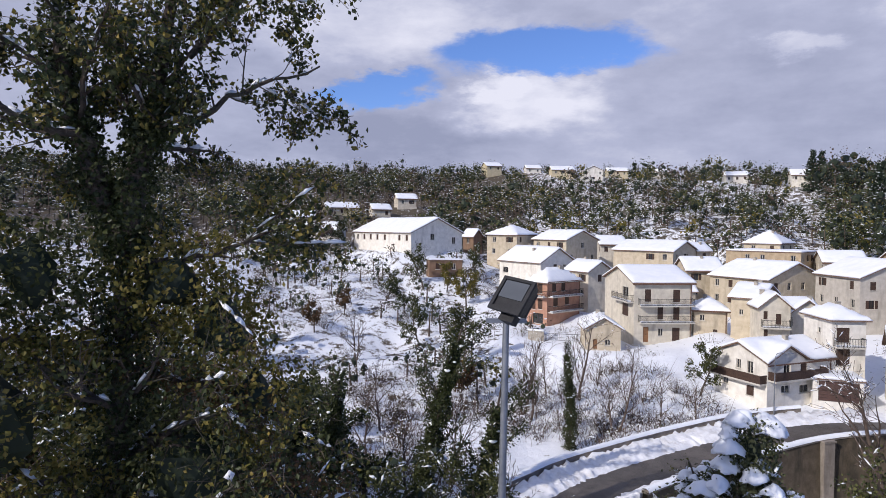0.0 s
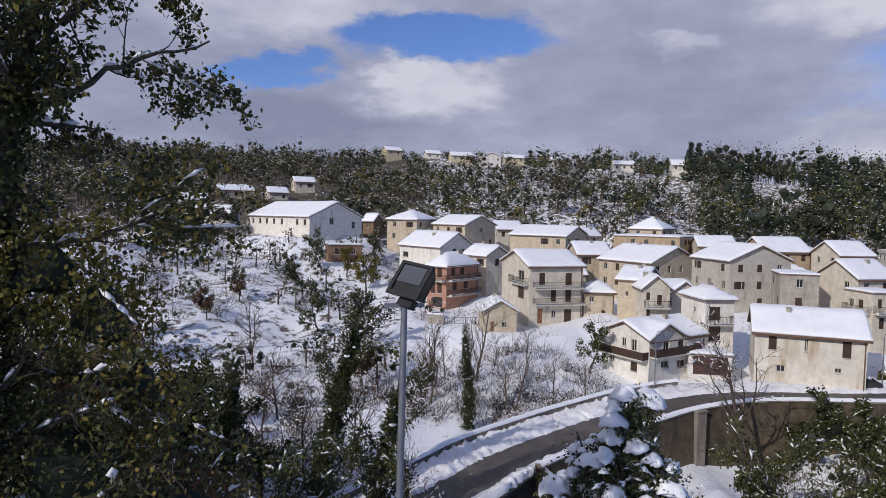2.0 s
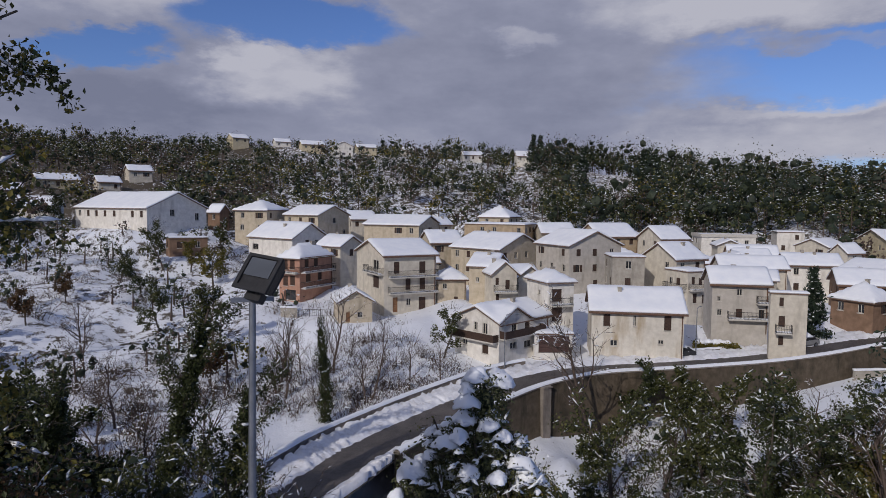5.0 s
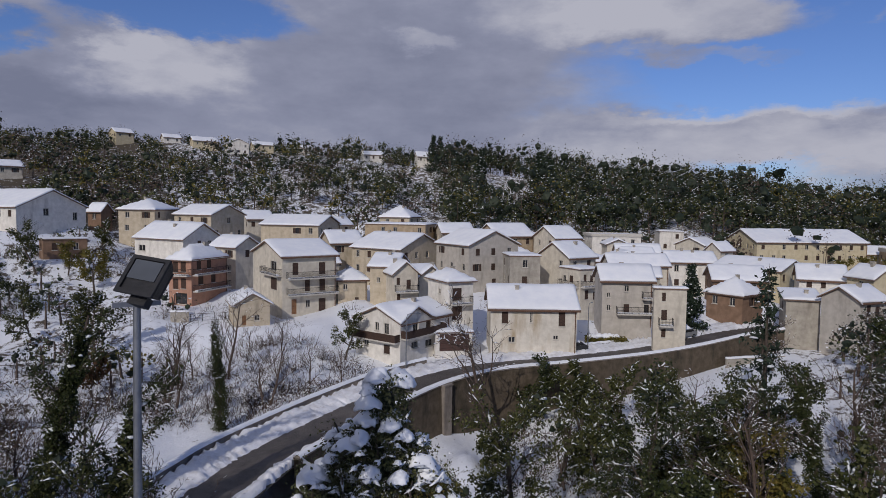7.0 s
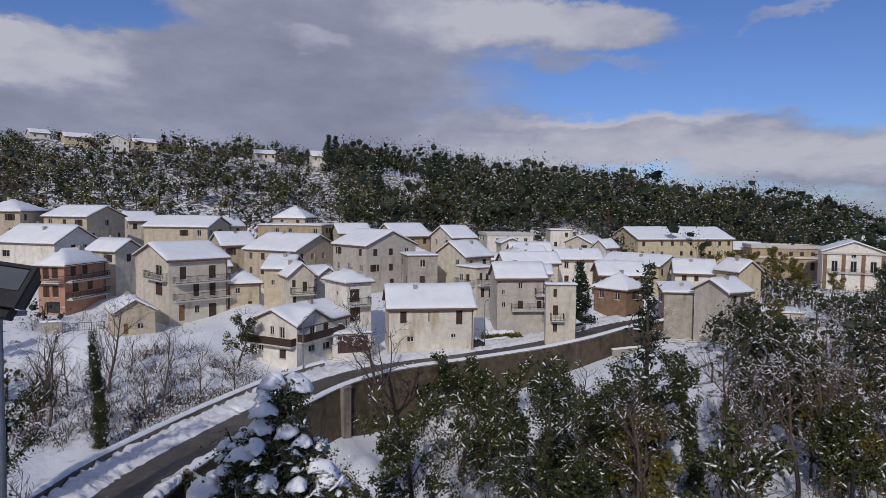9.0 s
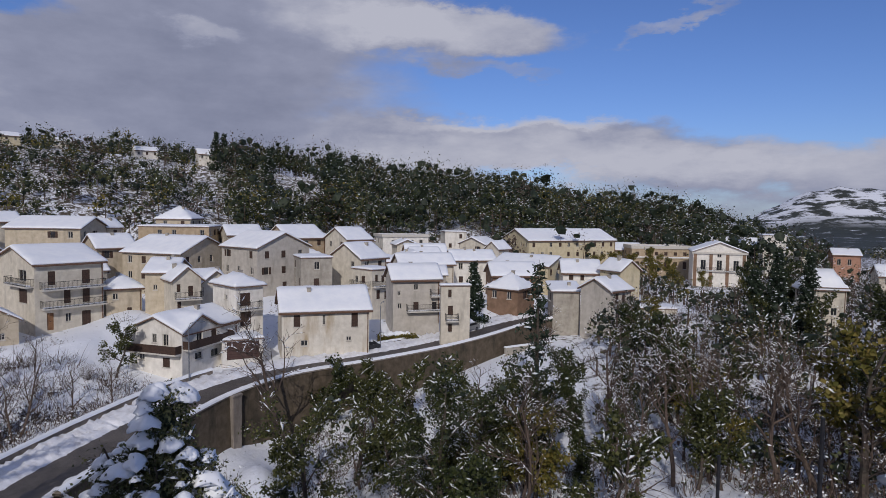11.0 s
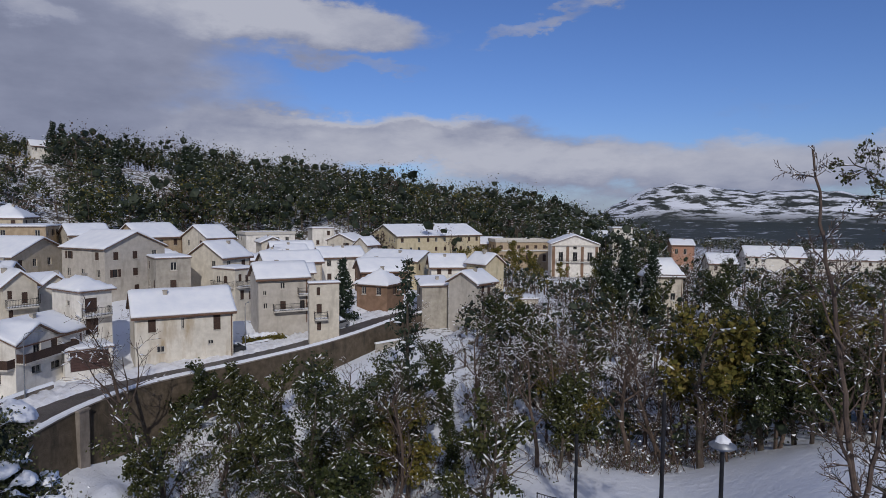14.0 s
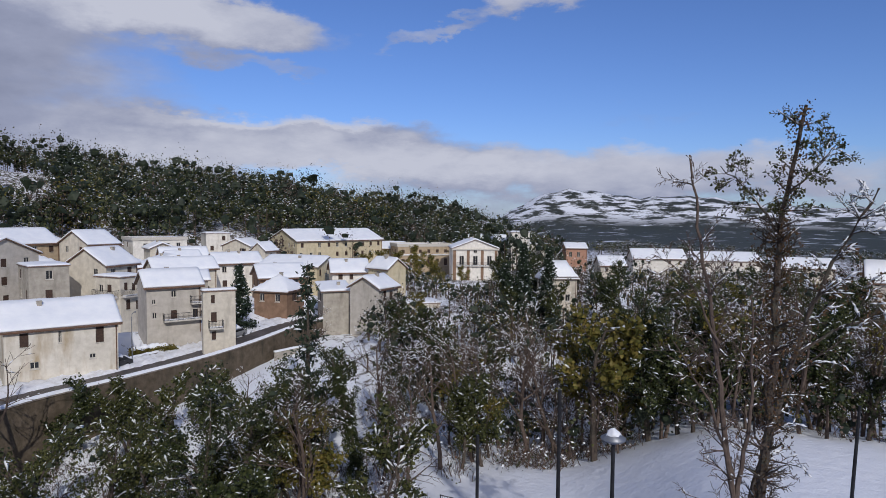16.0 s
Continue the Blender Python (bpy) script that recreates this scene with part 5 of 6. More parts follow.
def shrub(seed, h, leaf=None, snow=120, n=700):
    rng = np.random.default_rng(seed)
    ob = thing("shrub", Matrix(), ("leafy shrub" if leaf else "bare brown thicket") + " half buried in snow on the slope", "shrub", group="shrubs of the valley")
    limbs = []
    for k in range(8):
        a = rng.uniform(0, 6.28)
        d = (math.cos(a) * 0.55, math.sin(a) * 0.55, 1)
        grow(rng, (rng.normal(0, 0.35), rng.normal(0, 0.35), -0.2), d, h * rng.uniform(0.7, 1.15), 0.03, 0, SHRUB, limbs)
    g = Geo()
    limbs_to(g, limbs, 0.011)
    part("stem", g, M["twig"], ob)
    if leaf:
        c = Geo()
        leaves(c, on_limbs(rng, limbs, (1, 2), n, 0.12), 0.17, rng)
        part("foliage", c, M[leaf], ob)
    s = Geo()
    snow_on(s, rng, limbs, (0, 1, 2), snow, 0.17)
    tagged(part("snow", s, M["snow"], ob, "snow on the stems", smooth=True), kind="stuff")
    return ob


LIGHT_BARE = dict(BARE, kids=(9, 6, 3), segs=5)
KINDS = {
    "bare": [bare_tree(11, 8.0, 70, LIGHT_BARE), bare_tree(12, 6.5, 60, LIGHT_BARE), bare_tree(13, 9.5, 75, LIGHT_BARE)],
    "bare_near": [bare_tree(14, 10.0, 150, dict(BARE, kids=(10, 6, 4), segs=6)), bare_tree(15, 8.0, 130, dict(BARE, kids=(9, 6, 4), segs=6))],
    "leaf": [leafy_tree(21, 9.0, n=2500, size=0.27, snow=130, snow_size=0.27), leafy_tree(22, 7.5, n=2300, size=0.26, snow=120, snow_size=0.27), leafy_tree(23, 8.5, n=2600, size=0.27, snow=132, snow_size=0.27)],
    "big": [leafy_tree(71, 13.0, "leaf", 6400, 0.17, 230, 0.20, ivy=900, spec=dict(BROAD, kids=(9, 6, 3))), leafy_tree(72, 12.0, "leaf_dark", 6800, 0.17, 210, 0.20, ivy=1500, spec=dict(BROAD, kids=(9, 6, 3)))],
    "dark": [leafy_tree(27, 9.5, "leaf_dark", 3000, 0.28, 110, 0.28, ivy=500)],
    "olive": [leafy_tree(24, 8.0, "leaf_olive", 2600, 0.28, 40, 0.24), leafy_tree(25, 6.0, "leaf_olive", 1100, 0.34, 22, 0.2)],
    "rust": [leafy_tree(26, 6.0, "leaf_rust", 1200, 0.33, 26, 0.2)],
    "ivy_tall": [ivy_trunk(33, 14.5, 1.25, 11000, 0.17)],
    "shrub": [shrub(41, 2.2, None, 50), shrub(42, 2.8, None, 60), shrub(43, 2.4, "leaf", 45, 500), shrub(44, 2.6, "leaf_rust", 45, 500)],
    "spruce": [conifer(51, 9.0, 2.3), conifer(52, 8.0, 1.9)],
    "spruce_tall": [conifer(53, 13.0, 2.6)],
    "spruce_thin": [conifer(54, 13.0, 3.0, 0.7, 0.5)],
}
USED = set()


def plant(kind, x, y, scale=1.0, turn=0.0, which=0, sink=0.0):
    src = KINDS[kind][which % len(KINDS[kind])]
    m = pose(x, y, height(x, y) - sink, 0, 0, turn) @ Matrix.Diagonal((scale, scale, scale, 1))
    if src.name not in USED:
        USED.add(src.name)
        src.matrix_basis = m
        return src
    ob = copy_thing(src, Matrix())
    ob.matrix_basis = m
    return ob


def clear_of(x, y, gap=1.5):
    """True where no house or road stands."""
    for h in HOUSES:
        th = radians(h[3])
        ux, uy = x - h[1], y - h[2]
        u, v = ux * math.cos(th) + uy * math.sin(th), -ux * math.sin(th) + uy * math.cos(th)
        if -gap < u < h[4] + gap and -gap < v < h[5] + gap:
            return False
    s, _ = road_near(np.array([x]), np.array([y]))
    return not -6.5 < s[0] < 6.0


def wood(seed, n, az0, az1, d0, d1, mix, lo=0.7, hi=1.2, keep=None, gap=1.8):
    rng = random.Random(seed)
    done, tries = 0, 0
    while done < n and tries < n * 12:
        tries += 1
        az, d = rng.uniform(az0, az1), math.sqrt(rng.uniform(d0 * d0, d1 * d1))
        x, y, _ = polar(az, d)
        if not clear_of(x, y, gap) or (keep and not keep(az, d)):
            continue
        plant(rng.choice(mix), x, y, rng.uniform(lo, hi), rng.uniform(0, 360), rng.randrange(9), 0.1)
        done += 1


def off_terrace(az, d):
    """The open snowy terrace lies below the look-out, to the east."""
    return az < 66 or d > np.interp(az, [66, 68, 81, 97, 112], [50, 52, 59, 61, 64])


def drift(az, d):
    """Open drifts of snow between the trees below the wall."""
    return (30.8 < az < 35.8 and d > 36) or (41.0 < az < 45.0 and d < 58)


# thickets of the valley in front of the road
wood(1, 38, -38, 8, 26, 50, ["bare_near", "leaf", "rust", "dark", "dark", "bare_near", "bare"], 0.7, 1.05)
wood(2, 30, -40, 4, 50, 90, ["bare", "leaf", "bare", "rust", "olive"], 0.7, 1.1)
wood(3, 30, -38, 3, 84, 165, ["bare", "leaf", "olive", "dark", "rust"], 0.6, 0.95)
wood(4, 15, 7, 24, 66, 80, ["bare", "shrub", "bare"], 0.6, 0.95)
wood(5, 17, 26, 62, 30, 56, ["leaf", "bare", "bare", "dark", "bare"], 0.6, 0.95, lambda az, d: d < 46 + 0.5 * max(0, az - 36) and not drift(az, d))
wood(6, 46, 57, 112, 40, 100, ["bare", "leaf", "bare", "dark", "olive", "bare"], 0.75, 1.2, lambda az, d: not (60.2 < az < 62.8) and off_terrace(az, d))
wood(8, 34, 60, 112, 36, 78, ["bare", "bare", "bare", "leaf", "dark"], 0.75, 1.15, lambda az, d: off_terrace(az, d) and not 60.2 < az < 62.8)
wood(9, 26, 27, 60, 50, 72, ["leaf", "bare", "dark", "bare", "leaf"], 0.7, 0.95, lambda az, d: height(*polar(az, d)[:2]) < -2.5 and not drift(az, d))
wood(7, 44, 74, 114, 95, 160, ["bare", "leaf", "dark", "olive"], 0.8, 1.1)
for kind, az, d, top, which in (("big", 37.5, 40, 9.5, 0), ("big", 49.5, 44, 11.0, 1), ("big", 53, 50, 9.0, 0), ("ivy_tall", -15.0, 27, 17.4, 0), ("ivy_tall", -2.0, 46, 14.5, 0), ("ivy_tall", -10.5, 40, 13.0, 0), ("ivy_tall", -20.5, 30, 16.5, 0), ("ivy_tall", 1.8, 42, 10.5, 0), ("big", -12.5, 30, 11.0, 1), ("big", -5.5, 31, 9.5, 0), ("big", -26, 38, 14.0, 0), ("ivy_tall", 11.5, 63.5, 9.2, 0), ("bare_near", 15.5, 68, 7.8, 0), ("bare_near", 19.0, 70, 6.0, 1), ("bare_near", 21.8, 70, 5.5, 0), ("leaf", 22.2, 78, 8.0, 1), ("olive", 66.0, 150, 9.6, 0), ("olive", 68.0, 152, 9.8, 0), ("olive", 70.0, 150, 9.0, 1), ("olive", 64.6, 150, 9.2, 1), ("olive", 71.6, 148, 8.6, 0), ("big", 88.3, 62, 14.8, 1), ("olive", 83.8, 60, 12.2, 0), ("olive", 94, 64, 12.0, 0), ("big", 92.5, 66, 14.0, 0), ("bare_near", 81, 64, 12.5, 0), ("big", 108, 68, 14.0, 1), ("big", 101, 68, 12.5, 0), ("bare_near", 73, 58, 11.5, 0), ("bare_near", 67, 53, 9.0, 1), ("ivy_tall", 62.6, 52, 9.5, 0), ("bare_near", 36.5, 66, 12.6, 0), ("big", 55.5, 54, 8.6, 1), ("big", 51.2, 56, 5.2, 0), ("big", 58.3, 58, 8.0, 0), ("ivy_tall", 54.0, 50, 6.4, 0), ("bare_near", 56.8, 50, 8.0, 1), ("big", 47.2, 52, 3.6, 1), ("bare_near", 64.6, 54, 7.5, 0), ("big", 65.4, 60, 8.0, 1), ("bare_near", 70, 56, 11.0, 0), ("bare_near", 78, 62, 12.5, 1), ("bare_near", 75.5, 64, 11.0, 0), ("bare_near", 57, 48, 9.0, 1), ("big", -22, 24, 15.0, 1), ("big", -34, 20, 18.5, 0), ("big", -30, 28, 15.0, 1), ("big", 3, 38, 8.0, 0), ("bare_near", -6, 36, 9.5, 0), ("bare_near", 6, 42, 6.0, 1), ("bare_near", 1, 52, 8.5, 0), ("spruce_thin", 58.1, 66, 15.4, 0), ("spruce", 52.3, 100, 12.7, 0), ("spruce_tall", 77.2, 112, 15.5, 0), ("spruce_tall", 79.4, 114, 15.0, 0), ("spruce", 75.6, 112, 12.5, 1), ("spruce", 29.9, 285, 52.5, 0), ("spruce", 30.5, 288, 52.5, 1), ("spruce", 34.2, 250, 44.0, 0), ("spruce", 39.3, 240, 41.0, 1), ("spruce", 40.1, 244, 40.5, 0), ("spruce", 36.3, 118, 12.8, 1), ("spruce", 37.2, 120, 12.2, 0)):
    x, y, _ = polar(az, d)
    src = KINDS[kind][which]
    tall = max(v.co.z for c in src.children if c.name.startswith(("trunk", "crown", "ivy")) for v in c.data.vertices)
    plant(kind, x, y, (top - height(x, y)) / tall, az * 7.0, which, 0.1)


def far_woods(name, seed, spots, leaf_mix, label, quad=0.55, per=85, snow=26, tall=(6.5, 10.5)):
    """Woods too far off to count: crowns of many leaf sprays round shade-dark lumps, with snow on top, in one mesh."""
    rng = np.random.default_rng(seed)
    shade_core = [k for k, _ in leaf_mix].index("leaf_black")
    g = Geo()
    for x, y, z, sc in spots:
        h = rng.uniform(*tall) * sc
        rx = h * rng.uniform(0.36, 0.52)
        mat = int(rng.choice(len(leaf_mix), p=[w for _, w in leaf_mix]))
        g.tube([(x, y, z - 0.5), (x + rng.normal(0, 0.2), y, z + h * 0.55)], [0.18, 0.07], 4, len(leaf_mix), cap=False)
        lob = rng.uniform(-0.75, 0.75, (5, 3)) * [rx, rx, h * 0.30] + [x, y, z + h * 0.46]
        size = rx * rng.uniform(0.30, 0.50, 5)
        # a near-black lump in each lobe: the shade inside the crown, as colour
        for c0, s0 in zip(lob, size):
            g.add(LUMP_V * (s0 * rng.uniform(0.15, 0.5, (len(LUMP_V), 1))) + c0, LUMP_F, shade_core)
        n = int(per * sc)
        k = rng.integers(0, 5, n)
        d = rng.normal(0, 1, (n, 3))
        d /= np.linalg.norm(d, axis=1)[:, None]
        leaves(g, lob[k] + d * (size[k] * rng.uniform(0.35, 1.4, n))[:, None], quad * rng.uniform(0.7, 1.3), rng, mat, droop=0.1, broad=0.5)
        m = int(snow * sc * rng.uniform(0.3, 1.5))
        k = rng.integers(0, 5, m)
        d = rng.normal(0, 1, (m, 3)) + [0, 0, 0.9]
        d /= np.linalg.norm(d, axis=1)[:, None]
        q = lob[k] + d * (size[k] * rng.uniform(0.9, 1.4, m))[:, None]
        d = rng.normal(0, 1, (m, 3)) * [1, 1, 0.25]
        d /= np.linalg.norm(d, axis=1)[:, None]
        e = np.cross(d, [0, 0, 1.0])
        zz = (quad * rng.uniform(0.6, 1.9, m))[:, None]
        v = np.stack([q, q + d * zz * 0.5 + e * zz * 0.4 - [0, 0, 0.12], q + d * zz, q + d * zz * 0.5 - e * zz * 0.4 - [0, 0, 0.12]], 1)
        k = np.arange(m)[:, None] * 4
        g.add(v.reshape(-1, 3), np.concatenate([k + [[0, 1, 2]], k + [[0, 2, 3]]]), len(leaf_mix) + 1)
    ob = part(name, g, [M[k] for k, _ in leaf_mix] + [M["twig"], M["snow"]])
    tagged(ob, label, "woodland", kind="stuff")


def thicket(name, seed, places, label, twigs=30, snow=8, leaf=12, reach=1.7):
    """Undergrowth nobody could count: bent twigs, a few leaves and snow lodged in them, in one mesh."""
    rng = np.random.default_rng(seed)
    g = Geo()
    for x, y, z, sc in places:
        base = np.array([x, y, z - 0.15]) + rng.normal(0, 0.55, (twigs, 3)) * [1, 1, 0] * sc
        d = rng.normal(0, 0.55, (twigs, 3)) + [0, 0, 1.0]
        d /= np.linalg.norm(d, axis=1)[:, None]
        L = (reach * sc * rng.uniform(0.4, 1.25, twigs))[:, None]
        bend = rng.normal(0, 0.22, (twigs, 3)) * L
        e = np.cross(d, rng.normal(size=(twigs, 3)))
        e /= np.linalg.norm(e, axis=1)[:, None]
        w = 0.016 + 0.014 * sc
        mid, tip = base + d * L * 0.55 + bend * 0.5, base + d * L + bend + [0, 0, -0.15]
        v = np.stack([base - e * w, base + e * w, mid + e * w * 0.6, tip, mid - e * w * 0.6], 1)
        k = np.arange(twigs)[:, None] * 5
        g.add(v.reshape(-1, 3), np.concatenate([k + [[0, 1, 2]], k + [[0, 2, 4]], k + [[4, 2, 3]]]), 0)
        leaves(g, (mid + rng.normal(0, 0.25, mid.shape))[rng.integers(0, twigs, leaf)], 0.2 * sc ** 0.5, rng, 1 + int(rng.integers(0, 3)))
        c = np.where(rng.uniform(size=(snow, 1)) < 0.6, mid[rng.integers(0, twigs, snow)], tip[rng.integers(0, twigs, snow)])
        q = rng.normal(0, 1, (snow, 3)) * [1, 1, 0.3]
        q /= np.linalg.norm(q, axis=1)[:, None]
        r = np.cross(q, [0, 0, 1.0])
        s2 = (rng.uniform(0.07, 0.19, snow) * sc ** 0.5)[:, None]
        v = np.stack([c - q * s2, c + r * s2 * 0.6 - [0, 0, 0.03], c + q * s2, c - r * s2 * 0.6 - [0, 0, 0.03], c + [0, 0, 0.09]], 1)
        k = np.arange(snow)[:, None] * 5
        g.add(v.reshape(-1, 3), np.concatenate([k + [[0, 1, 4]], k + [[1, 2, 4]], k + [[2, 3, 4]], k + [[3, 0, 4]]]), 4)
    ob = part(name, g, [M["twig"], M["leaf"], M["leaf_dark"], M["leaf_rust"], M["snow"]])
    tagged(ob, label, "undergrowth", kind="stuff")


def spots(seed, n, az0, az1, d0, d1, keep=None, lo=0.75, hi=1.2):
    rng = np.random.default_rng(seed)
    az = rng.uniform(az0, az1, n)
    d = np.sqrt(rng.uniform(d0 * d0, d1 * d1, n))
    x, y = d * np.sin(np.radians(az)), d * np.cos(np.radians(az))
    z = heights(x, y)
    ok = [clear_of(a, b, 3.0) and (keep is None or keep(p, q, a, b)) for a, b, p, q in zip(x, y, az, d)]
    return [(a, b, c, rng.uniform(lo, hi)) for a, b, c, k in zip(x, y, z, ok) if k]


def meadow(az, d, x, y):
    """Snow meadows are left open between the woods."""
    for az0, d0 in OPEN:
        if abs(az - az0) < 1.3 and d0 - 55 < d < d0 + 3:
            return False
    return fnoise(x, y, 30.0, 3.3) > -0.34


OPEN = [(math.degrees(math.atan2(h[1], h[2])) + 0.8, math.hypot(h[1], h[2])) for h in HOUSES if h[0].startswith(("crest", "left"))]


def glade(az, d, x, y):
    """Open snow shows here and there between the bushes."""
    return fnoise(x, y, 9.0, 7.7) > -0.12


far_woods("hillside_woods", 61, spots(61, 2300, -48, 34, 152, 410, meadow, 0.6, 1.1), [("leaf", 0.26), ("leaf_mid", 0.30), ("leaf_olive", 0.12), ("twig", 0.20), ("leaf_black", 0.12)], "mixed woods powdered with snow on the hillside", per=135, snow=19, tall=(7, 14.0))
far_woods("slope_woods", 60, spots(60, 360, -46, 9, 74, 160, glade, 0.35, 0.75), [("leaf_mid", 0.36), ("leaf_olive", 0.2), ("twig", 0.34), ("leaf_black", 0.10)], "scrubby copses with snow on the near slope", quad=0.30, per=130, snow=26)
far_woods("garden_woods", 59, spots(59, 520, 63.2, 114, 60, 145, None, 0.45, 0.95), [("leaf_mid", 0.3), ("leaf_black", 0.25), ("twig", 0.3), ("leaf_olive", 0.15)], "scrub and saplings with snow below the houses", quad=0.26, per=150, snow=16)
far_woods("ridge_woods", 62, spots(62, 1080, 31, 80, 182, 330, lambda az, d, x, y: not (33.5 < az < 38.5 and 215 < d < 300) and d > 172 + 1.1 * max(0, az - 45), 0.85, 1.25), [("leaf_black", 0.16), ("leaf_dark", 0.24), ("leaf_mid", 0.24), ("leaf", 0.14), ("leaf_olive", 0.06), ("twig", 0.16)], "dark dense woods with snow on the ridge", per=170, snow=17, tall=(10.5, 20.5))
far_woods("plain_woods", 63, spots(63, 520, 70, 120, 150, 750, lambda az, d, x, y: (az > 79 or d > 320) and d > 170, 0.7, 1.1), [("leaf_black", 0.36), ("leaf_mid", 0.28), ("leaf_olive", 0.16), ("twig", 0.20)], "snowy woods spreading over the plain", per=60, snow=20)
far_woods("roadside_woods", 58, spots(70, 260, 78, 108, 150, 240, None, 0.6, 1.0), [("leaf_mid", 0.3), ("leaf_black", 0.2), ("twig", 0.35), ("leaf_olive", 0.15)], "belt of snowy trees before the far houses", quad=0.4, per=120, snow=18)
thicket("valley_undergrowth", 64, spots(64, 900, -42, 9, 22, 75, glade, 0.7, 1.6), "bare brown undergrowth and brambles holding snow")
thicket("slope_undergrowth", 65, spots(65, 1000, -42, 8, 75, 175, glade, 0.8, 1.5), "brown scrub with snow on the slope", twigs=20)
thicket("gully_undergrowth", 66, spots(66, 800, 14, 62, 26, 72, lambda az, d, x, y: glade(az, d, x, y) and height(x, y) < 0.5 and not drift(az, d), 0.6, 1.3), "brambles and saplings with snow below the road wall")
thicket("garden_undergrowth", 67, spots(67, 1100, 60, 116, 34, 130, lambda az, d, x, y: glade(az, d, x, y) and not 60.2 < az < 62.8 and off_terrace(az, d), 0.9, 2.0), "thickets with snow below the garden", twigs=30, leaf=18)
thicket("yard_undergrowth", 69, spots(69, 420, 4, 76, 88, 190, None, 0.6, 1.2), "shrubs and vines between the village houses", twigs=16, snow=5, leaf=16)
thicket("orchard_undergrowth", 68, spots(68, 230, 6, 25, 64, 84, None, 0.6, 1.4), "bare shrubs in the snowy orchard", twigs=22, leaf=2)


# ---- the trees beside the look-out ----
def near_tree(name, label, az, d, z, stems, spec, kids, snow, ivy=(), leafs=(), seed=1, twig="bark", snow_size=0.1, thin=0.006, pillows=0, mass=()):
    """stems: lists of (across, depth, up) with a first radius; ivy: (stem, n, radius, size, material); leafs: (n, size, spread, material, lowest, highest)."""
    rng = np.random.default_rng(seed)
    x, y, _ = polar(az, d)
    ob = thing(name, pose(x, y, z, 0, 0, -az), label, "tree", group="trees beside the look-out")
    limbs = []
    for pts, r0 in stems:
        p = smooth_line(np.array(pts, float), 5)
        p[1:-1] += rng.normal(0, 0.03, (len(p) - 2, 3))
        limbs.append((p, np.linspace(r0, r0 * 0.25, len(p)), 0))
        length = np.linalg.norm(np.diff(p, axis=0), axis=1).sum()
        for k in range(int(kids * length)):
            i = int(rng.uniform(0.25, 0.98) * (len(p) - 1))
            a = p[min(i + 1, len(p) - 1)] - p[i]
            a /= np.linalg.norm(a)
            side = rng.normal(size=3)
            side -= a * side.dot(a)
            side /= np.linalg.norm(side)
            t = i / len(p)
            grow(rng, p[i], a * 0.5 + side * 0.9, spec["reach"] * rng.uniform(0.5, 1.2) * (1.25 - 0.7 * t), max(0.012, r0 * (1 - 0.7 * t) * 0.35), 1, spec, limbs)
    g = Geo()
    limbs_to(g, limbs, thin)
    part("trunk", g, M[twig], ob)
    for stem, n, rad, size, mat in ivy:
        p = limbs[[i for i, l in enumerate(limbs) if l[2] == 0][stem]][0]
        t = rng.uniform(0, 0.999, n) * (len(p) - 1)
        k = t.astype(int)
        q = p[k] + (p[k + 1] - p[k]) * (t - k)[:, None]
        a, r = rng.uniform(0, 6.28, n), rad * np.sqrt(rng.uniform(0.1, 1, n)) * (0.6 + 0.4 * np.sin(t * 1.9 + stem) ** 2)
        c = Geo()
        leaves(c, q + np.stack([r * np.cos(a), r * np.sin(a), rng.normal(0, 0.1, n)], 1), size, rng, droop=0.8)
        part("ivy", c, M[mat], ob, "ivy wrapped round the stem")
    for n, size, spread, mat, lo, hi in leafs:
        q = on_limbs(rng, limbs, (2, 3), n * 3, spread)
        q = q[(q[:, 2] > lo) & (q[:, 2] < hi)][:n]
        c = Geo()
        leaves(c, q, size, rng, droop=0.6)
        part("crown", c, M[mat], ob)
    caps = []
    for centre, radii, n, size, mat in mass:
        d = rng.normal(0, 1, (n, 3))
        d /= np.linalg.norm(d, axis=1)[:, None]
        k = 0.82 + 0.2 * np.sin(d[:, 0] * 7 + d[:, 2] * 5) * np.sin(d[:, 1] * 6 + d[:, 2] * 4) + rng.normal(0, 0.09, n)
        c = Geo()
        leaves(c, np.array(centre) + d * np.array(radii) * k[:, None], size, rng, droop=0.5)
        # near-black lump behind the leaves, shade of the mass put into its colour
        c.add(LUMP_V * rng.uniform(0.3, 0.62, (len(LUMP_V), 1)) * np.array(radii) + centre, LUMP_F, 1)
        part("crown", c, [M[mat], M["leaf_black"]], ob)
        up = d[(d[:, 2] > 0.05)]
        caps.append(np.array(centre) + up * np.array(radii) * 0.98)
    s = Geo()
    snow_on(s, rng, limbs, (0, 1) if ivy else (0, 1, 2), snow, snow_size, 0.7)
    if pillows:
        q = np.concatenate(caps)
        cushions(s, q[rng.choice(len(q), pillows, replace=False)], 0.10 + 0.30 * rng.uniform(0, 1, pillows) ** 1.5, rng)
    tagged(part("snow", s, M["snow"], ob, "snow lodged on the branches", smooth=True), kind="stuff")
    return ob


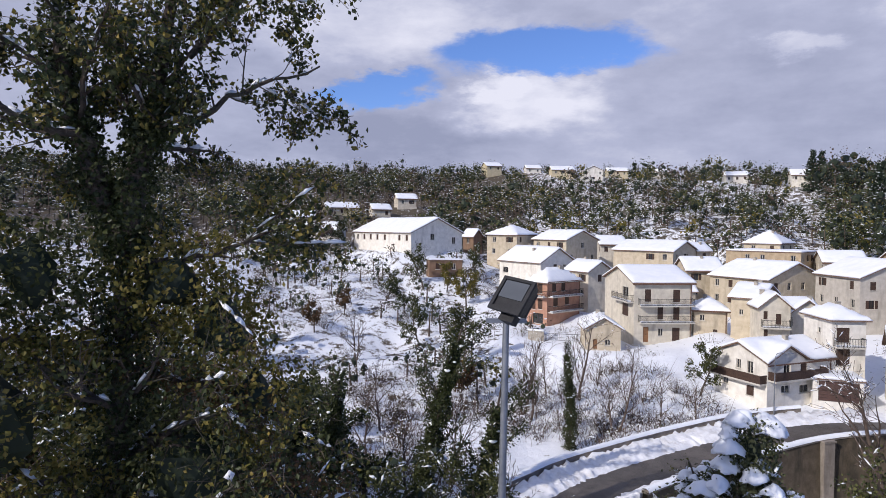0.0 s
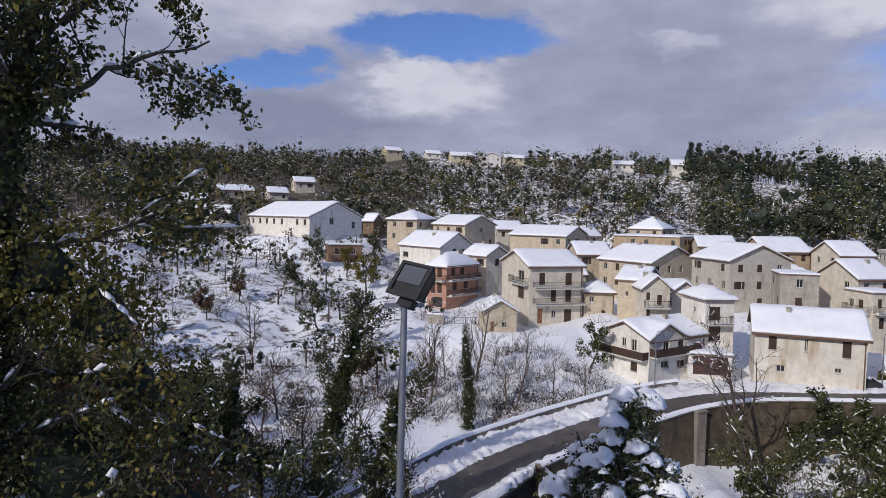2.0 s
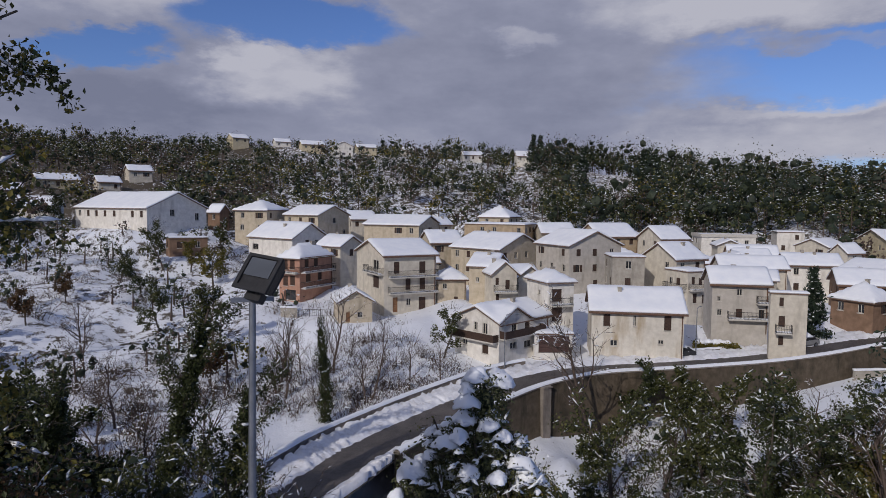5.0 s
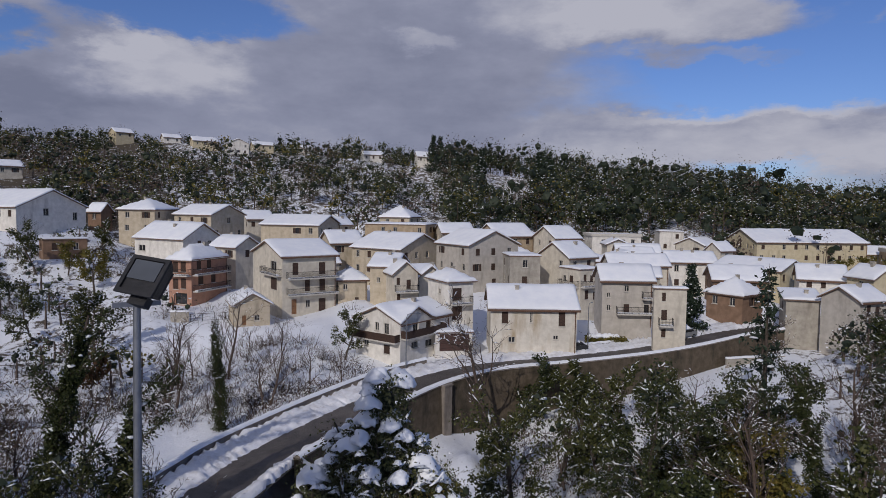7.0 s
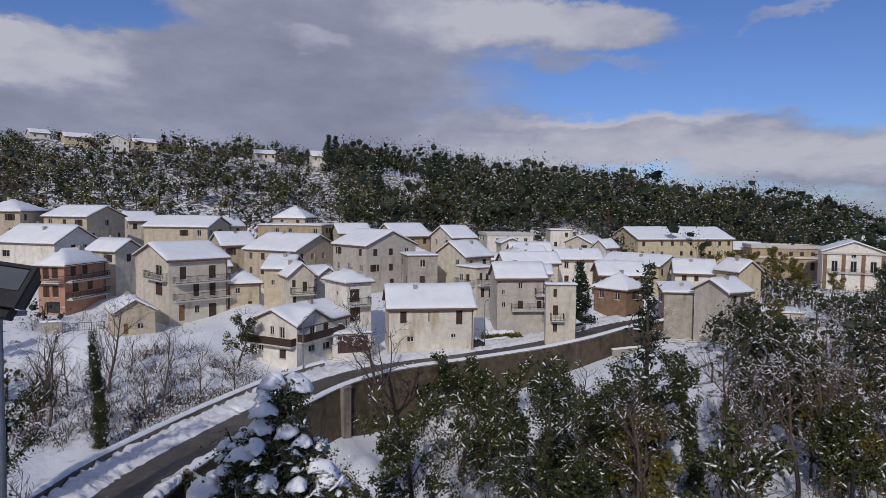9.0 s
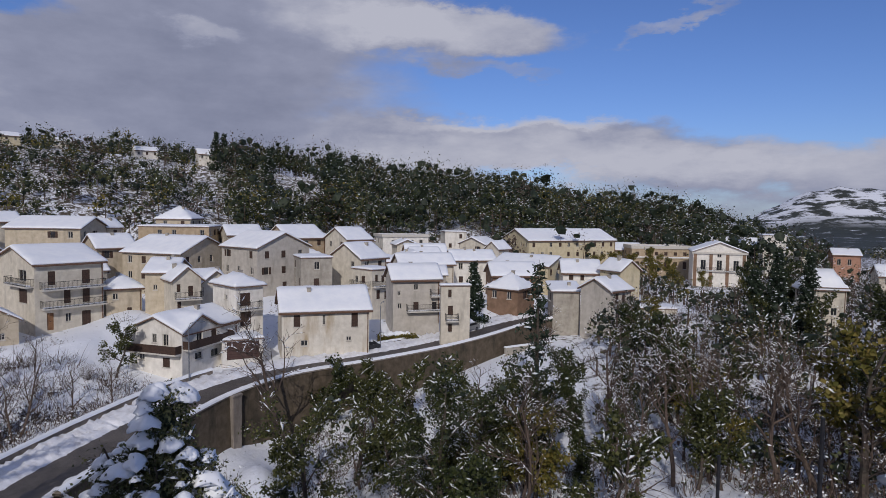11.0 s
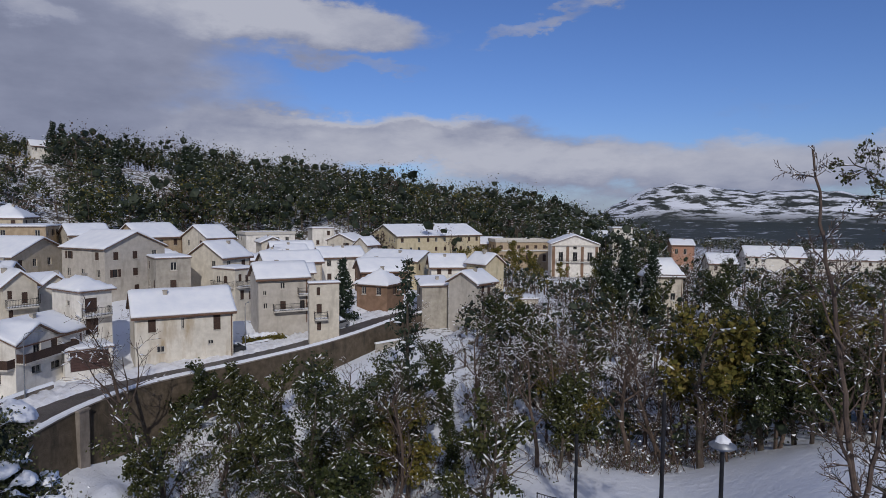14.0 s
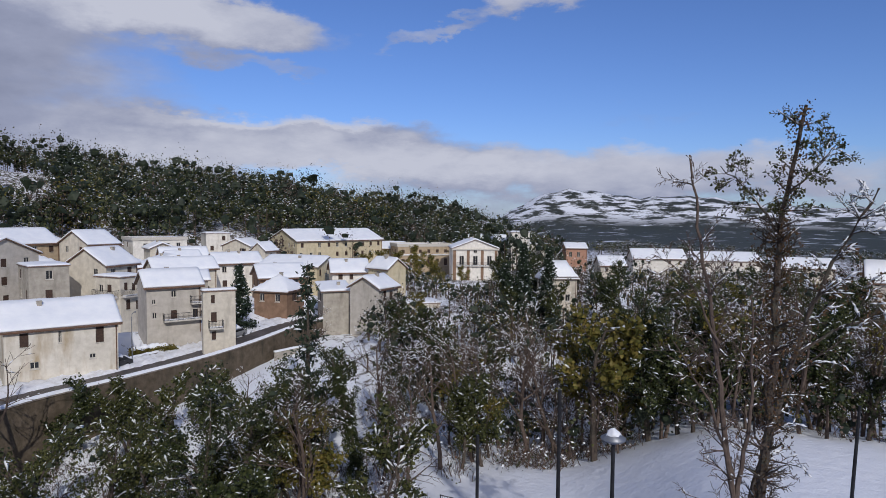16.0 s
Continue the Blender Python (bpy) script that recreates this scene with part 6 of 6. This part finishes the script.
CROWN = dict(levels=3, segs=7, bend=0.13, lift=(0, 0.03, 0.0, -0.05), kids=(0, 6, 5), start=(0.2, 0.2, 0.15), angle=(50, 48, 50), ratio=(0.5, 0.5, 0.5), reach=2.2)
near_tree(
    "ivy_oak", "big ivy-clad oak with sparse green leaves and snow lumps", -26.3, 11.0, 20.3,
    [([(0.1, 0, -10), (-0.15, 0.1, -5), (0, 0, -0.4)], 0.34), ([(0, 0, -0.6), (-0.6, 0.2, 0.9), (-0.9, 0.3, 2.3), (-1.2, 0.2, 5.5)], 0.19), ([(0, 0, -0.6), (0.18, -0.1, 0.9), (0.42, 0, 1.9), (1.1, 0.3, 6.0)], 0.20),
     ([(0.6, 0, 1.1), (1.7, -0.2, 1.9), (2.9, -0.4, 2.4)], 0.06), ([(0.2, 0, -0.9), (1.2, -0.3, -0.75), (2.4, -0.5, -0.2)], 0.06), ([(-0.4, 0, 0.9), (-1.7, -0.2, 1.4), (-3.2, -0.2, 2.6)], 0.07),
     ([(0, 0, -2.5), (1.2, -0.4, -2.9), (2.2, -0.5, -3.6)], 0.06), ([(0, 0, -2.2), (-1.4, -0.4, -1.9), (-2.6, -0.5, -2.2)], 0.07), ([(0, 0, -4), (-1.5, -0.5, -4.0), (-2.9, -0.7, -4.8)], 0.07), ([(0.9, 0, 2.4), (1.9, 0.1, 3.6), (2.8, 0.2, 4.4)], 0.06), ([(0, 0, -4.5), (1.3, -0.3, -4.8), (2.4, -0.2, -5.6)], 0.06)],
    CROWN, 2.3, 260, ivy=[(0, 9000, 0.62, 0.085, "leaf_dark"), (1, 5200, 0.42, 0.085, "leaf_dark"), (2, 5600, 0.42, 0.085, "leaf_dark"), (7, 1300, 0.4, 0.085, "leaf_olive"), (8, 1500, 0.5, 0.085, "leaf_olive"), (6, 900, 0.4, 0.085, "leaf_rust")],
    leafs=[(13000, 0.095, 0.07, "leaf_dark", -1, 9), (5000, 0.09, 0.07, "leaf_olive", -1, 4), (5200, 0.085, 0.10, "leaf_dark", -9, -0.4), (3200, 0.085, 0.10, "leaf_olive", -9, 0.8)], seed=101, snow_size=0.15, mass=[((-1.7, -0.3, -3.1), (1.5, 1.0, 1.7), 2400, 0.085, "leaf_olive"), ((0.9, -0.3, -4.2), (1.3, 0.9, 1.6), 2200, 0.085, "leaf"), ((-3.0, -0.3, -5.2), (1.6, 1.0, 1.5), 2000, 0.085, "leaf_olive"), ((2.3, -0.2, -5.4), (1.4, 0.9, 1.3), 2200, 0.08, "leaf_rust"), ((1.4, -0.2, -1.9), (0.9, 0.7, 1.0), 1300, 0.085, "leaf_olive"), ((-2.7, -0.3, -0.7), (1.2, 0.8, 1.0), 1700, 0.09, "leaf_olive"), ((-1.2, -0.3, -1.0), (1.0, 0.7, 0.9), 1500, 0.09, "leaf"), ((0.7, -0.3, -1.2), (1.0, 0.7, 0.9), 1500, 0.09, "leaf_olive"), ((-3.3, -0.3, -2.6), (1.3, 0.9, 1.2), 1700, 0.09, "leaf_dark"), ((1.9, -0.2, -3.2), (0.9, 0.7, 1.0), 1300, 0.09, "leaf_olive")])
SPARSE = dict(levels=3, segs=6, bend=0.15, lift=(0, 0.04, 0.02, 0), kids=(0, 5, 4), start=(0.2, 0.2, 0.15), angle=(50, 45, 50), ratio=(0.5, 0.5, 0.5), reach=1.5)
near_tree(
    "larch", "tall scraggy larch with few needles and snow on its trunk", 97.4, 23.0, 10.6,
    [([(-0.45, 0, -4.4), (-0.2, 0, -0.8), (0.13, 0, 3.6), (0.22, 0.1, 7.2), (0.3, 0.1, 9.6), (0.8, 0, 12.9)], 0.20), ([(0.25, 0, 8.6), (-0.5, 0.1, 10.0), (-1.6, 0.2, 11.1)], 0.05), ([(0.45, 0, 10.2), (1.1, 0.1, 10.9), (1.7, 0.1, 11.7)], 0.04)],
    dict(SPARSE, lift=(0, -0.02, 0, 0), reach=1.15), 5.0, 420, ivy=[(0, 2600, 0.42, 0.09, "leaf_rust")], leafs=[(1500, 0.10, 0.05, "leaf", 9.5, 14), (1500, 0.09, 0.08, "leaf_rust", 2, 9)], seed=102, snow_size=0.075, thin=0.009)
near_tree(
    "birch", "slender bare birch with several stems plastered with snow", 95.5, 21.0, 11.2,
    [([(0.3, 0, -4.4), (0, 0, -0.6), (-0.5, 0, 3.1), (-0.85, 0.1, 5.8), (-1.3, 0.1, 8.5), (-1.62, 0.1, 10.7)], 0.11), ([(0.0, 0, 0.2), (0.3, 0, 3.0), (0.2, 0.2, 6.5)], 0.08), ([(-0.1, 0, 1.0), (-0.9, -0.2, 3.2), (-1.9, -0.3, 5.0)], 0.06), ([(-0.6, 0, 5.0), (-1.6, 0.2, 6.9), (-2.6, 0.3, 7.6)], 0.04)],
    dict(SPARSE, reach=1.3), 2.6, 230, seed=103, snow_size=0.08, twig="twig", thin=0.008)
near_tree(
    "leaning_tree", "leaning bare tree with thick snow along its trunk", 98.8, 25.0, 10.4,
    [([(-1.7, 0, -4.4), (-1.0, 0, -0.6), (-0.2, 0, 3.4), (0.4, 0, 5.7), (1.2, 0, 8.1), (2.4, 0.1, 10.6)], 0.15), ([(0.3, 0, 5.0), (1.8, 0.2, 6.1), (3.4, 0.3, 6.3)], 0.06)],
    dict(SPARSE, reach=1.6), 2.4, 420, seed=104, snow_size=0.13, thin=0.009, leafs=[(700, 0.12, 0.08, "leaf_rust", 3, 9)])
near_tree(
    "evergreen", "round evergreen bowed under thick cushions of snow", 25.2, 22.0, 2.0,
    [([(0, 0, -1), (0.1, 0, 5), (0.1, 0, 9.5), (0.35, 0, 12.2)], 0.2), ([(0, 0, 5.5), (-0.8, -0.3, 8.6), (-1.4, -0.3, 10.6)], 0.1), ([(0, 0, 5.5), (1.0, -0.3, 8.2), (1.3, -0.3, 10.3)], 0.1), ([(0, 0, 5.5), (0.1, -1.0, 8.6), (0, -1.3, 10.2)], 0.1), ([(0, 0, 5), (-1.4, -0.5, 7.6), (-2.3, -0.6, 9.0)], 0.1), ([(0, 0, 5), (1.4, -0.5, 7.4), (2.3, -0.6, 8.8)], 0.1), ([(0, 0, 5), (-0.9, -1.2, 7.4), (-1.1, -1.5, 9.2)], 0.1), ([(0, 0, 5), (0.9, -1.2, 7.2), (1.2, -1.5, 9.0)], 0.1)],
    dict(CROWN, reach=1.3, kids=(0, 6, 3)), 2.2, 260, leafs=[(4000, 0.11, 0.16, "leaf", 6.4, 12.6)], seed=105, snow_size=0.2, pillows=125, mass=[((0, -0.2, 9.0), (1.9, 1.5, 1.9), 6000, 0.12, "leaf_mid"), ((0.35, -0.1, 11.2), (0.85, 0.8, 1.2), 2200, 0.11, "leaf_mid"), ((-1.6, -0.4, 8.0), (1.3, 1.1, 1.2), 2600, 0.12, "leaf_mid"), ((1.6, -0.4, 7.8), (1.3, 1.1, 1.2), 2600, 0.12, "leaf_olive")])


# ---- things near the look-out ----
def housing_shape():
    """A shallow tray with a raised rim in front and a ribbed, tapering back."""
    w, h = 0.20, 0.21
    g = Geo()
    v = [(a * w, -0.05, b * h) for b in (-1, 1) for a in (-1, 1)] + [(a * w * 0.8, 0.06, b * h * 0.8) for b in (-1, 1) for a in (-1, 1)]
    g.add(v, [(0, 2, 3, 1), (4, 5, 7, 6), (0, 1, 5, 4), (2, 6, 7, 3), (0, 4, 6, 2), (1, 3, 7, 5)])
    return g


def floodlight_pole():
    x, y = 0.70, 6.97
    zg = height(x, y)
    ob = thing("floodlight_pole", pose(x, y, zg), "black floodlight on a galvanised steel pole", "street lamp")
    H = 18.98 - zg
    part("pole", Geo().tube([(-0.06, 0, -0.2), (-0.03, 0, H * 0.5), (0, 0, H)], [0.05, 0.045, 0.036], 16), M["galvanised"], ob)
    part("crossbar", Geo().box(-0.22, -0.035, H, 0.22, 0.035, H + 0.045), M["galvanised"], ob)
    head = part("housing", housing_shape(), M["black_cast"], ob)
    head.matrix_basis = pose(0.09, -0.04, H + 0.27, -35, 6, -49) @ Matrix.Diagonal((1.15, 1.15, 1.0, 1))
    part("driver_box", Geo().box(-0.09, 0.02, -0.27, 0.09, 0.10, -0.17), M["black_cast"], head)
    for k in range(7):
        part("cooling_fin", Geo().box(-0.146 + k * 0.047, 0.05, -0.15, -0.134 + k * 0.047, 0.10, 0.15), M["black_cast"], head)
    for x0, x1, z0, z1 in ((-0.2, 0.2, -0.21, -0.16), (-0.2, 0.2, 0.175, 0.21), (-0.2, -0.16, -0.16, 0.175), (0.16, 0.2, -0.16, 0.175)):
        part("rim", Geo().box(x0, -0.072, z0, x1, -0.049, z1), M["black_cast"], head)
    part("lens", Geo().box(-0.15, -0.066, -0.045, 0.145, -0.052, 0.165), M["lens"], head, "pale glass lens")


floodlight_pole()


def hedge(x, y, turn, ln, deep, tall):
    """A clipped hedge: a dense block of small leaves over stems, snow lying on part of it."""
    rng = np.random.default_rng(77)
    ob = thing("hedge", pose(x, y, height(x, y), 0, 0, turn), "clipped yellow-green hedge with snow on its top beside the grey-beige house", "hedge")
    g = Geo()
    for k in range(int(ln / 0.45)):
        u = 0.3 + k * 0.45
        g.tube([(u, deep / 2, -0.3), (u + rng.normal(0, 0.06), deep / 2 + rng.normal(0, 0.1), tall * 0.8)], [0.04, 0.02], 5, cap=False)
    part("stem", g, M["bark"], ob)
    c = Geo()
    n = int(900 * ln * deep)
    q = rng.uniform(0, 1, (n, 3)) * [ln, deep, tall]
    q[:, 2] *= 0.9 + 0.14 * np.sin(q[:, 0] * 2.1)
    leaves(c, q + rng.normal(0, 0.06, q.shape), 0.2, rng, broad=0.45)
    part("foliage", c, M["leaf_olive"], ob)
    s = Geo()
    cushions(s, [(u, deep * rng.uniform(0.3, 0.6), tall) for u in np.linspace(0.5, ln * 0.75, 9)], rng.uniform(0.3, 0.55, 9), rng)
    part("snow", s, M["snow"], ob, "snow on the hedge", smooth=True)


hedge(62.0, 64.6, -33, 5.6, 1.3, 1.3)


def garden_lamp(az, d, top, dish=True, lean=0.0):
    x, y, _ = polar(az, d)
    zg = height(x, y)
    ob = thing("garden_lamp", pose(x, y, zg, 0, lean, -az), "dark lamp post in the snowy garden" + (" with a round hood" if dish else ""), "lamp post", group="garden lamps")
    h = top - zg
    part("post", Geo().tube([(0, 0, -0.2), (0, 0, h * 0.5), (0, 0, h)], [0.06, 0.05, 0.04], 12), M["iron"], ob)
    if dish:
        prof = [(0.04, 0.0), (0.10, 0.03), (0.26, 0.10), (0.27, 0.14), (0.10, 0.24), (0.03, 0.28)]
        ang = np.arange(20) * 2 * np.pi / 20
        v = [(r * math.cos(a), r * math.sin(a), h + z) for r, z in prof for a in ang]
        f = [(i * 20 + k, i * 20 + (k + 1) % 20, (i + 1) * 20 + (k + 1) % 20, (i + 1) * 20 + k) for i in range(len(prof) - 1) for k in range(20)]
        part("hood", Geo().add(v, f), M["galvanised"], ob, "grey metal hood", smooth=True)
        s = Geo()
        cushions(s, [(0, 0, h + 0.24)], [0.15], np.random.default_rng(3))
        part("snow", s, M["snow"], ob, "cap of snow on the hood", smooth=True)
    return ob


garden_lamp(81.0, 15.0, 15.95, False)
garden_lamp(85.7, 14.0, 15.15)
garden_lamp(73.7, 17.0, 14.1, False)
garden_lamp(103.0, 20.0, 15.1, False, 2.0)


def railing(points, label, tall=1.0):
    """Iron railing: posts, two rails and thin bars along the line of points."""
    line = smooth_line(np.array([(x, y, 0) for x, y in points], float), 8)
    ob = thing("railing", pose(line[0][0], line[0][1], height(line[0][0], line[0][1])), label, "railing")
    o = np.array(ob.matrix_basis.translation)
    z = heights(line[:, 0], line[:, 1])
    p = np.stack([line[:, 0], line[:, 1], z], 1) - o
    for k, q in enumerate(p):
        if k % 4 == 0:
            part("post", Geo().box(q[0] - 0.035, q[1] - 0.035, q[2] - 0.3, q[0] + 0.035, q[1] + 0.035, q[2] + tall + 0.05), M["iron"], ob)
    part("top_rail", Geo().tube(p + [0, 0, tall], 0.03, 6), M["iron"], ob)
    part("bottom_rail", Geo().tube(p + [0, 0, 0.15], 0.02, 6), M["iron"], ob)
    seg = np.linalg.norm(np.diff(p, axis=0), axis=1)
    s = np.concatenate([[0], np.cumsum(seg)])
    for t in np.arange(0.2, s[-1], 0.28):
        q = [np.interp(t, s, p[:, i]) for i in range(3)]
        part("bar", Geo().box(q[0] - 0.014, q[1] - 0.014, q[2] + 0.15, q[0] + 0.014, q[1] + 0.014, q[2] + tall), M["iron"], ob)


railing([(45.5, 16.5), (44.0, 13.0), (42.0, 9.0), (40.0, 5.0), (37.5, 1.5)], "dark iron railing along the snowy garden terrace")
railing([(15.5, 95.5), (18.5, 94.2), (21.5, 94.0)], "thin metal garden fence in the snow", 1.1)


def parked_car(x, y, turn, paint, label):
    """A small hatchback under a quilt of snow."""
    ob = thing("car", pose(x, y, float(road_near(np.array([x]), np.array([y]))[1][0]) + 0.04, 0, 0, turn), label, "car")
    prof = [(-1.95, 0.35), (-1.95, 0.75), (-1.2, 0.88), (-0.55, 1.38), (0.9, 1.42), (1.6, 0.95), (1.95, 0.85), (1.95, 0.35)]
    n = len(prof)
    rows = [(-0.80, 0.94), (-0.72, 1.0), (0.72, 1.0), (0.80, 0.94)]
    v = [(px, w, 0.35 + (pz - 0.35) * k) for w, k in rows for px, pz in prof]
    f = [(i * n + j, i * n + j + 1, (i + 1) * n + j + 1, (i + 1) * n + j) for i in range(3) for j in range(n - 1)]
    g = Geo().add(v, f)
    g.f += [list(range(n))[::-1], list(range(3 * n, 4 * n))]
    g.m += [0, 0]
    part("body", g, M[paint], ob)
    for side in (-0.815, 0.80):
        part("window", Geo().add([(-0.95, side, 0.93), (1.3, side, 0.97), (0.85, side, 1.32), (-0.5, side, 1.28), (-0.95, side + 0.015, 0.93), (1.3, side + 0.015, 0.97), (0.85, side + 0.015, 1.32), (-0.5, side + 0.015, 1.28)], [(0, 1, 2, 3), (7, 6, 5, 4), (0, 4, 5, 1), (1, 5, 6, 2), (2, 6, 7, 3), (3, 7, 4, 0)]), M["pane"], ob)
        for wx in (-1.2, 1.2):
            wheel = part("wheel", Geo().tube([(wx, side * 0.9, 0.3), (wx, side * 1.03, 0.3)], 0.3, 18), M["rubber"], ob)
            part("rim", Geo().tube([(wx, side * 1.03, 0.3), (wx, side * 1.04, 0.3)], 0.19, 14), M["galvanised"], wheel)
    s = Geo()
    cushions(s, [(0.15, 0, 1.42), (1.4, 0, 0.98), (-1.5, 0, 0.85)], [0.85, 0.55, 0.45], np.random.default_rng(8))
    part("snow", s, M["snow"], ob, "snow on roof and bonnet", smooth=True)


parked_car(57.6, 62.6, -8, "car_dark", "dark hatchback parked by the road under snow")
parked_car(75.6, 59.4, 2, "car_silver", "silver hatchback parked on the bend under snow")


def street_lamp(x, y, tall, arm_turn):
    zg = height(x, y)
    ob = thing("street_lamp", pose(x, y, zg, 0, 0, arm_turn), "thin grey street lamp with a curved arm", "street lamp", group="street lamps of the village")
    part("pole", Geo().tube([(0, 0, -0.2), (0, 0, tall * 0.6), (0, 0, tall - 0.5), (0.15, 0, tall - 0.12), (0.5, 0, tall), (1.2, 0, tall)], [0.07, 0.06, 0.05, 0.045, 0.04, 0.04], 8), M["galvanised"], ob)
    part("lantern", Geo().tube([(1.1, 0, tall + 0.02), (1.45, 0, tall - 0.02), (1.75, 0, tall - 0.06)], [0.05, 0.11, 0.05], 8), M["galvanised"], ob, "flat grey lantern")


street_lamp(34.6, 65.9, 7.2, -10)
street_lamp(60.6, 62.9, 6.5, 30)


def garden_wall(p, q, tall, thick, mat, label):
    (x0, y0), (x1, y1) = p, q
    ln, th = math.hypot(x1 - x0, y1 - y0), math.degrees(math.atan2(y1 - y0, x1 - x0))
    ob = thing("garden_wall", pose(x0, y0, min(height(x0, y0), height(x1, y1)), 0, 0, th), label, "wall", group="garden walls")
    n = max(2, int(ln / 0.8))
    for k in range(n):
        part("block", Geo().box(ln * k / n + 0.005, 0, -1.5, ln * (k + 1) / n - 0.005, thick, tall - 0.02 * (k % 3)), M[mat], ob)
    us = list(np.linspace(-0.05, ln + 0.05, n * 2))
    part("snow", sheet(us, [-0.08, 0.0, thick / 2, thick, thick + 0.08], lambda u, v: tall + (0.24 if 0 <= v <= thick else 0.08) + 0.05 * fnoise(u, v, 0.9, x0), lambda u, v: tall + 0.004), M["snow"], ob, "snow along the top", smooth=True)


garden_wall((59.0, 63.2), (68.0, 57.6 + 4.9), 0.9, 0.3, "concrete", "low garden wall with snow on top beside the road")
garden_wall((75.0, 52.0), (84.0, 49.5), 1.2, 0.3, "stone", "low stone wall capped with snow")
garden_wall((13.0, 96.5), (15.3, 95.6), 1.5, 0.3, "stone", "short stone garden wall capped with snow")
for az, d, sc in ((63.2, 158, 0.9), (64.6, 162, 0.95), (66.0, 160, 0.9), (67.4, 164, 0.95), (68.8, 160, 0.85), (65.4, 152, 0.8)):
    hx, hy, _ = polar(az, d)
    plant("olive", hx, hy, sc, az * 13, int(d))
# what was never planted is taken away again
for sources in KINDS.values():
    for src in sources:
        if src.name not in USED:
            for child in list(src.children_recursive):
                bpy.data.objects.remove(child)
            bpy.data.objects.remove(src)
